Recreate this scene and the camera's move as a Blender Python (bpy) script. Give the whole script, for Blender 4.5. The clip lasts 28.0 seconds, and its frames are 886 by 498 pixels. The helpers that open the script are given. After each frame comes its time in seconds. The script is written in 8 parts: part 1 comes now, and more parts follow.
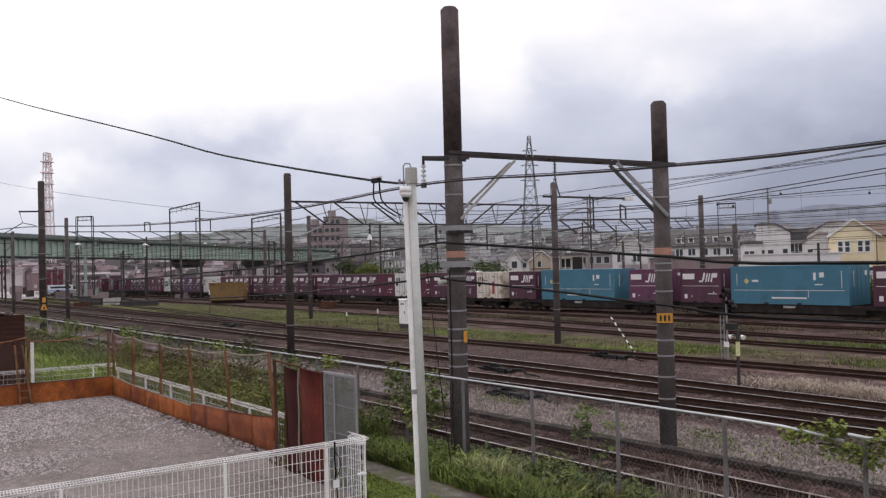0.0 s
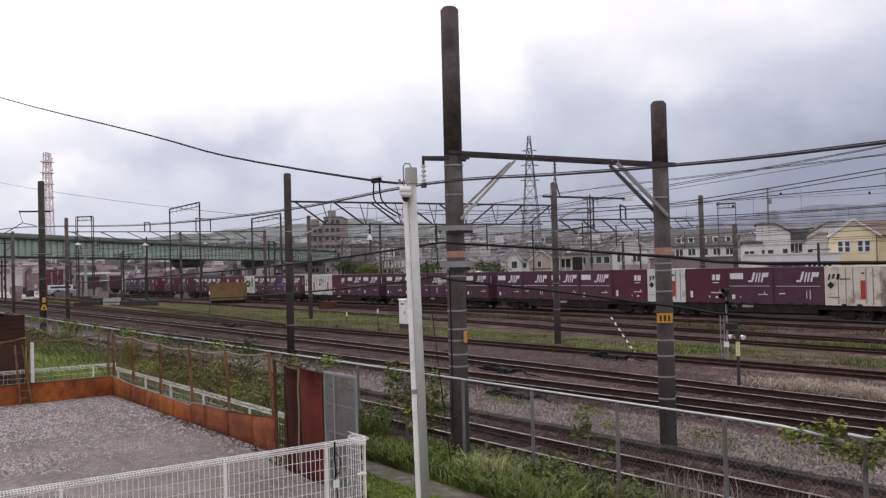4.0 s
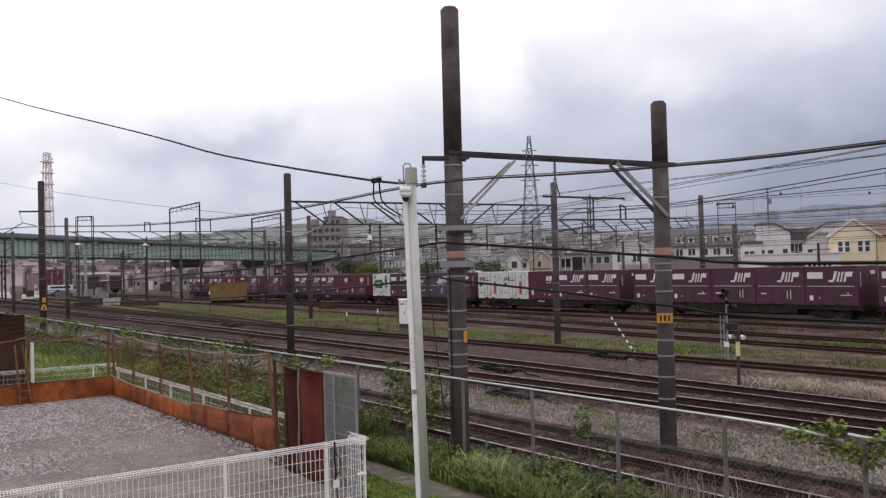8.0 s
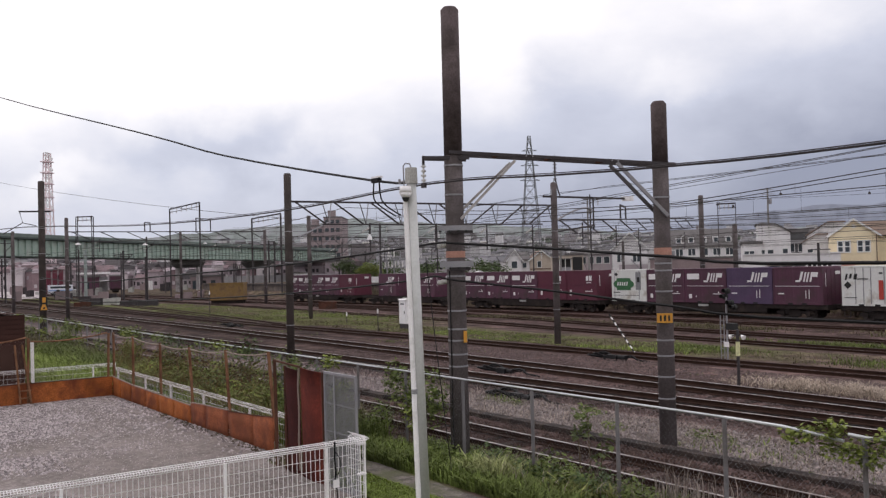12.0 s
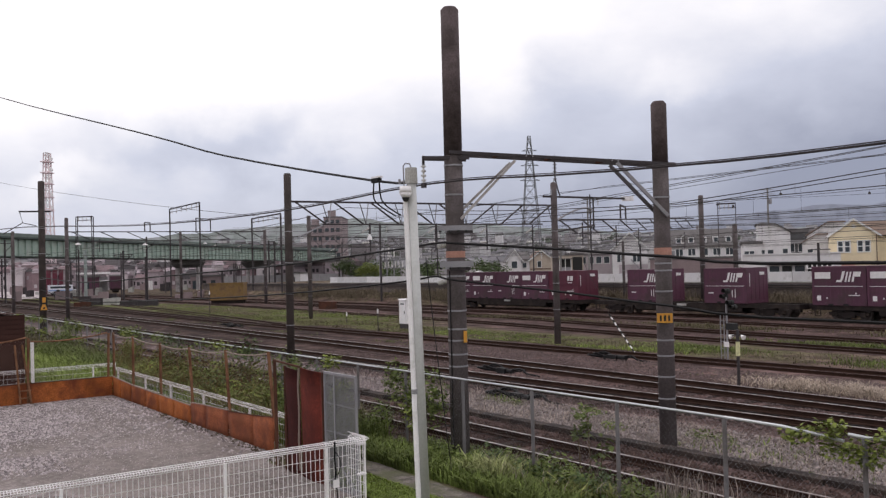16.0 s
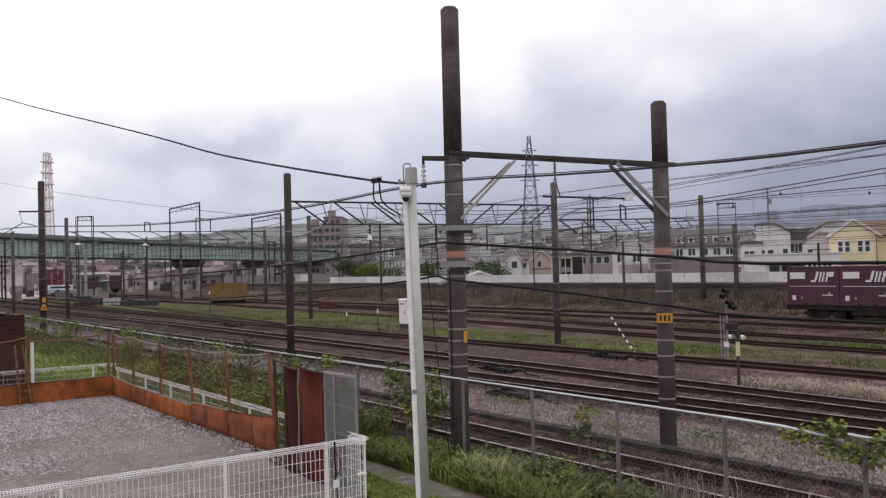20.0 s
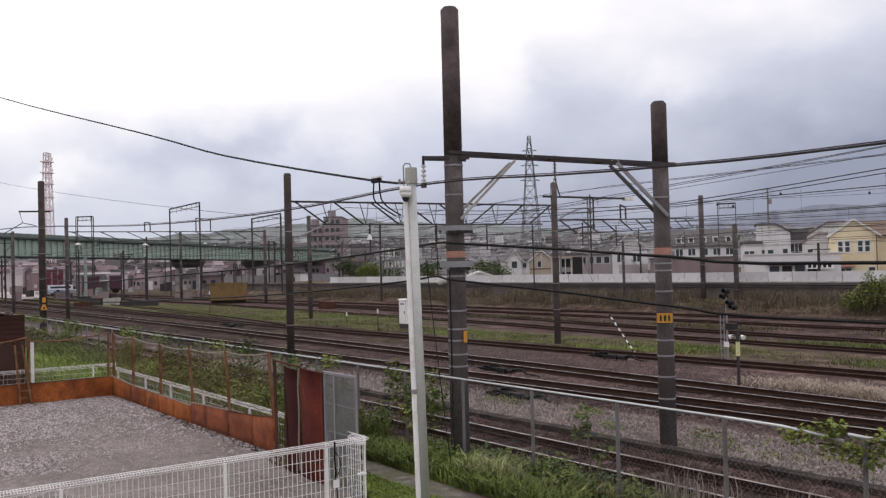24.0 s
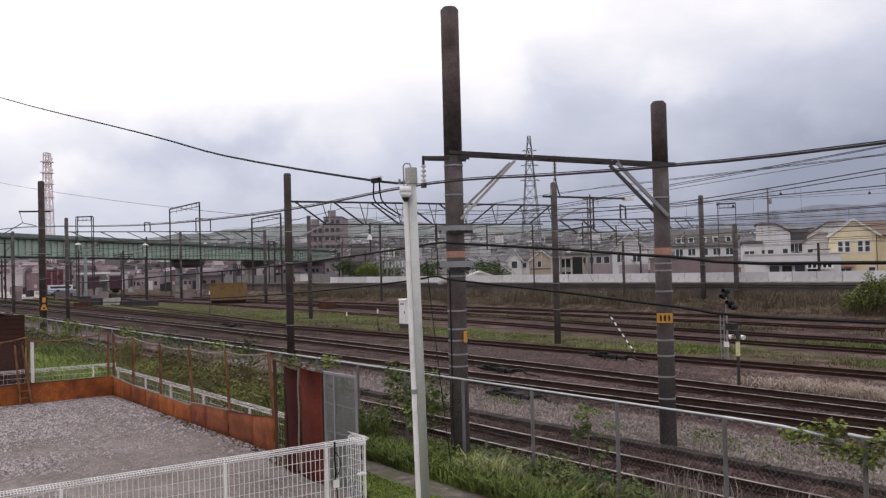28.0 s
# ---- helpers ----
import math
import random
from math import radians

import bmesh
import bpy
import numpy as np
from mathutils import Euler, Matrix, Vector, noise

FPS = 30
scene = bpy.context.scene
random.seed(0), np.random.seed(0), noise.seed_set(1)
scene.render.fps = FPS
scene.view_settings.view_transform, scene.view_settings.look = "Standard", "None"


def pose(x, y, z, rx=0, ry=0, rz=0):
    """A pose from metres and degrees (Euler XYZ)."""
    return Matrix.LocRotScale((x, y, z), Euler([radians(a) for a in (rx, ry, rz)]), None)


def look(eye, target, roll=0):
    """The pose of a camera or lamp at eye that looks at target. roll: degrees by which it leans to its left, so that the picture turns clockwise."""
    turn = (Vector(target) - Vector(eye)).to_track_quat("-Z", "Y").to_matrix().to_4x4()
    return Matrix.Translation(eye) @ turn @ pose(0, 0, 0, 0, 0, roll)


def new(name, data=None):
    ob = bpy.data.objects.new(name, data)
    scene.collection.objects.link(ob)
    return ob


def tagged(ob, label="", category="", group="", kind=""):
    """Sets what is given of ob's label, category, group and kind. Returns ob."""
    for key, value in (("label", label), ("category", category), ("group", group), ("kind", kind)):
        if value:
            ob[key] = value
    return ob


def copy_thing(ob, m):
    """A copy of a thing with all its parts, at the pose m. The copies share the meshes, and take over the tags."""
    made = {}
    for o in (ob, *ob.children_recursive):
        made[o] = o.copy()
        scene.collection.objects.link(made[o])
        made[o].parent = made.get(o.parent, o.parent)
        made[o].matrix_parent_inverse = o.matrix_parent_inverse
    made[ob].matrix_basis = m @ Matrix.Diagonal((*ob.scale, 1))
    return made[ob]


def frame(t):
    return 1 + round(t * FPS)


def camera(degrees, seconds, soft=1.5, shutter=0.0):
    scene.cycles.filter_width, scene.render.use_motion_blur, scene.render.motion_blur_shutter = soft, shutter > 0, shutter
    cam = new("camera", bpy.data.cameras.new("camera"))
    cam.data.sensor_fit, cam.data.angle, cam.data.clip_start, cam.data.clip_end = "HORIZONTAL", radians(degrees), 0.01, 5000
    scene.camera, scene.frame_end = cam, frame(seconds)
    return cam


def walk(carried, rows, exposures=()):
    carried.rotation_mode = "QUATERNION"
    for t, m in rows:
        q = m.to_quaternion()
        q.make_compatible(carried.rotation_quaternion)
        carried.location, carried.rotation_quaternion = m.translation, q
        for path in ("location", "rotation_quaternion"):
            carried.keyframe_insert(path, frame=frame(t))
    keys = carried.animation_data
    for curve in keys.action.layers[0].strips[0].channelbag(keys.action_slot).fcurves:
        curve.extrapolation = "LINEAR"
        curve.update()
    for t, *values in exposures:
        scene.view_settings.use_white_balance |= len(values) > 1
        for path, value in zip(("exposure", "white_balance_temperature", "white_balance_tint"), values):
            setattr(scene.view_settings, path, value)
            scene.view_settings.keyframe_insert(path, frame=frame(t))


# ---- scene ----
# Camera: stands still on a raised spot beside the yard. x runs along the tracks, y across them, z is up.
EYE = Vector((0.0, 0.0, 4.084))
cam = camera(52.85, 28.0, soft=1.3)
WAY = Vector((-math.cos(radians(35.69)), math.sin(radians(35.69)), math.tan(radians(1.177))))
STAND = look(EYE, EYE + 50 * WAY, -1.461)
walk(cam, [(0.0, STAND), (28.0, STAND)], [(0.0, 0.0, 6550, 18), (28.0, -0.03, 6550, 18)])

# ---- light: overcast sky with a veiled, high sun ----
SUN_EL = radians(48)
world = bpy.data.worlds.new("overcast")
scene.world = world
world.use_nodes = True
wn, wl = world.node_tree.nodes, world.node_tree.links
wn.clear()


def wnode(kind, **props):
    n = wn.new(kind)
    for k, v in props.items():
        if k == "op":
            n.operation = v
        elif k == "data":
            n.data_type = v
        elif k == "blend":
            n.blend_type = v
    return n


w_out = wnode("ShaderNodeOutputWorld")
w_bg = wnode("ShaderNodeBackground")
w_bg.inputs["Strength"].default_value = 1.0
w_sky = wnode("ShaderNodeTexSky")
w_sky.sky_type = "NISHITA"
w_sky.sun_disc = False
w_sky.sun_elevation = SUN_EL
w_sky.sun_rotation = radians(250)
w_skys = wnode("ShaderNodeVectorMath", op="SCALE")
w_skys.inputs["Scale"].default_value = 0.10
wl.new(w_sky.outputs["Color"], w_skys.inputs[0])
w_tc = wnode("ShaderNodeTexCoord")
w_map = wnode("ShaderNodeMapping")
w_map.inputs["Scale"].default_value = (1.0, 1.0, 2.2)
w_map.inputs["Location"].default_value = (0.35, 0.1, 0.0)
wl.new(w_tc.outputs["Generated"], w_map.inputs["Vector"])
w_noise = wnode("ShaderNodeTexNoise")
w_noise.inputs["Scale"].default_value = 3.0
w_noise.inputs["Detail"].default_value = 7.0
w_noise.inputs["Roughness"].default_value = 0.56
w_noise.inputs["Distortion"].default_value = 0.1
wl.new(w_map.outputs["Vector"], w_noise.inputs["Vector"])


def wmath(op, a, b):
    m = wnode("ShaderNodeMath", op=op)
    for i, q in enumerate((a, b)):
        if isinstance(q, (int, float)):
            m.inputs[i].default_value = q
        else:
            wl.new(q, m.inputs[i])
    return m.outputs[0]


# a bright veil round the hidden sun, darker cloud low over the horizon
w_dot = wnode("ShaderNodeVectorMath", op="DOT_PRODUCT")
w_dot.inputs[1].default_value = (-0.885, 0.242, 0.398)
wl.new(w_tc.outputs["Generated"], w_dot.inputs[0])
w_veil = wnode("ShaderNodeValToRGB")
v_ = w_veil.color_ramp
v_.elements[0].position, v_.elements[0].color = 0.0, (0.66, 0.66, 0.66, 1)
v_.elements[1].position, v_.elements[1].color = 1.0, (0.80, 0.80, 0.80, 1)
for pos, val in ((0.35, 0.40), (0.56, 0.08), (0.72, 0.13), (0.86, 0.43), (0.90, 0.58), (0.95, 0.80)):
    v_.elements.new(pos).color = (val, val, val, 1)
wl.new(w_dot.outputs["Value"], w_veil.inputs["Fac"])
w_sep = wnode("ShaderNodeSeparateXYZ")
wl.new(w_tc.outputs["Generated"], w_sep.inputs[0])
w_el = wmath("MULTIPLY", wmath("MINIMUM", wmath("SUBTRACT", w_sep.outputs["Z"], 0.125), 0.21), 3.6)
w_f = wmath("ADD", w_veil.outputs["Color"], w_el)
w_f = wmath("ADD", w_f, wmath("MULTIPLY", wmath("SUBTRACT", w_noise.outputs["Fac"], 0.5), 0.92))
w_f = wmath("ADD", w_f, -0.03)


def wdot(v):
    d = wnode("ShaderNodeVectorMath", op="DOT_PRODUCT")
    d.inputs[1].default_value = v
    wl.new(w_tc.outputs["Generated"], d.inputs[0])
    return d.outputs["Value"]


# broad cloud masses over the yard: bearing and height as tangents round the line of the yard, their spreads, and how much lighter or darker
ahead = Vector((WAY.x, WAY.y, 0)).normalized()
w_ahead = wmath("MAXIMUM", wdot(ahead), 0.05)
w_side = wmath("DIVIDE", wdot(ahead.cross(Vector((0, 0, 1)))), w_ahead)
w_high = wmath("DIVIDE", w_sep.outputs["Z"], w_ahead)
w_soft = wnode("ShaderNodeTexNoise")
w_soft.inputs["Scale"].default_value, w_soft.inputs["Detail"].default_value = 9.0, 5.0
wl.new(w_tc.outputs["Generated"], w_soft.inputs["Vector"])
w_shift = wmath("MULTIPLY", wmath("SUBTRACT", w_soft.outputs["Fac"], 0.5), 0.30)
w_side2, w_high2 = wmath("ADD", w_side, w_shift), wmath("SUBTRACT", w_high, wmath("MULTIPLY", w_shift, 0.7))
for a0, b0, sa, sb, much in ((0.225, 0.225, 0.055, 0.035, 0.17), (0.43, 0.27, 0.10, 0.05, 0.16), (0.33, 0.16, 0.10, 0.05, -0.05), (-0.22, 0.145, 0.19, 0.034, -0.26), (0.47, 0.13, 0.08, 0.045, 0.13), (0.22, 0.075, 0.09, 0.030, -0.14), (0.05, 0.075, 0.10, 0.028, -0.10),
                             (-0.43, 0.105, 0.08, 0.018, 0.20), (0.02, 0.26, 0.13, 0.05, 0.18), (0.13, 0.20, 0.05, 0.05, -0.10), (-0.46, 0.285, 0.05, 0.02, -0.25)):
    fa = wmath("POWER", wmath("DIVIDE", wmath("SUBTRACT", w_side2, a0), sa), 2.0)
    fb = wmath("POWER", wmath("DIVIDE", wmath("SUBTRACT", w_high2, b0), sb), 2.0)
    w_f = wmath("ADD", w_f, wmath("MULTIPLY", wmath("POWER", 2.718, wmath("MULTIPLY", wmath("ADD", fa, fb), -1.0)), much))
w_ramp = wnode("ShaderNodeValToRGB")
r = w_ramp.color_ramp
r.elements[0].position, r.elements[0].color = 0.0, (0.31, 0.35, 0.445, 1)
r.elements[1].position, r.elements[1].color = 1.0, (1.10, 1.12, 1.10, 1)
e = r.elements.new(0.5)
e.color = (0.635, 0.695, 0.79, 1)
wl.new(w_f, w_ramp.inputs["Fac"])
w_mix = wnode("ShaderNodeMix", data="RGBA")
w_mix.inputs["Factor"].default_value = 0.93
wl.new(w_skys.outputs["Vector"], w_mix.inputs["A"])
wl.new(w_ramp.outputs["Color"], w_mix.inputs["B"])
wl.new(w_mix.outputs["Result"], w_bg.inputs["Color"])
wl.new(w_bg.outputs["Background"], w_out.inputs["Surface"])

sun_data = bpy.data.lights.new("sun", "SUN")
sun_data.energy, sun_data.angle, sun_data.color = 0.4, radians(18), (1.0, 0.96, 0.9)
sun = new("sun", sun_data)
sun.matrix_world = look(Vector((-50, -30, 60)), Vector((0, 0, 0)))

# ---- materials ----
MATS = {}


def mat(name, color, rough=0.8, metal=0.0, var=0.25, scale=3.0, fine=40.0, bump=0.15, dirt=None, dirt_amt=0.0, dirt_scale=0.8, piece=0.0, emit=0.0):
    """A surface with broad and fine variation, optional stains of another colour and a fine relief."""
    if name in MATS:
        return MATS[name]
    m = bpy.data.materials.new(name)
    m.use_nodes = True
    n, l = m.node_tree.nodes, m.node_tree.links
    b = n["Principled BSDF"]
    b.inputs["Roughness"].default_value = rough
    b.inputs["Metallic"].default_value = metal
    b.inputs["Specular IOR Level"].default_value = 0.2 if rough > 0.5 else 0.45
    tc = n.new("ShaderNodeTexCoord")
    co = tc.outputs["Object"]
    n1 = n.new("ShaderNodeTexNoise")
    n1.inputs["Scale"].default_value = scale
    n1.inputs["Detail"].default_value = 4.0
    l.new(co, n1.inputs["Vector"])
    n2 = n.new("ShaderNodeTexNoise")
    n2.inputs["Scale"].default_value = fine
    n2.inputs["Detail"].default_value = 3.0
    l.new(co, n2.inputs["Vector"])
    mul = n.new("ShaderNodeMath")
    mul.operation = "MULTIPLY"
    l.new(n1.outputs["Fac"], mul.inputs[0])
    l.new(n2.outputs["Fac"], mul.inputs[1])
    mr = n.new("ShaderNodeMapRange")
    mr.inputs["From Min"].default_value, mr.inputs["From Max"].default_value = 0.1, 0.4
    mr.inputs["To Min"].default_value, mr.inputs["To Max"].default_value = 1 - var, 1 + var
    l.new(mul.outputs["Value"], mr.inputs["Value"])
    sc = n.new("ShaderNodeVectorMath")
    sc.operation = "SCALE"
    sc.inputs[0].default_value = color
    fac = mr.outputs["Result"]
    if piece:
        oi = n.new("ShaderNodeObjectInfo")
        geo = n.new("ShaderNodeNewGeometry")
        addr = n.new("ShaderNodeMath")
        addr.operation = "ADD"
        l.new(oi.outputs["Random"], addr.inputs[0])
        l.new(geo.outputs["Random Per Island"], addr.inputs[1])
        fr = n.new("ShaderNodeMath")
        fr.operation = "FRACT"
        l.new(addr.outputs["Value"], fr.inputs[0])
        mp = n.new("ShaderNodeMapRange")
        mp.inputs["To Min"].default_value, mp.inputs["To Max"].default_value = 1 - piece, 1 + piece
        l.new(fr.outputs["Value"], mp.inputs["Value"])
        m2 = n.new("ShaderNodeMath")
        m2.operation = "MULTIPLY"
        l.new(fac, m2.inputs[0])
        l.new(mp.outputs["Result"], m2.inputs[1])
        fac = m2.outputs["Value"]
    l.new(fac, sc.inputs["Scale"])
    col = sc.outputs["Vector"]
    if dirt:
        n3 = n.new("ShaderNodeTexNoise")
        n3.inputs["Scale"].default_value = dirt_scale
        n3.inputs["Detail"].default_value = 6.0
        n3.inputs["Roughness"].default_value = 0.65
        l.new(co, n3.inputs["Vector"])
        m3 = n.new("ShaderNodeMapRange")
        m3.inputs["From Min"].default_value, m3.inputs["From Max"].default_value = 0.62 - 0.3 * dirt_amt, 0.78 - 0.3 * dirt_amt
        l.new(n3.outputs["Fac"], m3.inputs["Value"])
        mx = n.new("ShaderNodeMix")
        mx.data_type = "RGBA"
        l.new(m3.outputs["Result"], mx.inputs["Factor"])
        l.new(col, mx.inputs["A"])
        mx.inputs["B"].default_value = (*dirt, 1)
        col = mx.outputs["Result"]
    l.new(col, b.inputs["Base Color"])
    if bump:
        bp = n.new("ShaderNodeBump")
        bp.inputs["Strength"].default_value = bump
        bp.inputs["Distance"].default_value = 0.02
        l.new(n2.outputs["Fac"], bp.inputs["Height"])
        l.new(bp.outputs["Normal"], b.inputs["Normal"])
    if emit:
        b.inputs["Emission Color"].default_value = (*color, 1)
        b.inputs["Emission Strength"].default_value = emit
    MATS[name] = m
    return m


CONC_D = mat("sooty_concrete", (0.0648, 0.0518, 0.0486), 0.9, 0, 0.3, 1.5, 30, 0.3, (0.0324, 0.027, 0.0248), 0.5, 0.7)
CONC = mat("weathered_concrete", (0.106, 0.088, 0.089), 0.9, 0, 0.35, 1.5, 30, 0.3, (0.055, 0.045, 0.042), 0.5, 0.7)
CONC_UP = mat("browned_concrete", (0.100, 0.076, 0.077), 0.9, 0, 0.35, 1.5, 30, 0.3, (0.04, 0.03, 0.027), 0.5, 0.7)
CONC_L = mat("pale_concrete", (0.42, 0.41, 0.39), 0.9, 0, 0.2, 1.2, 25, 0.25, (0.2, 0.19, 0.17), 0.35, 0.5)
STEEL = mat("galvanised_steel", (0.289, 0.281, 0.297), 0.55, 0.3, 0.2, 3, 60, 0.08)
DARKSTEEL = mat("dark_steel", (0.06, 0.052, 0.055), 0.6, 0.3, 0.25, 3, 50, 0.1)
RUST = mat("rusted_iron", (0.104, 0.044, 0.0288), 0.9, 0.1, 0.4, 4, 60, 0.25, (0.056, 0.032, 0.024), 0.5, 2)
RAILTOP = mat("worn_rail_head", (0.36, 0.325, 0.315), 0.45, 0.2, 0.35, 2, 30, 0.05, (0.13, 0.085, 0.072), 0.5, 2.2)
RAILSIDE = mat("brown_rail", (0.036, 0.018, 0.013), 0.9, 0.0, 0.3, 3, 40, 0.1)
BALLAST = mat("brown_ballast", (0.062, 0.035, 0.032), 0.95, 0, 0.75, 2.6, 14, 0.9, (0.0252, 0.0122, 0.0108), 0.55, 0.6)
OILY = mat("oily_ballast", (0.026, 0.0155, 0.0138), 0.95, 0, 0.6, 2.2, 18, 0.8, (0.040, 0.025, 0.022), 0.4, 0.9)
SLEEPER_D = mat("oily_sleeper", (0.040, 0.025, 0.022), 0.9, 0, 0.35, 3, 40, 0.3, piece=0.5)
SLEEPER = mat("old_sleeper", (0.072, 0.047, 0.042), 0.9, 0, 0.3, 3, 40, 0.3, piece=0.75)
ORANGE = mat("rust_orange_board", (0.315, 0.094, 0.026), 0.85, 0, 0.45, 1.6, 30, 0.2, (0.155, 0.044, 0.020), 0.5, 1.2, piece=0.16)
RUSTBOARD = mat("rust_brown_board", (0.245, 0.076, 0.034), 0.85, 0, 0.45, 1.8, 30, 0.2, (0.15, 0.046, 0.027), 0.5, 1.4, piece=0.14)
MAROON = mat("dark_maroon_sheet", (0.048, 0.009, 0.008), 0.75, 0.0, 0.4, 1.6, 40, 0.15, (0.085, 0.017, 0.012), 0.4, 1.3)
DARKRED = mat("brick_red_sheet", (0.135, 0.025, 0.016), 0.78, 0.0, 0.4, 1.5, 40, 0.15, (0.07, 0.013, 0.010), 0.6, 1.2)
WHITE = mat("white_paint", (0.85, 0.82, 0.83), 0.5, 0, 0.08, 2, 40, 0.04, (0.5, 0.49, 0.46), 0.25, 1.5)
BROWNSHED = mat("brown_siding", (0.0525, 0.0225, 0.018), 0.8, 0, 0.3, 1.5, 30, 0.15)
GREEN_ST = mat("green_bridge_paint", (0.36, 0.45, 0.40), 0.6, 0.1, 0.25, 0.4, 6, 0.08, (0.38, 0.42, 0.38), 0.45, 0.25)
GREEN_DK = mat("dark_bridge_edge", (0.085, 0.105, 0.10), 0.7, 0.1, 0.25, 0.5, 8, 0.05)
BLACK = mat("black_rubber", (0.009, 0.008, 0.009), 0.6, 0, 0.2, 3, 40, 0.05)
BLACKMARK = mat("black_mark", (0.03, 0.03, 0.03), 0.7, 0, 0.2, 3, 40, 0.0)
YELLOW = mat("yellow_plate", (0.62, 0.29, 0.035), 0.5, 0, 0.12, 4, 40, 0.03)
GREYMESH = mat("grey_panel", (0.248, 0.244, 0.252), 0.55, 0.3, 0.2, 1.5, 30, 0.08, (0.144, 0.144, 0.152), 0.4, 1.5)
PINKBAND = mat("faded_orange_band", (0.42, 0.22, 0.17), 0.8, 0, 0.2, 4, 40, 0.05)
BROWNC = mat("wine_red_container_paint", (0.086, 0.027, 0.051), 0.48, 0, 0.22, 0.9, 25, 0.06, (0.0595, 0.0289, 0.0357), 0.45, 0.8, piece=0.22)
REDC = mat("bright_red_container_paint", (0.092, 0.016, 0.033), 0.45, 0, 0.15, 0.9, 25, 0.05, (0.09, 0.0225, 0.0306), 0.3, 0.8, piece=0.12)
MAUVEC = mat("faded_violet_container_paint", (0.135, 0.055, 0.10), 0.6, 0, 0.2, 0.9, 25, 0.06, (0.09, 0.045, 0.075), 0.4, 0.8, piece=0.1)
VIOLETC = mat("faded_blue_violet_paint", (0.088, 0.058, 0.108), 0.6, 0, 0.2, 0.9, 25, 0.06, (0.09, 0.05, 0.10), 0.4, 0.8)
BLUEC = mat("blue_container_paint", (0.054, 0.178, 0.258), 0.5, 0, 0.15, 0.7, 25, 0.05, (0.045, 0.135, 0.19), 0.35, 0.6)
WHITEC = mat("white_container_paint", (0.66, 0.66, 0.64), 0.5, 0, 0.12, 0.9, 25, 0.04, (0.42, 0.38, 0.33), 0.35, 0.9)
CREAMC = mat("cream_container_paint", (0.70, 0.63, 0.55), 0.55, 0, 0.14, 0.9, 25, 0.04, (0.36, 0.28, 0.22), 0.4, 0.9)
MARK = mat("white_marking", (0.72, 0.70, 0.70), 0.6, 0, 0.1, 5, 40, 0.0)
MARKRED = mat("red_marking", (0.42, 0.06, 0.045), 0.6, 0, 0.1, 5, 40, 0.0)
MARKGREEN = mat("green_marking", (0.045, 0.13, 0.06), 0.6, 0, 0.1, 5, 40, 0.0)
# Near-black base includes the shade below the wagon decks; the stains are dirt.
UNDER = mat("wagon_underframe", (0.026, 0.020, 0.019), 0.85, 0.1, 0.35, 2, 30, 0.15, (0.048, 0.036, 0.03), 0.4, 1.5)
WHEEL = mat("wheel_steel", (0.10, 0.085, 0.08), 0.6, 0.5, 0.3, 4, 40, 0.1)
LEAF = mat("leaf_green", (0.110, 0.142, 0.0383), 0.7, 0, 0.3, 2, 20, 0.0, piece=0.45)
LEAF_D = mat("shaded_leaf_green", (0.07, 0.10, 0.04), 0.75, 0, 0.3, 2, 20, 0.0, piece=0.45)
LEAF_Y = mat("young_leaf_green", (0.155, 0.185, 0.042), 0.65, 0, 0.3, 2, 20, 0.0, piece=0.4)
GRASS = mat("grass_green", (0.115, 0.145, 0.040), 0.8, 0, 0.3, 1, 12, 0.0, piece=0.45)
GRASS_B = mat("bright_grass_green", (0.155, 0.205, 0.050), 0.8, 0, 0.3, 1, 12, 0.0, piece=0.45)
LUSH = mat("lush_grass_green", (0.21, 0.275, 0.062), 0.8, 0, 0.3, 1, 12, 0.0, piece=0.45)
STRAW = mat("dry_grass", (0.30, 0.245, 0.215), 0.9, 0, 0.3, 1, 12, 0.0, piece=0.5)
ROOF = mat("roof_tiles", (0.13, 0.12, 0.12), 0.8, 0, 0.25, 1, 12, 0.15)
ROOF_BR = mat("brown_roof_tiles", (0.21, 0.15, 0.12), 0.8, 0, 0.25, 1, 12, 0.15)
WALL_W = mat("white_render", (0.70, 0.68, 0.69), 0.85, 0, 0.12, 0.8, 12, 0.06, (0.45, 0.44, 0.42), 0.3, 0.4)
WALL_Y = mat("cream_yellow_siding", (0.78, 0.67, 0.47), 0.8, 0, 0.1, 0.8, 12, 0.05)
WALL_B = mat("beige_render", (0.47, 0.40, 0.335), 0.85, 0, 0.12, 0.8, 12, 0.05)
WALL_P = mat("dull_pink_sheet", (0.26, 0.20, 0.205), 0.8, 0, 0.15, 0.8, 12, 0.05)
WALL_G = mat("grey_render", (0.30, 0.29, 0.30), 0.85, 0, 0.15, 0.8, 12, 0.05)
GLASS = mat("window_glass", (0.05, 0.06, 0.07), 0.12, 0.0, 0.1, 2, 10, 0.0)
# Haze is painted into both colours: paler, greyer and bluer with distance.
HILL = mat("haze_tinted_wooded_hill", (0.185, 0.205, 0.200), 1.0, 0, 0.4, 0.006, 0.06, 0.0, (0.25, 0.255, 0.265), 0.5, 0.02)
HILL_FAR = mat("haze_tinted_mountain", (0.245, 0.265, 0.325), 1.0, 0, 0.3, 0.002, 0.02, 0.0)
WOOD_POLE = mat("grey_utility_pole", (0.22, 0.21, 0.205), 0.85, 0, 0.2, 2, 30, 0.1)
PORC = mat("insulator_porcelain", (0.62, 0.6, 0.58), 0.3, 0, 0.05, 5, 30, 0.0)


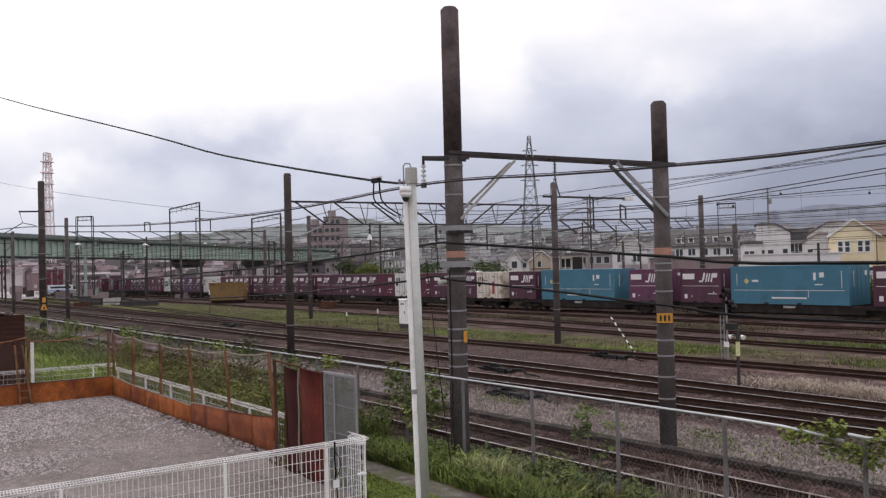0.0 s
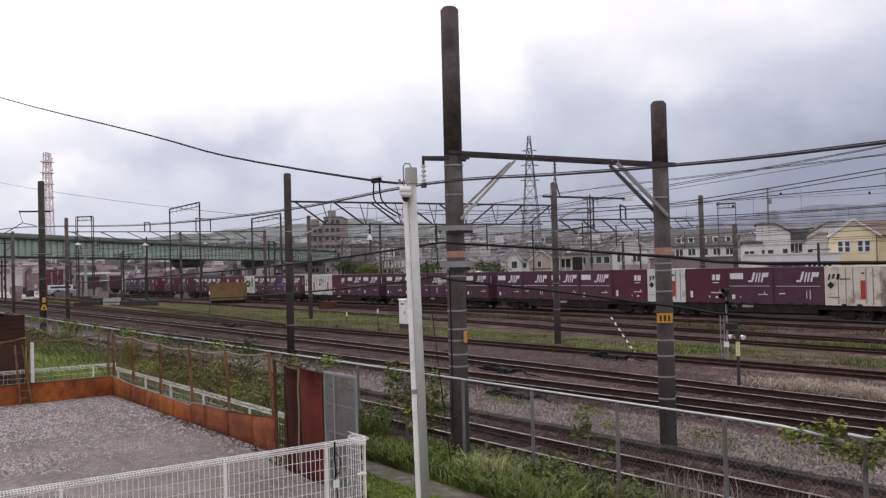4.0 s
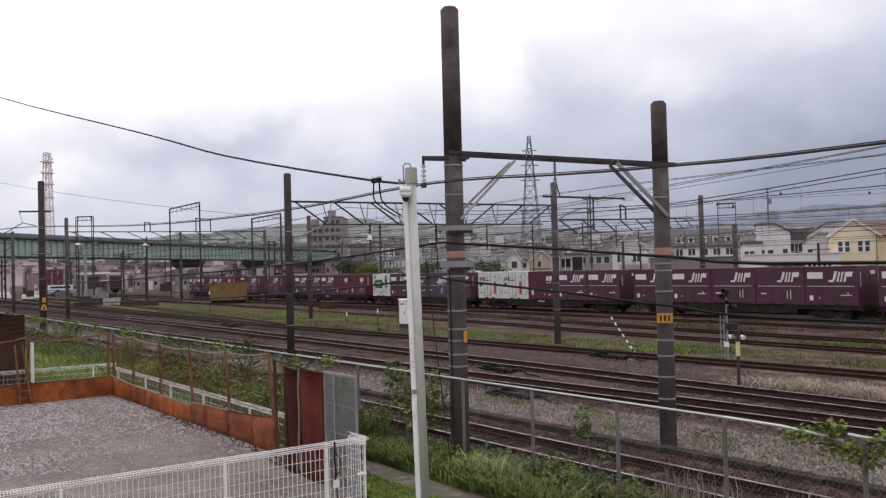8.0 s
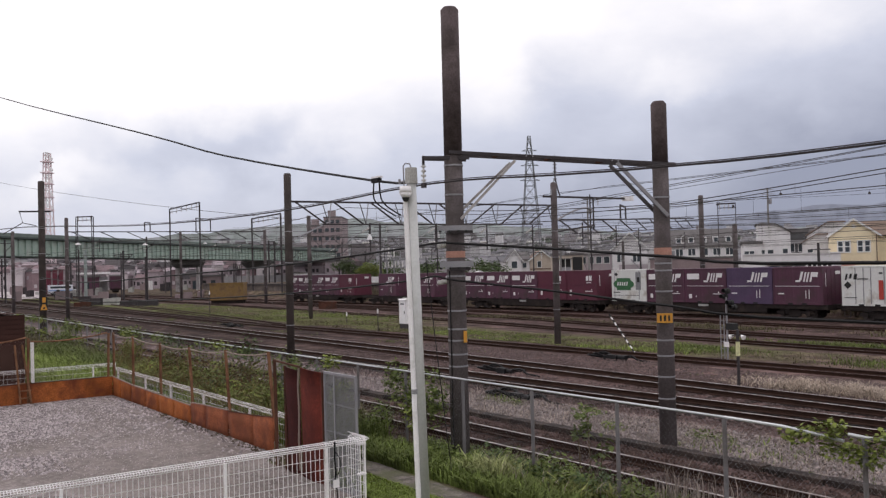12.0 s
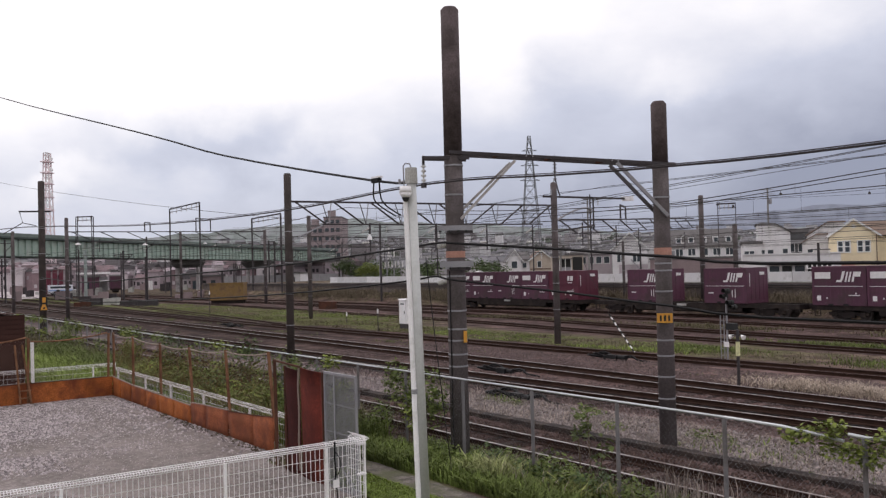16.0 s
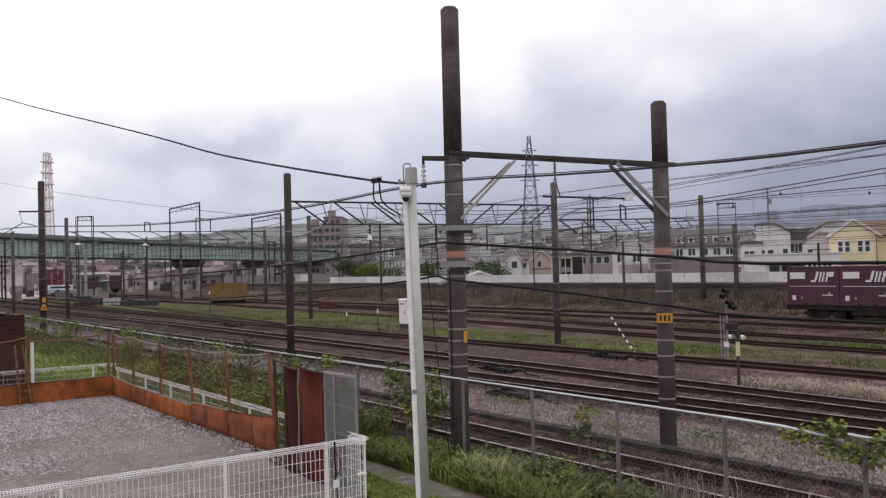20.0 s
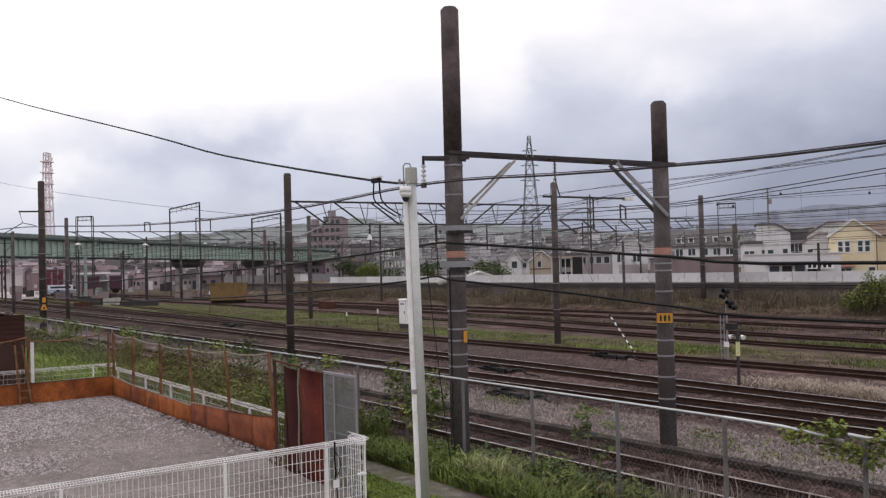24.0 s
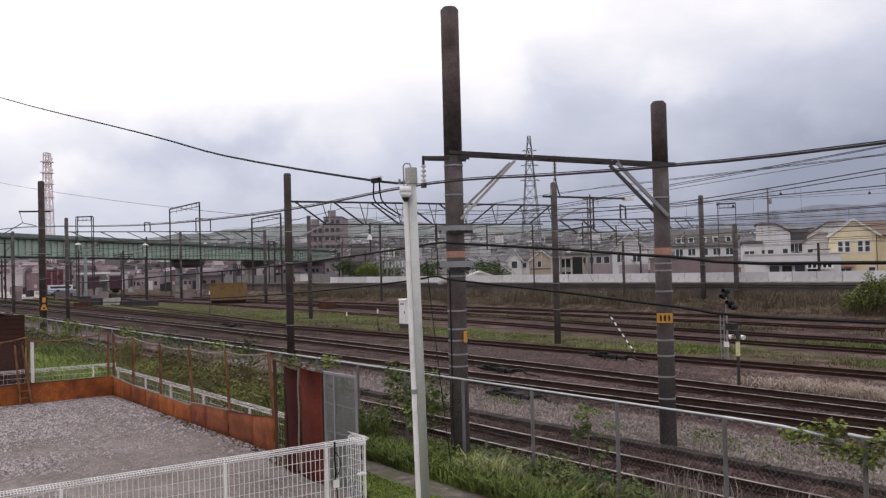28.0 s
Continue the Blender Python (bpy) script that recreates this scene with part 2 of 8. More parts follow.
# ---- mesh helpers ----
class Shape:
    """Collects corners and faces of one part."""

    def __init__(self):
        self.v, self.f = [], []

    def add(self, vs, fs):
        k = len(self.v)
        self.v += [tuple(p) for p in vs]
        self.f += [tuple(i + k for i in q) for q in fs]
        return self

    def box(self, cx, cy, cz, sx, sy, sz, m=None):
        p = [Vector((cx + a * sx / 2, cy + b * sy / 2, cz + d * sz / 2)) for a in (-1, 1) for b in (-1, 1) for d in (-1, 1)]
        if m is not None:
            p = [m @ q for q in p]
        return self.add(p, [(0, 1, 3, 2), (4, 6, 7, 5), (0, 4, 5, 1), (2, 3, 7, 6), (0, 2, 6, 4), (1, 5, 7, 3)])

    def span(self, x0, x1, y0, y1, z0, z1):
        return self.box((x0 + x1) / 2, (y0 + y1) / 2, (z0 + z1) / 2, abs(x1 - x0), abs(y1 - y0), abs(z1 - z0))

    def rod(self, a, b, r0, r1=None, seg=8, caps=True):
        a, b = Vector(a), Vector(b)
        r1 = r0 if r1 is None else r1
        d = (b - a).normalized()
        u = d.orthogonal().normalized()
        w = d.cross(u)
        ring = lambda c, r: [c + r * (math.cos(2 * math.pi * i / seg) * u + math.sin(2 * math.pi * i / seg) * w) for i in range(seg)]
        fs = [(i, (i + 1) % seg, seg + (i + 1) % seg, seg + i) for i in range(seg)]
        if caps:
            fs += [tuple(range(seg))[::-1], tuple(range(seg, 2 * seg))]
        return self.add(ring(a, r0) + ring(b, r1), fs)

    def bar(self, a, b, w, h):
        """A square bar from a to b, h deep in the upright sense."""
        a, b = Vector(a), Vector(b)
        d = (b - a).normalized()
        side = d.cross(Vector((0, 0, 1)))
        side = side.normalized() if side.length > 1e-4 else Vector((1, 0, 0))
        up = side.cross(d).normalized()
        p = [c + i * side * w / 2 + j * up * h / 2 for c in (a, b) for i, j in ((-1, -1), (1, -1), (1, 1), (-1, 1))]
        return self.add(p, [(3, 2, 1, 0), (4, 5, 6, 7), (0, 1, 5, 4), (1, 2, 6, 5), (2, 3, 7, 6), (3, 0, 4, 7)])

    def tube(self, pts, r, seg=6):
        """A connected round tube through the points."""
        pts = [Vector(p) for p in pts]
        k = len(self.v)
        for i, p in enumerate(pts):
            d = (pts[min(i + 1, len(pts) - 1)] - pts[max(i - 1, 0)]).normalized()
            u = d.cross(Vector((0.13, 0.31, 0.94))).normalized()
            w = d.cross(u)
            self.v += [tuple(p + r * (math.cos(2 * math.pi * j / seg) * u + math.sin(2 * math.pi * j / seg) * w)) for j in range(seg)]
        for i in range(len(pts) - 1):
            self.f += [(k + i * seg + j, k + i * seg + (j + 1) % seg, k + (i + 1) * seg + (j + 1) % seg, k + (i + 1) * seg + j) for j in range(seg)]
        return self

    def prism(self, outline, x0, x1, m=None):
        """An outline of (y, z) drawn out along x."""
        k = len(outline)
        vs = [Vector((x, y, z)) for x in (x0, x1) for y, z in outline]
        if m is not None:
            vs = [m @ q for q in vs]
        return self.add(vs, [tuple(range(k))[::-1], tuple(range(k, 2 * k))] + [(i, (i + 1) % k, k + (i + 1) % k, k + i) for i in range(k)])

    def mesh(self, name, material, smooth=False):
        me = bpy.data.meshes.new(name)
        me.from_pydata(self.v, [], self.f)
        if material:
            me.materials.append(material)
        if smooth:
            me.polygons.foreach_set("use_smooth", [True] * len(me.polygons))
        return me


def part(name, shape, material, parent, label="", smooth=False):
    """Links a shape as one mesh object under a thing or a part."""
    ob = new(name, shape.mesh(name, material, smooth))
    ob.parent = parent
    return tagged(ob, label)


def piece(name, me, parent, loc):
    ob = new(name, me)
    ob.parent = parent
    ob.location = loc
    return ob


def thing(name, label, category, loc=(0, 0, 0), group="", kind="", rz=0.0):
    ob = new(name)
    ob.empty_display_size = 0.2
    ob.location = loc
    ob.rotation_euler = (0, 0, radians(rz))
    return tagged(ob, label, category, group, kind)


def solid(name, shape, material, label, category, group="", kind="", smooth=False):
    return tagged(new(name, shape.mesh(name, material, smooth)), label, category, group, kind)


def sag(a, b, drop, n=12):
    a, b = Vector(a), Vector(b)
    return [a.lerp(b, i / n) - Vector((0, 0, 4 * drop * (i / n) * (1 - i / n))) for i in range(n + 1)]


# ---- ground: one sheet to the horizon ----
def ease(a, b, t):
    t = min(1.0, max(0.0, t))
    return a + (b - a) * t * t * (3 - 2 * t)


def ground_z(x, y):
    z = ease(0.30, 0.14, (y - 9.2) / 2.0)
    z = ease(z, -0.12, (y - 22) / 24)
    if x > -162:
        z = ease(z, 1.05, (y - 57.0) / 2.6)
        if y > 60.15:
            z = 2.0
    return z


def band_material():
    """Ballast, bare earth and grass, in strips along the tracks."""
    m = bpy.data.materials.new("yard_ground")
    m.use_nodes = True
    n, l = m.node_tree.nodes, m.node_tree.links
    b = n["Principled BSDF"]
    b.inputs["Roughness"].default_value = 0.95
    b.inputs["Specular IOR Level"].default_value = 0.08
    tc = n.new("ShaderNodeTexCoord")
    sep = n.new("ShaderNodeSeparateXYZ")
    l.new(tc.outputs["Object"], sep.inputs[0])
    along = n.new("ShaderNodeMapping")
    along.inputs["Scale"].default_value = (0.22, 1.0, 1.0)
    l.new(tc.outputs["Object"], along.inputs["Vector"])
    trod = n.new("ShaderNodeTexNoise")
    trod.inputs["Scale"].default_value, trod.inputs["Detail"].default_value = 1.3, 6.0
    l.new(along.outputs["Vector"], trod.inputs["Vector"])

    def noise_tex(s, d=4.0):
        t = n.new("ShaderNodeTexNoise")
        t.inputs["Scale"].default_value = s
        t.inputs["Detail"].default_value = d
        l.new(tc.outputs["Object"], t.inputs["Vector"])
        return t.outputs["Fac"]

    def math_node(op, a, c):
        t = n.new("ShaderNodeMath")
        t.operation = op
        for i, q in enumerate((a, c)):
            if isinstance(q, (int, float)):
                t.inputs[i].default_value = q
            else:
                l.new(q, t.inputs[i])
        return t.outputs[0]

    def ramp(v, stops):
        t = n.new("ShaderNodeValToRGB")
        el = t.color_ramp.elements
        el[0].position, el[0].color = stops[0][0], (*stops[0][1], 1)
        el[1].position, el[1].color = stops[-1][0], (*stops[-1][1], 1)
        for p, q in stops[1:-1]:
            el.new(p).color = (*q, 1)
        l.new(v, t.inputs["Fac"])
        return t.outputs["Color"]

    def mix(f, a, c):
        t = n.new("ShaderNodeMix")
        t.data_type = "RGBA"
        l.new(f, t.inputs["Factor"])
        for q, k in ((a, "A"), (c, "B")):
            if isinstance(q, tuple):
                t.inputs[k].default_value = (*q, 1)
            else:
                l.new(q, t.inputs[k])
        return t.outputs["Result"]

    broad, mid, fine = noise_tex(0.22), noise_tex(1.7), noise_tex(22.0)
    grain = math_node("MULTIPLY", math_node("ADD", fine, noise_tex(4.5, 6.0)), 0.5)
    stone = ramp(grain, [(0.37, (0.038, 0.019, 0.016)), (0.5, (0.118, 0.069, 0.064)), (0.64, (0.255, 0.172, 0.171))])
    earth = ramp(mid, [(0.3, (0.066, 0.039, 0.035)), (0.7, (0.176, 0.123, 0.115))])
    base = mix(math_node("MULTIPLY", broad, 1.1), stone, earth)
    wob0 = math_node("ADD", sep.outputs["Y"], math_node("MULTIPLY", math_node("SUBTRACT", mid, 0.5), 1.6))
    wob0 = math_node("DIVIDE", wob0, 100.0)
    grey = ramp(grain, [(0.37, (0.096, 0.0725, 0.0742)), (0.5, (0.217, 0.169, 0.175)), (0.64, (0.364, 0.299, 0.313))])
    dark = ramp(grain, [(0.37, (0.028, 0.016, 0.015)), (0.5, (0.077, 0.048, 0.046)), (0.64, (0.160, 0.106, 0.105))])
    ruddy = ramp(grain, [(0.37, (0.022, 0.011, 0.009)), (0.5, (0.064, 0.036, 0.031)), (0.64, (0.150, 0.097, 0.090))])
    base = mix(ramp(wob0, [(0.142, (0.0,) * 3), (0.15, (0.8,) * 3), (0.168, (0.7,) * 3), (0.178, (0.0,) * 3)]), base, grey)
    base = mix(ramp(wob0, [(0.105, (0.0,) * 3), (0.113, (0.8,) * 3), (0.138, (0.8,) * 3), (0.143, (0.0,) * 3)]), base, ruddy)
    base = mix(ramp(wob0, [(0.25, (0.0,) * 3), (0.36, (0.15,) * 3), (0.375, (0.8,) * 3), (0.56, (0.85,) * 3), (0.60, (0.2,) * 3)]), base, dark)
    oily = math_node("MULTIPLY", ramp(math_node("DIVIDE", sep.outputs["X"], -200.0), [(0.12, (0.0,) * 3), (0.25, (0.85,) * 3), (1.0, (0.95,) * 3)]),
                     ramp(wob0, [(0.14, (0.0,) * 3), (0.17, (1.0,) * 3), (0.29, (1.0,) * 3), (0.33, (0.0,) * 3)]))
    soot = ramp(grain, [(0.37, (0.010, 0.006, 0.0055)), (0.64, (0.074, 0.049, 0.045))])
    base = mix(oily, base, soot)
    blotch = n.new("ShaderNodeVectorMath")
    blotch.operation = "SCALE"
    l.new(base, blotch.inputs[0])
    l.new(ramp(noise_tex(0.75, 7.0), [(0.36, (0.58,) * 3), (0.5, (0.98,) * 3), (0.64, (1.42,) * 3)]), blotch.inputs["Scale"])
    streak = n.new("ShaderNodeVectorMath")
    streak.operation = "SCALE"
    l.new(blotch.outputs["Vector"], streak.inputs[0])
    l.new(ramp(trod.outputs["Fac"], [(0.36, (0.6,) * 3), (0.5, (0.95,) * 3), (0.64, (1.4,) * 3)]), streak.inputs["Scale"])
    base = streak.outputs["Vector"]
    green = ramp(mid, [(0.3, (0.060, 0.078, 0.020)), (0.72, (0.150, 0.172, 0.052))])
    wob = math_node("ADD", sep.outputs["Y"], math_node("MULTIPLY", math_node("SUBTRACT", broad, 0.5), 5.0))
    strip = ramp(math_node("DIVIDE", wob, 100.0),
                 [(0.0, (0.9,) * 3), (0.088, (0.9,) * 3), (0.108, (0.7,) * 3), (0.118, (0.05,) * 3), (0.30, (0.0,) * 3), (0.318, (1.0,) * 3),
                  (0.35, (0.95,) * 3), (0.372, (0.02,) * 3), (0.56, (0.05,) * 3), (0.585, (0.32,) * 3), (1.0, (0.32,) * 3)])
    far_part = ramp(math_node("ADD", math_node("DIVIDE", sep.outputs["X"], -100.0), math_node("MULTIPLY", math_node("SUBTRACT", broad, 0.5), 0.12)), [(0.18, (0.25,) * 3), (0.28, (1.0,) * 3)])
    near_wall = ramp(math_node("DIVIDE", sep.outputs["Y"], 100.0), [(0.15, (1.0,) * 3), (0.2, (0.0,) * 3), (0.55, (0.0,) * 3), (0.58, (1.0,) * 3)])
    strip = math_node("MULTIPLY", strip, math_node("MAXIMUM", far_part, near_wall))
    meadow = math_node("MULTIPLY", ramp(math_node("DIVIDE", wob, 100.0), [(0.335, (0.0,) * 3), (0.35, (0.9,) * 3), (0.415, (0.9,) * 3), (0.43, (0.0,) * 3)]),
                       ramp(math_node("DIVIDE", sep.outputs["X"], -100.0), [(0.50, (0.0,) * 3), (0.64, (1.0,) * 3)]))
    strip = math_node("MAXIMUM", strip, meadow)
    grassy = math_node("MULTIPLY", strip, ramp(math_node("MULTIPLY", math_node("ADD", noise_tex(0.9), trod.outputs["Fac"]), 0.5), [(0.40, (0.08,) * 3), (0.55, (1.0,) * 3)]))
    l.new(mix(grassy, base, green), b.inputs["Base Color"])
    bp = n.new("ShaderNodeBump")
    bp.inputs["Strength"].default_value = 0.7
    bp.inputs["Distance"].default_value = 0.05
    l.new(fine, bp.inputs["Height"])
    l.new(bp.outputs["Normal"], b.inputs["Normal"])
    return m


GROUND = band_material()
gx = sorted(set([-4000, -2200, -1200, -700, -450, -300, 320, 600, 1200, 2500, 4000, -162.2, -161.8] + list(range(-220, 60, 4)) + list(range(60, 301, 20))))
gy = sorted(set([-1500, -700, -300, -120, -60, -30, -15, 60.1, 60.2, 90, 120, 180, 260, 400, 700, 1200, 2200, 4000] + [k * 0.75 for k in range(-8, 92) if k * 0.75 <= 60] + [64, 70]))
sh = Shape()
W_ = len(gx)
for y in gy:
    for x in gx:
        bumpy = 0.05 * noise.noise(Vector((x * 0.7, y * 0.9, 3.0))) if -130 < x < 20 and 9 < y < 58 else 0.0
        sh.v.append((x, y, ground_z(x, y) + bumpy))
for j in range(len(gy) - 1):
    for i in range(W_ - 1):
        k = j * W_ + i
        sh.f.append((k, k + 1, k + W_ + 1, k + W_))
solid("ground", sh, GROUND, "brown ballast and earth ground with strips of grass", "ground", kind="structure", smooth=True)


# ---- tracks ----
def path_at(pts, x):
    for (xa, ya), (xb, yb) in zip(pts, pts[1:]):
        if xa <= x <= xb:
            k = (x - xa) / (xb - xa)
            return ya + (yb - ya) * k
    return pts[0][1] if x < pts[0][0] else pts[-1][1]


def sweep(shape, pts, zf, dy, outline, step=6.0):
    """Draws an outline of (across, up) along a track's centre line, dy to its side."""
    x0, x1 = pts[0][0], pts[-1][0]
    n = max(2, int((x1 - x0) / step))
    k = len(outline)
    base = len(shape.v)
    for i in range(n + 1):
        x = x0 + (x1 - x0) * i / n
        y = path_at(pts, x)
        z = zf(y)
        shape.v += [(x, y + dy + a, z + b) for a, b in outline]
    for i in range(n):
        for j in range(k - 1):
            a = base + i * k + j
            shape.f.append((a, a + k, a + k + 1, a + 1))


RAIL_SIDE = [(-0.065, -0.15), (-0.065, -0.135), (-0.012, -0.11), (-0.012, -0.04), (-0.034, -0.03), (-0.034, -0.004)]
RAIL_HEAD = [(-0.034, -0.004), (-0.028, 0.0), (0.028, 0.0), (0.034, -0.004)]


def rail_z(y):
    return ease(0.36, 0.0, (y - 16) / 30)


TRACKS = []


def track(pts, label, near=None, worn=False, lift=0.0):
    t = thing("track", label, "railway track", kind="structure")
    bed = Shape()
    sweep(bed, pts, rail_z, 0.0, [(-2.1, -0.38), (-1.3, -0.20), (-0.4, -0.185), (0.4, -0.185), (1.3, -0.20), (2.1, -0.38)])
    part("ballast_bed", bed, BALLAST, t, "dark brown ballast")
    if not lift:
        oil = Shape()
        sweep(oil, pts, rail_z, 0.0, [(-0.95, -0.191), (-0.4, -0.180), (0.4, -0.180), (0.95, -0.191)])
        part("oily_strip", oil, OILY, t, "blackened ballast between the rails")
    TRACKS.append(pts)
    for s in (-0.567, 0.567):
        side = Shape()
        sweep(side, pts, rail_z, s, RAIL_SIDE)
        sweep(side, pts, rail_z, s, [(-a, b) for a, b in RAIL_SIDE][::-1])
        rail = part("rail", side, RAILSIDE, t, "rust-brown steel rail")
        head = Shape()
        sweep(head, pts, rail_z, s, RAIL_HEAD)
        part("rail_head", head, RAILTOP if worn else RAILTOP_R, rail)
    me = SLEEPER_MESH if lift else SLEEPER_DARK
    rest = Shape()
    x = pts[0][0]
    rnd = random.Random(int(pts[0][1] * 10))
    while x < pts[-1][0]:
        y = path_at(pts, x)
        z = rail_z(y) - 0.232 + lift + rnd.uniform(-0.014, 0.010)
        if near and near[0] < x < near[1]:
            piece("sleeper", me, t, (x, y + rnd.uniform(-0.04, 0.04), z))
        elif -140 < x < 15:
            rest.box(x, y, z, 0.22, 2.1, 0.12)
        x += 0.68
    part("far_sleepers", rest, SLEEPER if lift else SLEEPER_D, t)
    return t


RAILTOP_R = mat("dull_rail_head", (0.075, 0.045, 0.038), 0.6, 0.4, 0.25, 2, 50, 0.05)
SLEEPER_DARK = Shape().box(0, 0, 0, 0.22, 2.1, 0.12).mesh("sleeper", SLEEPER_D)
SLEEPER_MESH = Shape().box(0, 0, 0, 0.22, 2.1, 0.12).mesh("sleeper", SLEEPER)

L, R_ = -330.0, 300.0
track([(L, 12.35), (R_, 12.35)], "rusty disused siding with weathered sleepers", (-40, -2), True, 0.006)
track([(L, 17.4), (-60, 18.05), (-25, 18.72), (-10.5, 19.35), (10, 20.6), (20, 21.3)], "main track joining its neighbour", (-52, -6), True)
track([(L, 23.6), (-60, 23.1), (-29.6, 22.5), (-12, 21.95), (20, 21.3), (R_, 21.3)], "main track with polished rails", (-60, -8), True)
track([(L, 27.0), (-60, 27.6), (-36, 28.2), (-15, 28.8), (R_, 29.6)], "brown railed yard track", (-62, -8))
track([(L, 33.4), (-180, 33.0), (-120, 30.6), (-85, 28.6), (-62, 27.7)], "brown yard track joining the main line", None)
track([(L, 38.2), (-190, 38.0), (-140, 36.4), (-100, 33.2), (-78, 30.6), (-60, 28.2)], "curving brown yard track joining the main line", None)
track([(L, 47.0), (-120, 44.6), (-52.7, 40.6), (-36, 38.4), (-21.5, 37.2), (R_, 36.6)], "curving brown yard track", None)
track([(L, 50.9), (-120, 50.6), (-61, 46.9), (-41, 43.6), (-24, 42.2), (R_, 41.4)], "curving brown yard track in ballast", None)
track([(L, 51.2), (-65, 50.9), (-28, 49.4), (R_, 49.0)], "brown yard track beside the freight line", None)
track([(L, 55.03), (R_, 55.03)], "freight line carrying the container train", None)


# ---- retaining wall with white panels along the far side ----
wall = thing("wall_north", "grey concrete retaining wall topped with white panels", "wall", kind="structure")
sh = Shape().span(-160, 120, 60.0, 60.28, -0.3, 2.28)
part("wall_face", sh, mat("stained_wall", (0.135, 0.112, 0.104), 0.95, 0, 0.4, 0.5, 12, 0.2, (0.21, 0.175, 0.15), 0.45, 0.3), wall)
part("coping", Shape().span(-111, 120, 59.95, 60.36, 2.284, 2.36), CONC_L, wall)
# Two dark rods run the length of the wall below the coping.
part("wall_pipe", Shape().rod((-159, 59.86, 2.12), (119, 59.86, 2.12), 0.06, 0.06, 6).rod((-159, 59.86, 1.92), (119, 59.86, 1.92), 0.04, 0.04, 6), DARKSTEEL, wall, "two dark rods along the wall below the coping")
PANEL_MESH = Shape().span(0.02, 1.96, 0.0, 0.04, 0.0, 0.74).mesh("panel", mat("white_fence_panel", (0.64, 0.63, 0.64), 0.7, 0, 0.12, 1, 20, 0.05, (0.42, 0.41, 0.40), 0.35, 0.6, piece=0.14))
for i in range(24, 80):
    piece("panel", PANEL_MESH, wall, (-159 + 2 * i, 60.1, 2.364))
for i in range(54):
    part("buttress", Shape().span(-159 + 3 * i, -158.85 + 3 * i, 59.95, 59.998, -0.2, 2.2), MATS["stained_wall"], wall)


# ---- green girder bridge over the yard ----
PIER = mat("pier_concrete", (0.40, 0.37, 0.37), 0.9, 0, 0.25, 0.4, 8, 0.1, (0.15, 0.14, 0.135), 0.45, 0.4)


def bridge():
    a, b = Vector((-112, -42, 0)), Vector((-251.4, 138.5, 0))
    d = (b - a)
    length = d.length
    t = thing("girder_bridge", "pale green steel plate girder road bridge over the tracks", "bridge", loc=a, rz=math.degrees(math.atan2(d.y, d.x)))

    def z0(x):
        return 8.45 - 1.45 * x / length
    n = 46
    for side in (0.0, 7.0):
        web = Shape()
        for i in range(n + 1):
            x0 = i * length / n
            web.v += [(x0, side, z0(x0)), (x0, side, z0(x0) + 2.9), (x0, side + 0.06, z0(x0) + 2.9), (x0, side + 0.06, z0(x0))]
        web.f += [(4 * i + j, 4 * i + 4 + j, 4 * i + 4 + (j + 1) % 4, 4 * i + (j + 1) % 4) for i in range(n) for j in range(4)]
        g = part("girder", web, GREEN_ST, t, "pale green plate girder")
        part("bottom_flange", Shape().bar((0, side, z0(0) - 0.06), (length, side, z0(length) - 0.06), 0.6, 0.10), GREEN_DK, g)
        part("top_flange", Shape().bar((0, side, z0(0) + 2.95), (length, side, z0(length) + 2.95), 0.6, 0.12), GREEN_DK, g)
    rib = Shape().box(0, 0, 1.45, 0.10, 0.34, 2.86).mesh("stiffener", GREEN_ST)
    i = 0
    while i * 1.6 < length:
        piece("stiffener", rib, t, (i * 1.6, -0.17, z0(i * 1.6)))
        i += 1
    part("deck", Shape().bar((0, 3.5, z0(0) + 3.15), (length, 3.5, z0(length) + 3.15), 8.6, 0.28), GREEN_DK, t)
    for s in (-0.7, 7.7):
        part("parapet", Shape().bar((0, s, z0(0) + 3.60), (length, s, z0(length) + 3.60), 0.12, 0.6), mat("grey_green_parapet", (0.17, 0.205, 0.19), 0.7, 0.1, 0.3, 0.5, 8, 0.05), t)
    for x in (149.0, 182.5, 225.0):
        pr = part("pier", Shape().bar((x, 0.9, -0.3), (x, 0.9, z0(x) - 1.9), 0.75, 0.75).bar((x, 6.4, -0.3), (x, 6.4, z0(x) - 1.9), 0.75, 0.75), PIER, t, "pale concrete pier columns")
        # The crosshead's near-black colour holds the shade below the girders.
        part("crosshead", Shape().prism([(-0.6, z0(x) - 0.12), (7.8, z0(x) - 0.12), (7.8, z0(x) - 0.9), (6.6, z0(x) - 2.0), (0.6, z0(x) - 2.0), (-0.6, z0(x) - 0.9)], x - 0.8, x + 0.8), mat("shaded_crosshead", (0.05, 0.047, 0.046), 0.9, 0, 0.3, 0.6, 10, 0.1), pr, "crosshead coloured dark for the shade under the bridge")
    part("abutment", Shape().span(length - 1, length + 30, -1, 8, -0.5, z0(length) - 0.16), CONC, t)


bridge()


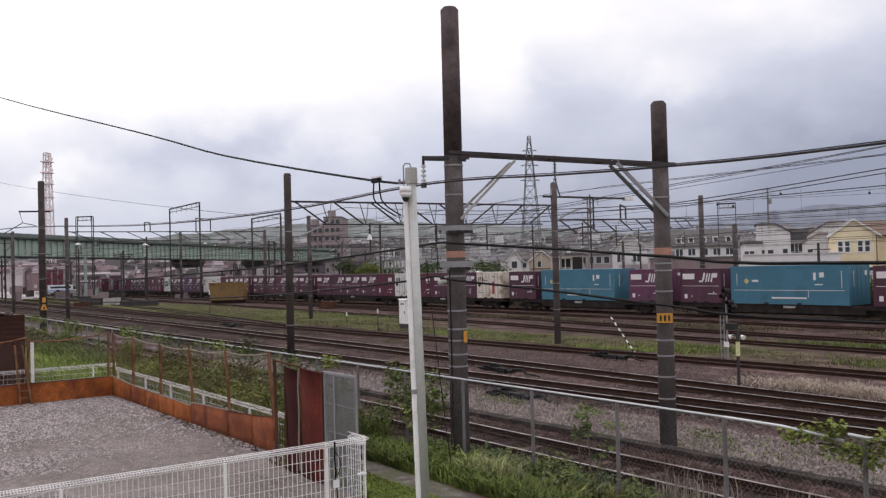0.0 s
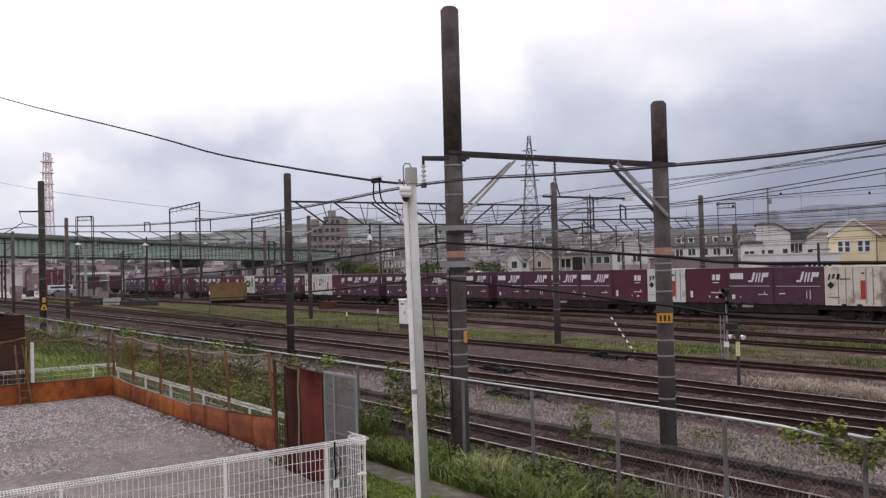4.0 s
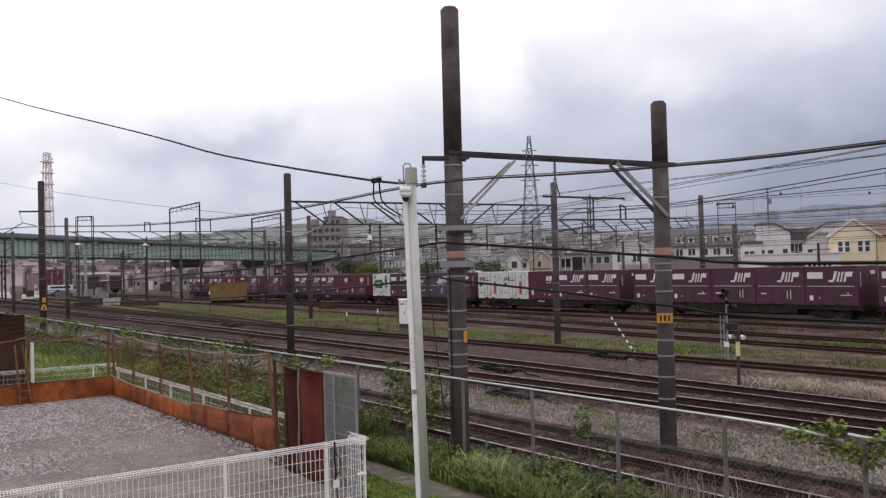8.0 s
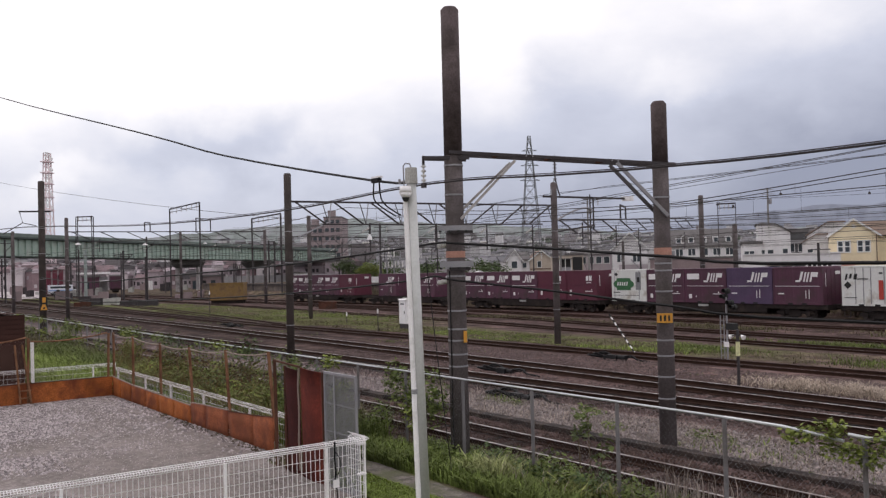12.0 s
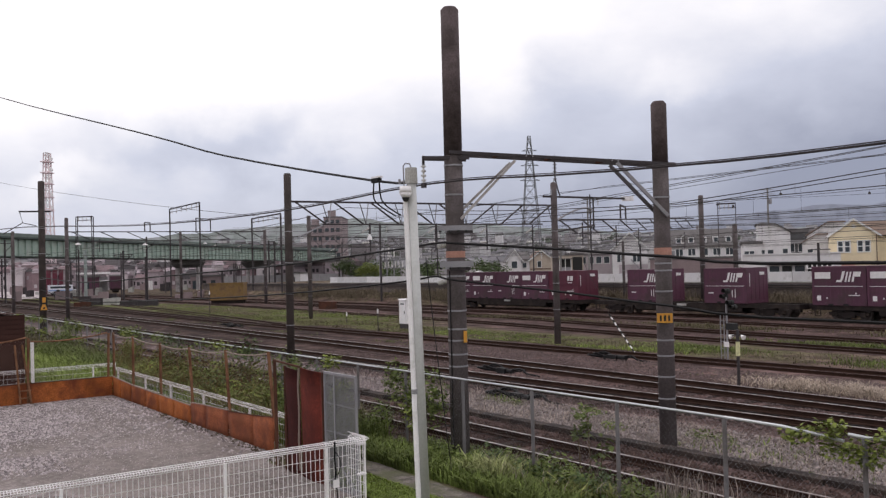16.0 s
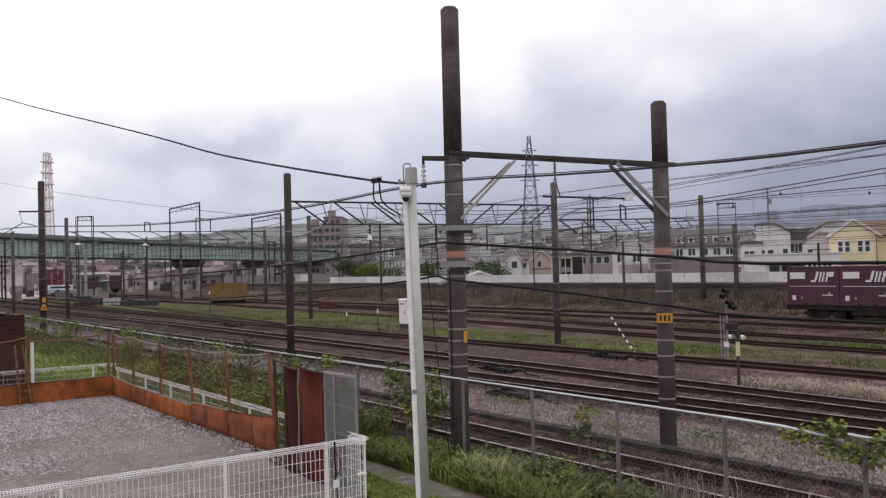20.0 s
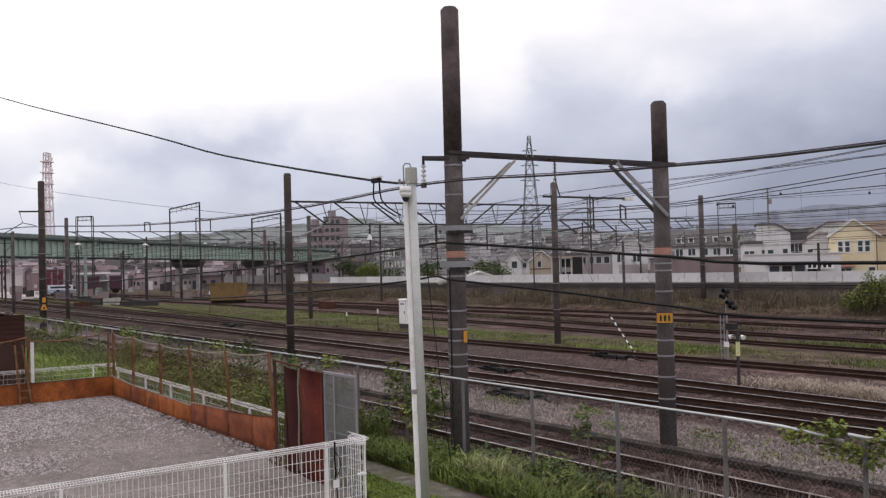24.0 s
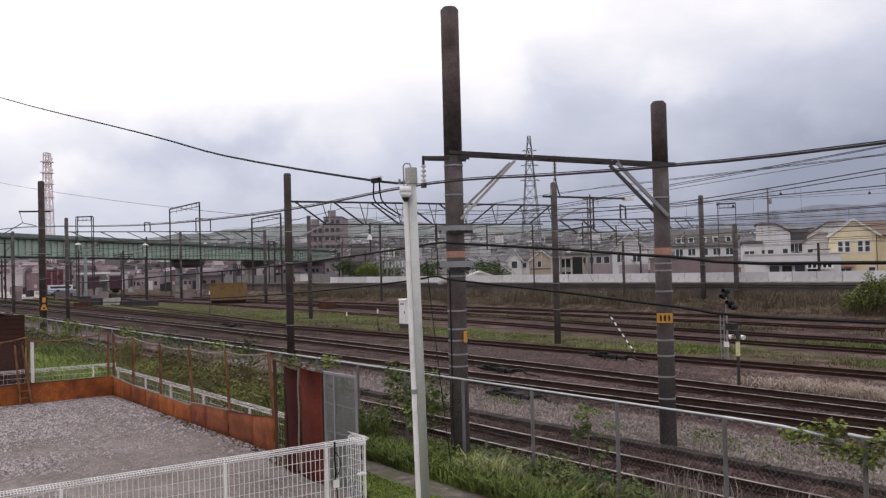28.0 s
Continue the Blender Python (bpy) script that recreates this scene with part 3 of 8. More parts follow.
# ---- hills ----
def ridge(name, pts, dist, label, material, seed, depth=500):
    """A range of hills along a bearing, with an uneven crest; pts are (bearing in degrees from the x axis, height)."""
    sh = Shape()
    a0, a1 = pts[0][0], pts[-1][0]
    n = 90
    for i in range(n + 1):
        a = a0 + (a1 - a0) * i / n
        h = path_at(pts, a)
        h *= 1 + 0.10 * noise.noise(Vector((a * 0.35, seed, 0))) + 0.05 * noise.noise(Vector((a * 1.3, seed, 2)))
        ca, sa = math.cos(radians(a)), math.sin(radians(a))
        for r, k in ((dist - 250, -0.02), (dist - 60, 0.55), (dist, 1.0), (dist + depth, 0.0)):
            w = 1 + 0.03 * noise.noise(Vector((a * 0.8, r * 0.01, seed)))
            sh.v.append((r * w * ca, r * w * sa, h * k))
    for i in range(n):
        for j in range(3):
            k = 4 * i + j
            sh.f.append((k, k + 1, k + 5, k + 4))
    solid(name, sh, material, label, "hill", kind="structure", smooth=True)


ridge("backdrop_hills", [(98, 58), (110, 62), (118, 60), (126, 52), (132, 56), (138, 70), (145, 86), (150, 92), (154, 88), (158, 78), (163, 66), (168, 50), (176, 20), (188, 0)], 1600, "wooded hills behind the town, haze put into their colour", HILL, 5.0)
ridge("backdrop_mountains", [(70, 190), (100, 210), (112, 215), (118, 205), (124, 185), (130, 130), (136, 90), (150, 60), (165, 0)], 3600, "distant mountains under cloud, grey-blue haze put into their colour", HILL_FAR, 9.0)


# ---- gravel lot and its surroundings ----
def lot_material():
    """Coarse rubble at the far end, trodden finer gravel towards the gate."""
    m = bpy.data.materials.new("lot_gravel")
    m.use_nodes = True
    n, l = m.node_tree.nodes, m.node_tree.links
    b = n["Principled BSDF"]
    b.inputs["Roughness"].default_value = 0.95
    b.inputs["Specular IOR Level"].default_value = 0.2
    tc = n.new("ShaderNodeTexCoord")

    def grain(s, d):
        t = n.new("ShaderNodeTexNoise")
        t.inputs["Scale"].default_value, t.inputs["Detail"].default_value = s, d
        l.new(tc.outputs["Object"], t.inputs["Vector"])
        return t.outputs["Fac"]

    def op(kind, a, c):
        t = n.new("ShaderNodeMath")
        t.operation = kind
        for i, q in enumerate((a, c)):
            if isinstance(q, (int, float)):
                t.inputs[i].default_value = q
            else:
                l.new(q, t.inputs[i])
        return t.outputs[0]

    def ramp(v, stops):
        t = n.new("ShaderNodeValToRGB")
        el = t.color_ramp.elements
        el[0].position, el[0].color = stops[0][0], (*stops[0][1], 1)
        el[1].position, el[1].color = stops[-1][0], (*stops[-1][1], 1)
        for p, q in stops[1:-1]:
            el.new(p).color = (*q, 1)
        l.new(v, t.inputs["Fac"])
        return t.outputs["Color"]

    g = op("MULTIPLY", op("ADD", grain(5.5, 4.0), grain(20.0, 3.0)), 0.5)
    # The ramp's darkest tone paints the shade in gaps between the stones.
    rubble = ramp(g, [(0.39, (0.075, 0.062, 0.062)), (0.49, (0.215, 0.182, 0.180)), (0.59, (0.50, 0.44, 0.44))])
    trodden = ramp(op("ADD", op("MULTIPLY", g, 0.6), op("MULTIPLY", grain(0.8, 4.0), 0.4)), [(0.38, (0.135, 0.112, 0.104)), (0.60, (0.265, 0.225, 0.212))])
    sep = n.new("ShaderNodeSeparateXYZ")
    l.new(tc.outputs["Object"], sep.inputs[0])
    where = op("ADD", op("ADD", op("MULTIPLY", sep.outputs["X"], -0.075), op("MULTIPLY", sep.outputs["Y"], -0.10)), op("MULTIPLY", grain(0.42, 4.0), 2.0))
    mask = ramp(op("SUBTRACT", where, 1.75), [(0.25, (0.05,) * 3), (0.75, (1.0,) * 3)])
    mx = n.new("ShaderNodeMix")
    mx.data_type = "RGBA"
    l.new(mask, mx.inputs["Factor"])
    l.new(trodden, mx.inputs["A"])
    l.new(rubble, mx.inputs["B"])
    l.new(mx.outputs["Result"], b.inputs["Base Color"])
    bp = n.new("ShaderNodeBump")
    bp.inputs["Strength"].default_value, bp.inputs["Distance"].default_value = 0.8, 0.04
    l.new(g, bp.inputs["Height"])
    l.new(bp.outputs["Normal"], b.inputs["Normal"])
    return m


lot = Shape()
n = 30
for j in range(n + 1):
    for i in range(n + 1):
        x = -28.97 + 16.97 * i / n
        y_end = 7.9 if x < -16.6 else (7.42 if x < -12.9 else 7.03)
        y = -6.0 + (y_end + 6.0) * j / n
        lot.v.append((x, y, 0.338 + 0.02 * noise.noise(Vector((x * 0.5, y * 0.5, 1)))))
for j in range(n):
    for i in range(n):
        k = j * (n + 1) + i
        lot.f.append((k, k + 1, k + n + 2, k + n + 1))
solid("gravel_lot", lot, lot_material(), "grey crushed gravel surface of a fenced lot", "gravel", kind="structure", smooth=True)


def pebbles(name, x0, x1, y0, y1, count, smin, smax, material, label, z=0.315, seed=1):
    rnd = random.Random(seed)
    sh = Shape()
    for _ in range(count):
        x, y, s = rnd.uniform(x0, x1), rnd.uniform(y0, y1), rnd.uniform(smin, smax)
        if y > 16 and any(abs(y - path_at(pts, x)) < 0.9 for pts in TRACKS):
            continue
        a = rnd.uniform(0, 6.28)
        p = [(x + s * math.cos(a + k * 1.57) * rnd.uniform(0.6, 1.2), y + s * math.sin(a + k * 1.57) * rnd.uniform(0.6, 1.2), z - 0.01) for k in range(4)]
        top = (x + rnd.uniform(-0.3, 0.3) * s, y, z + s * rnd.uniform(0.4, 0.9))
        sh.add(p + [top], [(0, 1, 4), (1, 2, 4), (2, 3, 4), (3, 0, 4)])
    return solid(name, sh, material, label, "gravel", kind="stuff")


STONE = mat("loose_stone", (0.36, 0.315, 0.32), 0.95, 0, 0.2, 3, 30, 0.2, piece=0.55)
pebbles("loose_gravel", -28, -19.5, -3, 7.2, 16000, 0.016, 0.042, STONE, "loose grey stones on the lot", 0.338, 3)
pebbles("loose_gravel", -21, -13, -2, 7.6, 9000, 0.010, 0.024, STONE, "fine grey stones on the lot", 0.338, 5)
PATCHES = [(-24.5, 4.4, 2.0, 0.8), (-21.5, 3.0, 1.6, 0.7), (-25.8, 5.6, 1.6, 0.5), (-19.3, 3.6, 1.0, 0.6), (-22.8, 4.9, 2.2, 0.5), (-18.0, 1.6, 1.6, 0.6)]
for k, (x, y, rx, ry) in enumerate(PATCHES):
    pebbles("rubble_patch", x - rx, x + rx, y - ry, y + ry, 420, 0.022, 0.06, STONE, "patch of coarse pale rubble on the lot", 0.338, 60 + k)
pebbles("fence_litter", -28, -16.2, 7.55, 7.83, 700, 0.015, 0.05, STONE, "small stones and litter along the foot of the boards", 0.345, 6)
pebbles("fence_litter", -24, -16.2, 7.6, 7.84, 300, 0.02, 0.05, mat("dark_leaf_litter", (0.07, 0.055, 0.035), 0.9, 0, 0.3, 3, 30, 0.1, piece=0.5), "dark leaf litter along the foot of the boards", 0.345, 7)
pebbles("fence_stones", -28, -17, 7.1, 7.75, 260, 0.03, 0.075, STONE, "pale stones along the boards", 0.338, 4)
PALESTONE = mat("pale_ballast_stone", (0.265, 0.225, 0.220), 0.95, 0, 0.2, 3, 30, 0.2, piece=0.55)
SIDESTONE = mat("russet_ballast_stone", (0.070, 0.044, 0.039), 0.95, 0, 0.2, 3, 30, 0.2, piece=0.6)
BALLSTONE = mat("ballast_stone", (0.128, 0.094, 0.091), 0.95, 0, 0.2, 3, 30, 0.2, piece=0.5)
for k, (ya, yb) in enumerate(((10.9, 13.9), (16.6, 21.2), (21.4, 24.6), (14.6, 16.6), (24.4, 26.9))):
    pale = k == 3
    pebbles("ballast_stones", -38, -1, ya, yb, 10000, 0.02, 0.05, PALESTONE if pale else (SIDESTONE if k == 0 else BALLSTONE), "loose ballast stones beside the rails", 0.20 if k else 0.19, 20 + k)


pebbles("siding_stones", -22, -2, 10.9, 16.8, 12000, 0.018, 0.045, SIDESTONE, "loose brown stones of the siding", 0.18, 40)
pebbles("siding_stones", -22, -2, 14.7, 17.2, 6000, 0.02, 0.05, PALESTONE, "pale loose stones beyond the siding", 0.19, 41)


# ---- fences ----
def chainlink(t, a, b, z0, z1, cell, r, material):
    """Diagonal wires of one bay between two points."""
    a, b = Vector((*a, 0)), Vector((*b, 0))
    length, h = (b - a).length, z1 - z0
    d = (b - a).normalized()
    sh = Shape()
    k = -int(h / cell) - 1
    while k * cell < length:
        for s in (1, -1):
            x0, x1 = k * cell, k * cell + h
            za, zb = (z0, z1) if s > 0 else (z1, z0)
            if x0 < 0:
                za, x0 = za + (zb - za) * (-x0 / h), 0.0
            if x1 > length:
                zb, x1 = za + (zb - za) * ((length - x0) / max(1e-6, x1 - x0)), length
            if x1 > x0:
                p, q = a + d * x0, a + d * x1
                sh.rod((p.x, p.y, za), (q.x, q.y, zb), r, r, 3, False)
        k += 1
    return part("wire_mesh", sh, material, t, "thin wire mesh")


# rusty fence round the lot
POSTRUST = mat("rusty_post", (0.215, 0.108, 0.060), 0.85, 0.1, 0.35, 4, 60, 0.2, (0.112, 0.048, 0.028), 0.5, 2.5)
WIREPALE = mat("weathered_wire", (0.30, 0.24, 0.20), 0.7, 0.2, 0.2, 5, 50, 0.0)
rust_fence = thing("rust_fence", "rusty wire fence with orange-brown boards along its foot", "fence")
# foot of each post, its top, the height of the top and of the board edges on its two sides
FEET = [(-29.0, -29.05, 2.25), (-27.0, -27.0, 2.24), (-24.46, -24.52, 2.17), (-21.97, -22.22, 2.18), (-19.55, -19.83, 2.26), (-17.12, -17.47, 2.36)]
EDGES = [(0.92, 0.84), (0.83, 0.80), (0.80, 0.77), (0.85, 0.93), (0.91, 1.06)]
for i, (xf, xt, zt) in enumerate(FEET):
    part("post", Shape().rod((xf, 7.95, 0.2), (xt, 7.95, zt + 0.04), 0.04, 0.036, 8), POSTRUST, rust_fence)


def rust_board(xa, xb, za, zb, material, seed):
    """A strip of old sheet with a dented face and an uneven foot."""
    sh = Shape()
    n = max(4, int((xb - xa) / 0.2))
    for i in range(n + 1):
        x = xa + (xb - xa) * i / n
        z1 = za + (zb - za) * i / n + 0.012 * noise.noise(Vector((x * 3, seed, 0)))
        for y in (0.0, 0.03):
            for k in range(4):
                dent = 0.035 * noise.noise(Vector((x * 1.4, k * 0.8, seed))) * (0.5 + 0.5 * (k in (1, 2)))
                sh.v.append((x, 7.87 + y + dent, 0.28 + (z1 - 0.28) * k / 3))
    for i in range(n):
        a, b = 8 * i, 8 * i + 8
        for k in range(3):
            sh.f += [(a + k, b + k, b + k + 1, a + k + 1), (a + 4 + k, a + 5 + k, b + 5 + k, b + 4 + k)]
        sh.f += [(a + 3, b + 3, b + 7, a + 7), (a, a + 4, b + 4, b)]
    sh.f += [(0, 1, 5, 4), (1, 2, 6, 5), (2, 3, 7, 6)] + [tuple(8 * n + q for q in f) for f in ((0, 4, 5, 1), (1, 5, 6, 2), (2, 6, 7, 3))]
    return part("board", sh, material, rust_fence, "orange-brown rusty board", True)


for i, ((xa, ta, za), (xb, tb, zb)) in enumerate(zip(FEET, FEET[1:])):
    ea, eb = EDGES[i]
    xm = xa + (xb - xa) * (0.46, 0.55, 0.5, 0.42, 0.58)[i]
    em = ea + (eb - ea) * 0.5
    for k, (x0, x1, e0, e1) in enumerate(((xa + 0.03, xm, ea, em), (xm + 0.006, xb - 0.03, em, eb))):
        rust_board(x0, x1, e0, e1, RUSTBOARD if i > 2 else ORANGE, 3.0 * i + k)
        part("board_cap", Shape().bar((x0, 7.88, e0 + 0.012), (x1, 7.88, e1 + 0.012), 0.045, 0.016), WIREPALE if i != 4 else RUST, rust_fence)
    part("top_wire", Shape().tube(sag((ta, 7.95, za), (tb, 7.95, zb), 0.06, 6), 0.014, 5), WIREPALE, rust_fence)
    chainlink(rust_fence, (xa, 7.96), (xb, 7.96), 0.95, 2.15, 0.09, 0.0018, POSTRUST)
py_ = [7.75, 5.42, 3.1, 0.8, -1.6]
for i, y in enumerate(py_):
    part("post", Shape().rod((-29.0, y, 0.2), (-29.0, y + 0.04, 2.28), 0.04, 0.036, 8), POSTRUST, rust_fence)
for ya, yb in zip(py_, py_[1:]):
    part("board", Shape().span(-28.96, -28.92, yb + 0.04, 7.86 if ya > 7 else ya - 0.04, 0.28, 0.92), ORANGE, rust_fence, "orange-brown rusty board")
    part("board_cap", Shape().span(-28.97, -28.91, yb + 0.04, ya - 0.04, 0.925, 0.94), RUST, rust_fence)
    part("top_wire", Shape().tube(sag((-29.0, ya, 2.30), (-29.0, yb, 2.18), 0.09, 6), 0.022, 5), POSTRUST, rust_fence)
    chainlink(rust_fence, (-29.01, yb), (-29.01, ya), 0.95, 2.2, 0.11, 0.0013, WIREPALE)
part("ladder_post", Shape().rod((-28.86, 5.2, 0.3), (-28.86, 5.06, 2.1), 0.03).rod((-28.86, 5.5, 0.3), (-28.86, 5.26, 2.1), 0.03).span(-28.88, -28.84, 5.2, 5.5, 0.5, 0.53).span(-28.88, -28.84, 5.2, 5.5, 0.72, 0.75).span(-28.88, -28.84, 5.2, 5.5, 0.94, 0.97), POSTRUST, rust_fence)
part("white_post", Shape().span(-29.15, -29.08, 5.54, 5.63, 0.3, 2.16), WHITE, rust_fence, "white square post")


def mesh_fence(a, b, height, label, posts, wires=0.075, rows=0.16, r=0.006, fold=0.0065, post_w=0.04, edge=0.085, hoops=0.0375, row_r=0.0):
    """White welded wire fence with a folded top edge; posts are given by their distance from a."""
    a, b = Vector(a), Vector(b)
    d = (b - a).normalized()
    side = d.cross(Vector((0, 0, 1)))
    length = (b - a).length
    t = thing("mesh_fence", label, "fence", loc=a)
    up = Vector((0, 0, 1))
    for x in posts:
        p = d * x + side * 0.05
        part("post", Shape().bar(p, p + up * (height - edge + 0.01), post_w, post_w), WHITE, t, "white square post")
    stops = [0.0] + sorted(posts) + [length]
    for xa, xb in zip(stops, stops[1:]):
        if xb - xa < 0.05:
            continue
        sh = Shape()
        z = height - edge - rows
        while z > 0.05:
            sh.rod(d * xa + up * z, d * xb + up * z, row_r or r, row_r or r, 3, False)
            z -= rows
        for u, v in ((0.0, 0.0), (0.07, -edge / 2), (0.0, -edge), (0.035, -edge * 0.2)):
            sh.rod(d * xa + side * u + up * (height + v), d * xb + side * u + up * (height + v), fold, fold, 4, False)
        w = xa
        while w < xb:
            sh.rod(d * w + up * 0.04, d * w + up * (height - edge), r, r, 3, False)
            w += wires
        w = xa
        while w < xb:
            sh.rod(d * w + up * height, d * w + side * 0.07 + up * (height - edge / 2), fold * 0.7, fold * 0.7, 3, False)
            sh.rod(d * w + side * 0.07 + up * (height - edge / 2), d * w + up * (height - edge), fold * 0.7, fold * 0.7, 3, False)
            w += hoops
        part("mesh_panel", sh, WHITE, t, "white welded wire panel")
    return t


front = mesh_fence((-12.0, -2.2, 0.30), (-12.0, 7.03, 0.30), 1.2, "white welded wire mesh fence with folded top", (0.8, 2.8, 4.8, 6.95, 8.54))
part("corner_post", Shape().rod((0, 9.23, 0), (0, 9.23, 1.2), 0.016, 0.016, 8), WHITE, front)
for x0, x1 in ((-0.02, -0.62), (-0.02, -0.5)):
    part("brace", Shape().rod((x0, 9.2, 0.0), (x1, 9.2, 0.62 + 0.1 * x1), 0.014, 0.014, 6), STEEL, front, "thin slanting brace")
for z in (0.62, 1.08):
    part("clip", Shape().span(-0.03, 0.03, 9.1, 9.24, z, z + 0.03), WHITE, front)
mesh_fence((-12.02, 7.05, 0.30), (-12.55, 7.05, 0.30), 1.2, "short return of the white welded wire fence", (), 0.075, 0.16)
strap = thing("cable_strap", "black cable strap with a white tag tied to the mesh fence", "cable", loc=(-11.94, 6.47, 0.3))
part("strap", Shape().tube([(0, 0, 0.62), (0.01, 0.01, 0.75), (0, 0, 0.95), (0.01, 0.0, 1.20)], 0.016, 6), BLACK, strap)
part("loop", Shape().tube([(0.02, 0, 1.06), (0.03, 0.07, 0.95), (0.03, 0.09, 0.85), (0.02, 0.05, 0.72), (0.02, 0, 0.7)], 0.008, 5), BLACK, strap)
part("tail", Shape().tube([(0.02, 0.0, 0.66), (0.03, 0.02, 0.4), (0.02, 0.04, 0.02)], 0.008, 5), BLACK, strap)
part("tag", Shape().span(0.03, 0.045, -0.05, 0.05, 0.52, 0.64), WHITE, strap, "white plastic tag")
mesh_fence((-29.6, 8.17, 0.28), (-17.15, 8.17, 0.24), 0.87, "white wire mesh fence behind the rusty fence", (0.4, 3.2, 5.4, 7.85, 10.7), 0.115, 0.15, 0.0022, 0.0075, 0.045, 0.10, 0.115, 0.005)
mesh_fence((-29.4, -2.0, 0.30), (-29.4, 8.1, 0.28), 1.02, "white wire mesh fence behind the rusty fence", (1.0, 3.4, 5.8, 9.4), 0.115, 0.15, 0.0022, 0.0075, 0.045, 0.10, 0.115, 0.005)

gate = thing("sheet_gate", "dark red rusted sheet metal gate with a bare frame", "gate", loc=(-15.99, 7.4, 0.32))
gate.scale = (0.9136, 1.0, 1.075)
part("frame", Shape().rod((0.06, 0, 0), (0.0, 0, 1.92), 0.035).rod((0.5, 0, 0), (0.5, 0, 1.84), 0.03).bar((0.0, 0, 1.9), (1.16, 0, 1.86), 0.03, 0.03), RUST, gate)


def bent_sheet(x0, x1, z1, bow, material, parent, label):
    """Thin sheet with a shallow bow and wavy edge."""
    sh = Shape()
    n = 8
    for s in (0.0, 0.02):
        for i in range(n + 1):
            for j in range(7):
                u, v = i / n, j / 6
                sh.v.append((x0 + (x1 - x0) * u + 0.012 * math.sin(9 * v + u), s - bow * math.sin(math.pi * u) + 0.015 * math.sin(5 * v), v * (z1 - 0.03 * u)))
    m = (n + 1) * 7
    for i in range(n):
        for j in range(6):
            k = i * 7 + j
            sh.f += [(k, k + 7, k + 8, k + 1), (m + k, m + k + 1, m + k + 8, m + k + 7)]
    for j in range(6):
        for k in (j, n * 7 + j):
            sh.f.append((k, k + 1, m + k + 1, m + k))
    for i in range(n):
        for k in (i * 7, i * 7 + 6):
            sh.f.append((k, m + k, m + k + 7, k + 7))
    return part("sheet", sh, material, parent, label, True)


bent_sheet(0.53, 1.13, 1.83, 0.03, MAROON, gate, "dark red rusted sheet")
bent_sheet(1.20, 2.18, 1.86, 0.05, DARKRED, gate, "rust-red sheet with worn edge")
part("edge_strip", Shape().tube([(1.17, -0.03, 0.1), (1.14, -0.03, 0.6), (1.18, -0.03, 1.1), (1.15, -0.03, 1.5), (1.19, -0.03, 1.85)], 0.016, 5), WIREPALE, gate, "torn pale sheet edge")
part("edge_strip", Shape().bar((2.19, -0.02, 0.0), (2.17, -0.02, 1.84), 0.035, 0.02), RUST, gate)
side_gate = thing("mesh_gate", "grey galvanised gate panel with fine mesh", "gate", loc=(-13.96, 7.4, 0.32))
side_gate.scale = (0.9136, 1.0, 1.075)
chainlink(side_gate, (0.035, 0.0), (1.18, 0.0), 0.04, 1.82, 0.042, 0.0052, GREYMESH)
part("gate_frame", Shape().span(0, 0.035, -0.02, 0.02, 0, 1.86).span(1.18, 1.215, -0.02, 0.02, 0, 1.86).span(0.035, 1.18, -0.02, 0.02, 1.825, 1.86).span(0.035, 1.18, -0.02, 0.02, 0.0, 0.04), STEEL, side_gate)
for i in range(3):
    part("cross_wire", Shape().span(0.036, 1.179, -0.012, -0.006, 0.45 + i * 0.45, 0.47 + i * 0.45), GREYMESH, side_gate)
part("brace", Shape().span(0.40, 0.44, -0.03, -0.014, 0.0, 1.82), STEEL, side_gate)

# grey boundary fence of the railway
rail_fence = thing("boundary_fence", "grey galvanised chain link fence beside the railway", "fence")
FY = 10.45
DULLPOST = mat("dull_galvanised_post", (0.185, 0.175, 0.182), 0.6, 0.2, 0.25, 3, 50, 0.08, (0.12, 0.105, 0.10), 0.4, 1.5)
for k in range(-28, 8):
    x = -14.0 + 2.03 * k
    part("post", Shape().rod((x, FY, 0.05), (x, FY, 1.88), 0.032, 0.032, 8), DULLPOST, rail_fence)
    if k not in (3,):
        part("top_rail", Shape().rod((x, FY, 1.89), (x + 2.03, FY, 1.89), 0.018, 0.018, 8), mat("pale_galvanised", (0.55, 0.56, 0.58), 0.45, 0.4, 0.12, 3, 60, 0.05), rail_fence)
    else:
        part("top_rail", Shape().tube([(x, FY, 1.89), (x + 0.9, FY, 1.88), (x + 1.5, FY + 0.02, 1.83), (x + 1.75, FY + 0.03, 1.80)], 0.021, 8).rod((x + 1.83, FY, 1.90), (x + 2.03, FY, 1.89), 0.021), MATS["pale_galvanised"], rail_fence)
    if k > -20:
        chainlink(rail_fence, (x, FY), (x + 2.03, FY), 0.1, 1.87, 0.09 if k > -6 else 0.16, 0.001, STEEL)

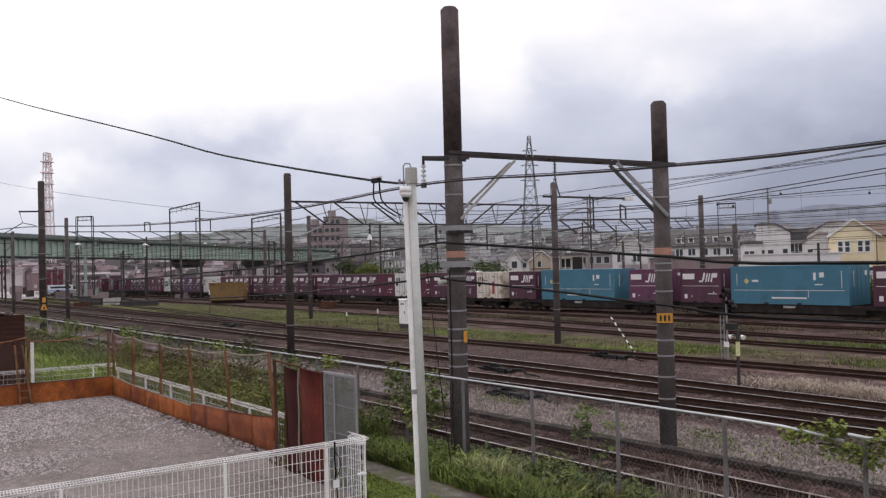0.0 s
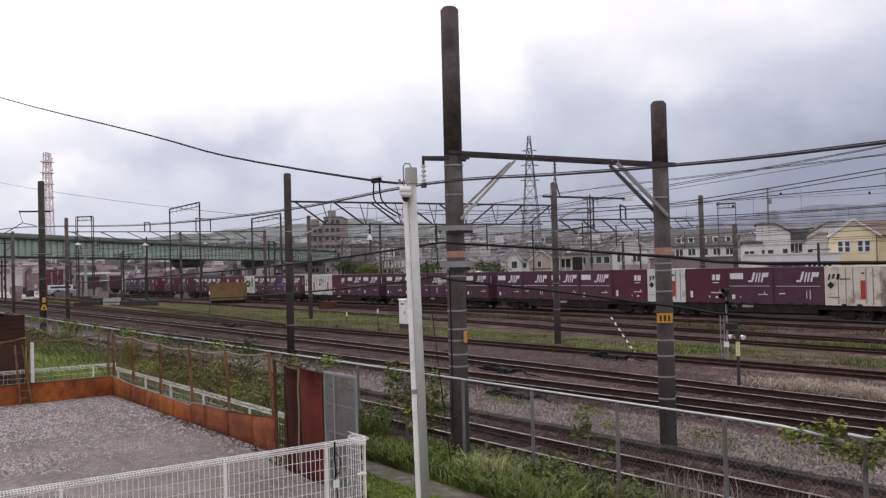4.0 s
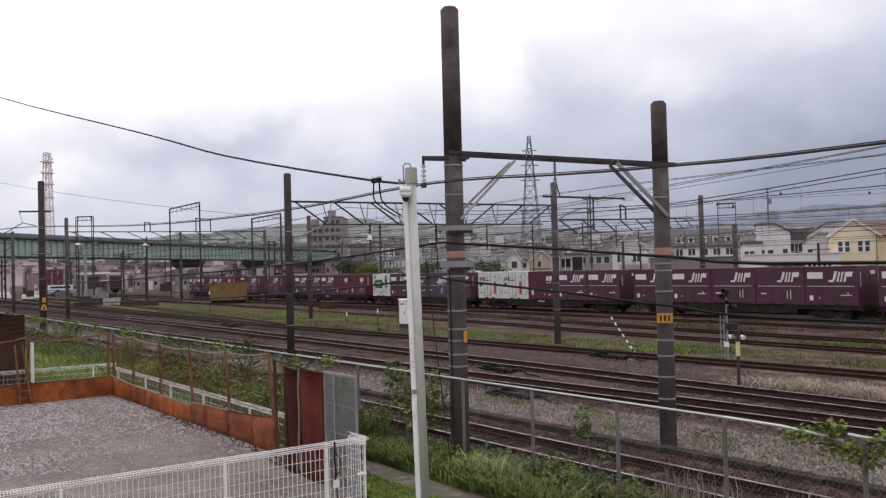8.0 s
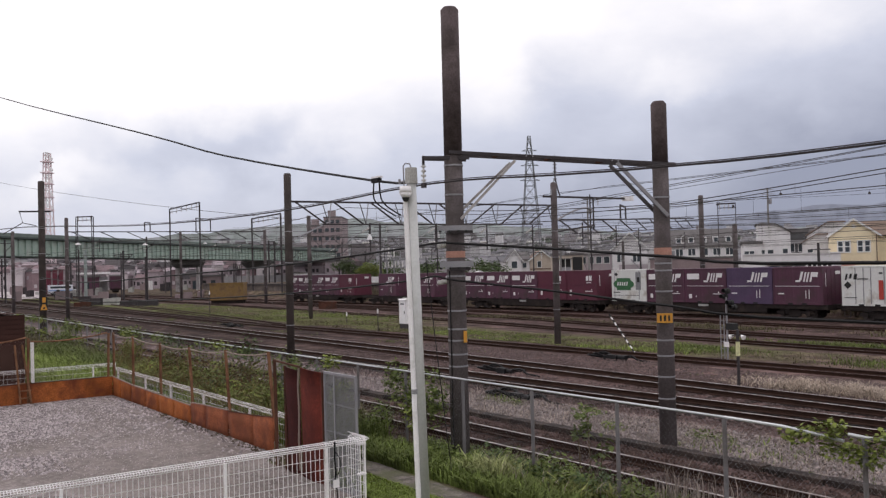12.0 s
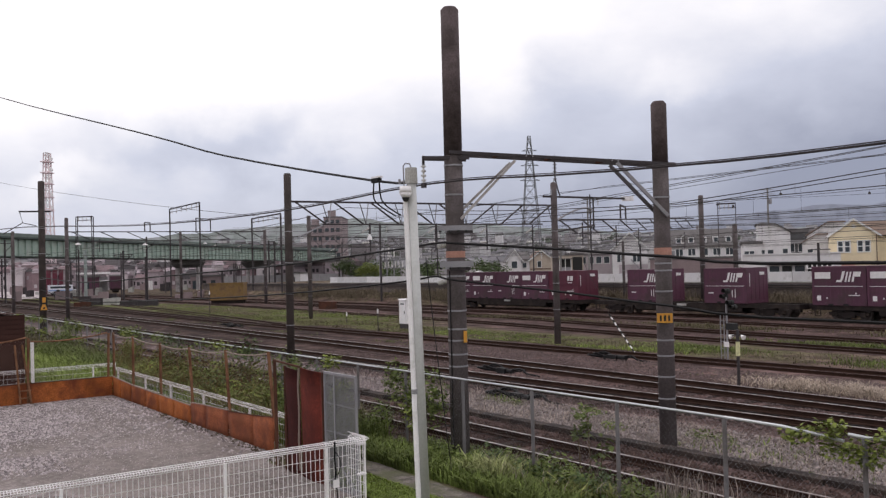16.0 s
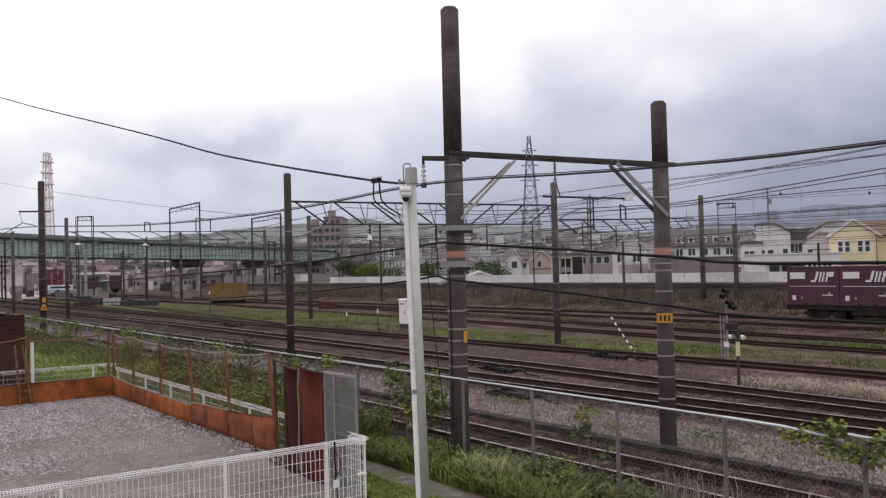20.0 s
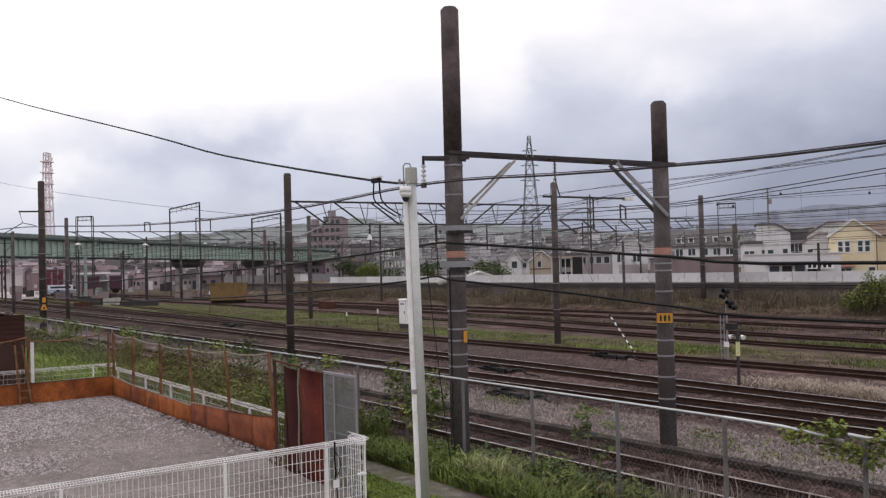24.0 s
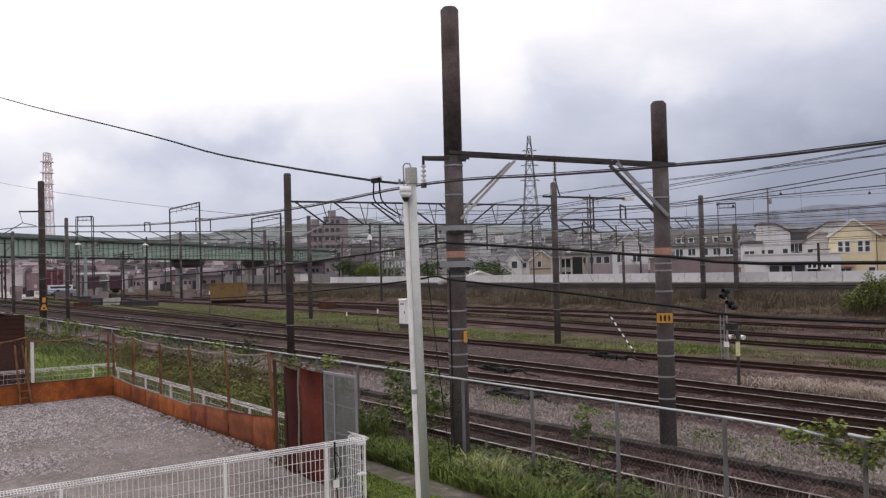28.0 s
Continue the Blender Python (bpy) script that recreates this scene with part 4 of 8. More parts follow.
# brown shed at the corner of the lot
shed = thing("shed", "dark brown timber shed with lapped siding", "shed", loc=(-30.6, 0, 0.33))
part("body", Shape().span(-5.0, 0.0, -3.5, 5.66, 0, 2.49), BROWNSHED, shed)
for i in range(17):
    part("lapped_board", Shape().prism([(-3.5, 0.06 + 0.15 * i), (5.66, 0.06 + 0.15 * i), (5.66, 0.19 + 0.15 * i), (-3.5, 0.19 + 0.15 * i)], 0.002, 0.022), BROWNSHED, shed)
part("roof", Shape().add([(-5.1, -3.6, 2.61), (0.08, -3.6, 2.74), (0.08, 5.74, 2.63), (-5.1, 5.74, 2.50), (-5.1, -3.6, 2.63), (0.08, -3.6, 2.76), (0.08, 5.74, 2.65), (-5.1, 5.74, 2.52)],
                         [(3, 2, 1, 0), (4, 5, 6, 7), (0, 1, 5, 4), (1, 2, 6, 5), (2, 3, 7, 6), (3, 0, 4, 7)]), BROWNSHED, shed, "dark brown sheet roof")

# footpath between the fences
path = Shape()
for i in range(121):
    x = -24 + 0.2 * i
    for s in (-1, 1):
        y = 8.66 + s * 0.27 + 0.09 * noise.noise(Vector((x * 0.6, s, 4))) + 0.07 * noise.noise(Vector((x * 2.6, s, 9))) - 0.03 * (x + 12)
        path.v.append((x, y, ground_z(x, y) + 0.022))
for i in range(120):
    path.f.append((2 * i, 2 * i + 2, 2 * i + 3, 2 * i + 1))
solid("footpath", path, mat("trodden_path", (0.155, 0.135, 0.122), 0.95, 0, 0.7, 5, 45, 0.8, (0.115, 0.115, 0.07), 0.55, 1.8), "trodden grey footpath along the fence", "path", kind="structure")


# ---- poles ----
def band(t, z, r, name="steel_band", material=None, h=0.035, label=""):
    part(name, Shape().rod((0, 0, z - h / 2), (0, 0, z + h / 2), r + 0.006, r + 0.006, 16), material or STEEL, t, label)


def concrete_pole(name, x, y, z0, z1, r0, r1, label, group="catenary poles", material=None, change=None):
    t = thing(name, label, "pole", loc=(x, y, z0), group=group)
    h = z1 - z0
    if change:
        rm = r0 + (r1 - r0) * change / h
        part("shaft", Shape().rod((0, 0, -0.2), (0, 0, change), r0, rm, 20), CONC, t, "", True)
        part("upper_shaft", Shape().rod((0, 0, change), (0, 0, h - 0.06), rm, r1, 20), CONC_UP, t, "darker brown upper shaft", True)
        material = CONC_UP
    else:
        part("shaft", Shape().rod((0, 0, -0.2), (0, 0, h - 0.06), r0, r1, 20), material or CONC, t, "", True)
    part("cap", Shape().rod((0, 0, h - 0.06), (0, 0, h), r1 * 1.0, r1 * 0.72, 20), material or CONC, t)
    return t


def insulator(sh, a, b, r=0.05, n=4):
    a, b = Vector(a), Vector(b)
    sh.rod(a, b, r * 0.4, r * 0.4, 8)
    for i in range(n):
        c = a.lerp(b, (i + 0.5) / n)
        d = (b - a).normalized() * 0.018
        sh.rod(c - d, c + d, r, r * 0.8, 10)


TRUSSGREY = mat("truss_grey_steel", (0.10, 0.092, 0.095), 0.6, 0.3, 0.25, 3, 50, 0.1)
p1 = concrete_pole("catenary_pole", -14.6, 10.8, 0.10, 9.40, 0.195, 0.185, "tall weathered brown-grey concrete catenary pole", change=6.25)
for z in (6.15, 5.55, 3.2, 2.83, 2.6, 2.32, 2.08, 3.9):
    band(p1, z - 0.1, 0.193)
band(p1, 4.24, 0.194, "warning_band", PINKBAND, 0.13, "faded orange band")
for nm, x0, x1, y0, z0_, z1_, m_, lb in (("cable_box", -0.34, 0.36, -0.27, 4.72, 4.82, STEEL, "grey bracket box"), ("under_bar", -0.16, 0.36, -0.26, 4.66, 4.715, DARKSTEEL, ""), ("bracket", -0.32, 0.36, -0.28, 3.98, 4.10, STEEL, "grey steel bracket"), ("under_bar", -0.10, 0.30, -0.26, 3.91, 3.975, DARKSTEEL, ""), ("yellow_tag", 0.12, 0.19, -0.20, 2.46, 2.69, YELLOW, "yellow plate")):
    b_ = part(nm, Shape().span(x0, x1, y0, y0 + 0.07, z0_, z1_), m_, p1, lb)
    b_.rotation_euler = (0, 0, radians(53))
for z in (4.44, 3.70):
    sh = Shape()
    insulator(sh, (-0.31, -0.22, z - 0.03), (-0.08, -0.18, z), 0.055, 3)
    part("insulator", sh, PORC, p1, "white porcelain insulator")
for z in (4.70, 3.96):
    for k in (-0.24, -0.05, 0.12, 0.28):
        part("bolt", Shape().rod((k * 0.6 + 0.2, k * 0.8 - 0.2, z), (k * 0.6 + 0.24, k * 0.8 - 0.26, z), 0.022, 0.022, 6), BLACKMARK, p1)
    part("clamp_ring", Shape().rod((0, 0, z - 0.02), (0, 0, z + 0.10), 0.215, 0.215, 20), STEEL, p1, "steel clamp ring")
part("earth_wire", Shape().tube([(0.05, -0.20, 0.0), (0.05, -0.20, 3.9)], 0.012, 5), BLACK, p1)

p2 = concrete_pole("catenary_pole", -12.66, 14.84, 0.12, 7.50, 0.18, 0.165, "weathered brown-grey concrete catenary pole with yellow plate", change=6.05)
for z in (5.45, 4.05, 3.9, 3.46, 2.43, 2.10, 1.66, 1.2):
    band(p2, z - 0.12, 0.177)
band(p2, 4.30 - 0.12, 0.178, "warning_band", PINKBAND, 0.16, "faded orange band")
plate_ = part("number_plate", Shape().span(-0.16, 0.16, -0.225, -0.19, 2.68, 2.88), YELLOW, p2, "yellow number plate")
part("plate_bars", Shape().span(-0.10, -0.06, -0.23, -0.226, 2.72, 2.84).span(-0.02, 0.03, -0.23, -0.226, 2.72, 2.84).span(0.07, 0.11, -0.23, -0.226, 2.72, 2.84), BLACKMARK, plate_)
plate_.rotation_euler = (0, 0, radians(40))

beam = thing("catenary_beam", "dark steel cross beam with slanting struts between two poles", "beam")
PALESTRUT = mat("pale_strut_steel", (0.45, 0.42, 0.41), 0.6, 0.1, 0.25, 4, 40, 0.08, (0.2, 0.17, 0.155), 0.4, 2)
A_, B_ = Vector((-14.6, 10.8, 6.40)), Vector((-12.66, 14.84, 6.15))
dn = (B_ - A_).normalized()
A0 = A_ - dn * 0.62 + Vector((0, 0, -0.13))
side_ = Vector((dn.y, -dn.x, 0))
for s in (-0.2, 0.2):
    part("channel", Shape().bar(A_ - dn * 0.12 + side_ * s, B_ + dn * 0.25 + side_ * s, 0.045, 0.066), DARKSTEEL, beam)
    part("stub_channel", Shape().bar(A0 + side_ * s * 0.4, A_ + dn * 0.3 + side_ * s * 0.9 + Vector((0, 0, -0.09)), 0.05, 0.07), DARKSTEEL, beam)
for k in (0.0, 0.2, 0.45, 0.7, 1.0):
    c_ = A_.lerp(B_, k)
    part("tie_plate", Shape().bar(c_ - side_ * 0.2, c_ + side_ * 0.2, 0.06, 0.055), RUST, beam)
for k in (0.33, 0.36, 0.74, 0.77):
    c_ = A_.lerp(B_, k) + side_ * 0.23
    part("bolt", Shape().rod(c_, c_ + side_ * 0.03, 0.016, 0.016, 6), STEEL, beam)
for s in (-0.21, 0.21):
    part("strut", Shape().bar(A_ + side_ * s + dn * (0.14 - s * 0.25) + Vector((0, 0, -1.24 - s * 0.5)), A_ + side_ * s + dn * 1.25 + Vector((0, 0, -0.10)), 0.045, 0.05), PALESTRUT, beam, "pale slanting strut")
    part("strut", Shape().bar(B_ + side_ * s + dn * 0.05 + Vector((0, 0, -1.10)), B_ + side_ * s - dn * 1.05 + Vector((0, 0, -0.04)), 0.05, 0.07), TRUSSGREY if s < 0 else STEEL, beam, "grey slanting strut")
sh = Shape()
insulator(sh, A0 + Vector((0, 0, -0.12)), A0 + Vector((0, 0, -0.5)), 0.055, 4)
part("insulator", sh, PORC, beam, "hanging porcelain insulator")
part("clamp", Shape().box(*(A0 + Vector((0, 0, -0.55))), 0.12, 0.06, 0.10).bar(A0 + Vector((0, 0, 0.05)), A0 + Vector((0, 0, -0.14)), 0.04, 0.04), DARKSTEEL, beam)

# white service pole in front
wp = thing("service_pole", "white steel service pole with a conduit and a lamp", "pole", loc=(-11.2, 7.6, 0.30))
part("shaft", Shape().rod((0, 0, 0), (-0.17, 0.0, 5.2), 0.075, 0.072, 18), mat("grey_white_steel", (0.50, 0.50, 0.49), 0.5, 0.1, 0.1, 2, 30, 0.04, (0.36, 0.35, 0.33), 0.3, 1.2), wp, "", True)
part("top_collar", Shape().rod((-0.168, 0, 5.08), (-0.172, 0, 5.32), 0.098, 0.094, 18), mat("dull_collar", (0.36, 0.35, 0.33), 0.6, 0.2), wp)
part("conduit", Shape().rod((-0.025, -0.095, 0.0), (-0.195, -0.095, 4.85), 0.042, 0.042, 10), WHITE, wp, "white plastic conduit")
part("clip", Shape().rod((-0.08, -0.095, 1.88), (-0.081, -0.095, 1.95), 0.05, 0.05, 12), STEEL, wp, "small steel clip")
sh = Shape()
sh.rod((-0.11, -0.15, 4.93), (-0.11, -0.15, 5.03), 0.10, 0.085, 14).rod((-0.11, -0.15, 4.86), (-0.11, -0.15, 4.93), 0.06, 0.10, 14)
part("sensor_lamp", sh, WHITE, wp, "white round lamp", True)
part("lens", Shape().rod((-0.11, -0.15, 4.80), (-0.11, -0.15, 4.86), 0.035, 0.06, 12), BLACKMARK, wp)
part("hook", Shape().tube([(-0.3, -0.05, 5.0), (-0.31, -0.05, 5.36), (-0.27, -0.04, 5.40), (-0.2, 0, 5.39), (-0.17, 0, 5.32)], 0.011, 6), STEEL, wp)
part("side_pin", Shape().rod((-0.42, -0.05, 5.12), (-0.17, -0.03, 5.14), 0.012).rod((-0.42, -0.05, 5.09), (-0.42, -0.05, 5.17), 0.02), STEEL, wp)


# catenary poles further off: x, y, ground, top, radius
def plain_pole(x, y, z0, z1, r, label="dark weathered concrete catenary pole in the yard", bands=4, material=CONC_D):
    t = concrete_pole("catenary_pole", x, y, z0, z1, r * 1.05, r, label, material=material)
    for k in range(bands):
        band(t, (z1 - z0) * (0.22 + 0.16 * k), r * 1.03)
    return t


p3 = plain_pole(-33.4, 16.2, 0.12, 8.11, 0.15, "slim dark concrete catenary pole carrying a truss")
plain_pole(-33.4, 31.0, 0.0, 8.25, 0.16, "slim concrete catenary pole beside grass", material=CONC)
p4 = plain_pole(-61.6, 12.5, 0.12, 10.3, 0.20, "dark concrete catenary pole with hazard plate")
part("hazard_plate", Shape().span(0.22, 0.24, -0.20, 0.22, 1.86, 2.72), BLACKMARK, p4, "black hazard plate")
tri = Shape().add([(x, y, z) for x in (0.242, 0.25) for y, z in ((-0.20, 1.88), (0.22, 1.88), (0.10, 2.24), (-0.08, 2.24))], [(0, 1, 2, 3), (7, 6, 5, 4), (0, 4, 5, 1), (1, 5, 6, 2), (2, 6, 7, 3), (3, 7, 4, 0)])
part("hazard_mark", tri, YELLOW, p4, "orange hazard mark")
part("hazard_mark", Shape().span(0.242, 0.25, -0.08, 0.12, 2.36, 2.68), YELLOW, p4, "orange hazard mark")
part("hazard_spot", Shape().span(0.252, 0.256, -0.06, 0.08, 1.96, 2.06), BLACKMARK, p4)
plain_pole(-88.0, 20.0, 0.1, 9.6, 0.17, material=CONC)
plain_pole(-100.0, 17.5, 0.1, 8.9, 0.16, material=CONC)
plain_pole(-68.6, 35.2, 0.0, 8.8, 0.17, material=CONC)
plain_pole(-138.0, 48.3, 0.0, 10.8, 0.2, material=CONC)
plain_pole(-108.7, 49.3, 0.0, 9.6, 0.2, material=CONC)
plain_pole(-46.5, 59.3, 0.3, 9.4, 0.2, material=CONC)
plain_pole(-43.4, 59.4, 0.3, 6.9, 0.19, material=CONC)
plain_pole(-55.0, 59.2, 0.3, 6.0, 0.12, material=CONC)


# ---- trusses and gantries ----
def truss(a, b, depth, label, bays=8, w=0.06, style="web"):
    """style: web, a zigzag; lean, slanting bars and narrow pairs of hangers that turn over at the middle; single, slanting bars alone."""
    a, b = Vector(a), Vector(b)
    t = thing("catenary_truss", label, "truss", group="trusses across the tracks")
    dz = Vector((0, 0, depth))
    part("upper_chord", Shape().bar(a, b, w * 1.3, w * 1.3), DARKSTEEL, t)
    part("lower_chord", Shape().bar(a.lerp(b, 0.8 / bays) - dz, b.lerp(a, 0.4 / bays) - dz, w, w), DARKSTEEL, t)
    for i in range(bays):
        p, q = a.lerp(b, i / bays), a.lerp(b, (i + 1) / bays)
        mid = p.lerp(q, 0.5)
        if style == "web":
            part("web_bar", Shape().bar(p, mid - dz, w * 0.75, w * 0.75), TRUSSGREY, t)
            part("web_bar", Shape().bar(mid - dz, mid, w * 0.6, w * 0.6), TRUSSGREY, t)
            part("web_bar", Shape().bar(mid - dz, q, w * 0.75, w * 0.75), STEEL if i % 3 == 0 else TRUSSGREY, t)
        else:
            if style == "single" or i < bays * 0.6:
                top, foot = p.lerp(q, 0.12), p.lerp(q, 0.92)
            else:
                top, foot = p.lerp(q, 0.92), p.lerp(q, 0.12)
            part("web_bar", Shape().bar(top, foot - dz, w * 0.95, w * 0.95), DARKSTEEL, t)
            if style == "lean":
                for k in (-0.14, 0.10):
                    part("hanger", Shape().bar(q.lerp(p, 0.05 - k), q.lerp(p, 0.02) - dz, w * 0.5, w * 0.5), TRUSSGREY if k < 0 else STEEL, t)
    return t


truss((-33.4, 16.3, 6.95), (-33.4, 30.9, 7.08), 0.95, "dark steel lattice truss across the main tracks", 8, 0.06, "lean")
truss((-33.4, 31.1, 6.35), (-47.2, 59.2, 7.55), 0.75, "dark steel lattice truss across the yard tracks", 9, 0.06, "single")
truss((-88.0, 20.1, 8.28), (-108.7, 49.2, 9.40), 0.95, "dark steel lattice truss over many tracks", 9, 0.07, "single")
truss((-68.6, 35.3, 7.0), (-76.0, 58.5, 7.0), 0.9, "dark steel lattice truss over the freight line", 9)
part("brace", Shape().bar((0.0, 0.1, 5.2), (0.0, 2.0, 6.05), 0.05, 0.05), STEEL, p3, "slanting brace")


def portal(x, y, rz, width, z1, label, z0=0.0, lattice=True, leg=0.30, hung=4):
    """Free-standing steel portal with hanging insulators."""
    t = thing("signal_portal", label, "gantry", loc=(x, y, z0), rz=rz)
    for s in (0, width):
        part("leg", Shape().bar((s, 0, 0), (s, 0, z1 - z0), leg, leg) if not lattice else Shape().bar((s - 0.15, 0, 0), (s - 0.15, 0, z1 - z0), 0.13, 0.13).bar((s + 0.15, 0, 0), (s + 0.15, 0, z1 - z0), 0.13, 0.13), DARKSTEEL, t)
    part("top_beam", Shape().bar((0, 0, z1 - z0), (width, 0, z1 - z0 + 0.05), 0.16, 0.2).bar((0, 0, z1 - z0 - 0.6), (width, 0, z1 - z0 - 0.6), 0.1, 0.1), DARKSTEEL, t)
    for i in range(hung):
        sh = Shape()
        u = width * (i + 0.5) / hung
        insulator(sh, (u, 0, z1 - z0 - 0.05), (u, 0, z1 - z0 - 0.9), 0.12, 3)
        part("insulator", sh, PORC, t)
    return t


portal(-158.8, 53.7, -1.4, 15.9, 15.8, "tall dark steel portal carrying feeder wires", 0.0, True, 0.3, 6)
portal(-165.3, 39.3, 54, 2.8, 14.6, "narrow steel portal with insulators behind the bridge")
portal(-82.1, 108.5, 54, 2.6, 12.3, "thin steel portal behind the houses", 1.9, False, 0.09)
portal(-137.2, 60.0, -4.0, 12.8, 12.85, "dark steel portal carrying feeder wires near the bridge", 0.0, True, 0.3, 6)
for x, y, w_, z_, h_ in ((-101.6, 39.2, 2.9, 9.02, 1.45), (-95.0, 30.0, 0.9, 8.66, 0.95), (-38.9, 42.2, 2.3, 6.83, 0.75)):
    fr_ = thing("truss_frame", "small dark steel frame standing on a truss", "frame", loc=(x, y, z_), rz=125)
    for k in (0.0, w_):
        part("upright", Shape().bar((-k, 0, -0.05), (-k, 0, h_), 0.09, 0.09), DARKSTEEL, fr_)
    part("cross_bar", Shape().bar((0, 0, h_), (-w_, 0, h_), 0.09, 0.09), DARKSTEEL, fr_)


# ---- overhead wires ----
def wire(name, pts, r, material, label, category="cable"):
    return solid(name, Shape().tube(pts, r, 5), material, label, category)


def droop(pts, k=4):
    """A smooth line through a few points."""
    out = []
    P = [Vector(p) for p in pts]
    for i in range(len(P) - 1):
        p0, p1_, p2_, p3_ = P[max(0, i - 1)], P[i], P[i + 1], P[min(len(P) - 1, i + 2)]
        for j in range(k):
            t = j / k
            out.append(0.5 * ((2 * p1_) + (p2_ - p0) * t + (2 * p0 - 5 * p1_ + 4 * p2_ - p3_) * t * t + (3 * p1_ - p0 - 3 * p2_ + p3_) * t ** 3))
    return out + [P[-1]]


CONTACT = mat("copper_wire", (0.06, 0.055, 0.05), 0.6, 0.3, 0.1, 2, 20, 0.0)
STATIONS = [-260, -215, -170, -138, -100, -68, -33.4, 1, 50, 100]
# the carrier wires of the two main tracks climb to their next support
CLIMB = {18.9: [(-33.4, 6.75), (-24, 5.98), (-17, 5.66), (-14.8, 5.68), (-9.94, 5.97), (1, 6.75)], 22.4: [(-33.4, 6.5), (-25, 6.0), (-19, 5.82), (-16.9, 5.89), (-11.8, 6.2), (1, 7.0)]}
for y, zc in ((18.9, 5.6), (22.4, 5.35), (28.3, 5.1), (33.5, 5.1), (39.0, 5.0), (43.4, 5.0), (50.4, 5.0), (55.0, 5.0)):
    line = thing("overhead_line", "overhead contact wire hung from a sagging carrier wire", "overhead line", group="overhead lines")
    part("contact_wire", Shape().rod((-260, y, zc), (100, y, zc), 0.011, 0.011, 5), CONTACT, line)
    carrier = []
    for a, b in zip(STATIONS, STATIONS[1:]):
        if y in CLIMB and a == -33.4:
            seg = droop([(x, y, z) for x, z in CLIMB[y]], 3)
        else:
            seg = sag((a, y, zc + 1.15), (b, y, zc + 1.15), 0.9 * ((b - a) / 45) ** 2, 10)
        carrier += seg[:-1]
        for p in seg[1:-1]:
            if -140 < p.x < 20:
                part("dropper", Shape().rod(p, (p.x, p.y, zc), 0.0035, 0.0035, 4), CONTACT, line)
    carrier.append(Vector((100, y, zc + 1.15)))
    part("carrier_wire", Shape().tube(carrier, 0.013, 5), CONTACT, line)
# cross wires that steady the lines between the poles
for a, b, zs in (((-33.4, 31.0), (-47.2, 59.3), (5.15, 5.75)), ((-68.6, 35.2), (-76.0, 58.5), (5.3, 6.6, 7.6)), ((-88.0, 20.0), (-108.7, 49.3), (6.1, 6.8)), ((-33.4, 16.2), (-33.4, 31.0), (5.5,))):
    for z in zs:
        wire("cross_wire", sag((*a, z), (*b, z + 0.2), 0.08, 6), 0.014, CONTACT, "thin steadying wire across the tracks")
# thick feeder and telephone cables along the near poles
wire("telephone_cable", droop([(-61.6, 12.4, 4.1), (-45, 10.9, 3.8), (-32, 10.6, 4.02), (-22.2, 10.55, 4.25), (-16.4, 10.55, 4.5), (-14.8, 10.5, 4.58), (-14.1, 10.55, 4.54), (-11.4, 10.8, 4.34), (-9.1, 10.8, 4.16), (-5.7, 10.8, 4.0), (10, 10.8, 4.1), (26, 10.8, 4.6)]), 0.026, BLACK, "thick black cable sagging from pole to pole")
wire("telephone_cable", droop([(-61.6, 12.4, 3.3), (-45, 10.9, 2.9), (-32, 10.6, 3.15), (-22.2, 10.55, 3.47), (-16.4, 10.55, 3.78), (-14.95, 10.5, 3.9), (-14.3, 10.55, 3.82), (-11.4, 10.8, 3.59), (-9.17, 10.8, 3.41), (-5.75, 10.8, 3.26), (10, 10.8, 3.4), (26, 10.8, 3.9)]), 0.022, BLACK, "thick black cable sagging lower from pole to pole")
wire("feeder_cable", droop([(-130, 10.4, 8.6), (-66, 10.4, 7.35), (-35, 10.4, 6.0), (-22.3, 10.4, 5.7), (-15.0, 10.3, 5.78), (-11.3, 10.5, 5.62), (-9.2, 10.6, 5.53), (-5.6, 10.8, 5.47), (6, 10.8, 5.5), (24, 10.8, 6.2)]), 0.019, DARKSTEEL, "twisted dark feeder cable hung from the beam insulator")
wire("feeder_cable", droop([(-130, 10.4, 8.63), (-66, 10.4, 7.38), (-35, 10.4, 6.04), (-22.3, 10.4, 5.74), (-15.0, 10.3, 5.815), (-11.3, 10.5, 5.655), (-9.2, 10.6, 5.56), (-5.6, 10.8, 5.50), (6, 10.8, 5.53), (24, 10.8, 6.23)]), 0.009, DARKSTEEL, "thin dark carrier wire above the feeder")
drop = wire("service_cable", droop([(-90, 8.3, 22.5), (-48.4, 8.0, 13.05), (-26.0, 8.0, 8.2), (-19.7, 8.0, 6.80), (-13.1, 8.0, 5.60), (-11.45, 7.65, 5.44)]), 0.022, BLACK, "thick black service cable running down to the white pole")
spl = thing("cable_splice", "black and white cable splice box with hanging loops", "cable box", loc=(-13.05, 8.0, 5.58))
part("box", Shape().box(0, 0, 0.02, 0.22, 0.08, 0.07), BLACK, spl)
part("cover", Shape().box(0.02, 0, 0.075, 0.24, 0.09, 0.03), WHITE, spl, "white cover")
for s, dx in ((-0.08, 0.36), (0.10, 0.34)):
    part("loop", Shape().tube(droop([(s, 0, -0.02), (s - 0.09 + (0.05 if s > 0 else 0), 0.05, -0.28), (s + 0.05, 0.1, -0.42), (s + dx * 0.6, 0.15, -0.52), (s + dx, 0.2, -0.60)], 3), 0.014, 6), BLACK, spl)
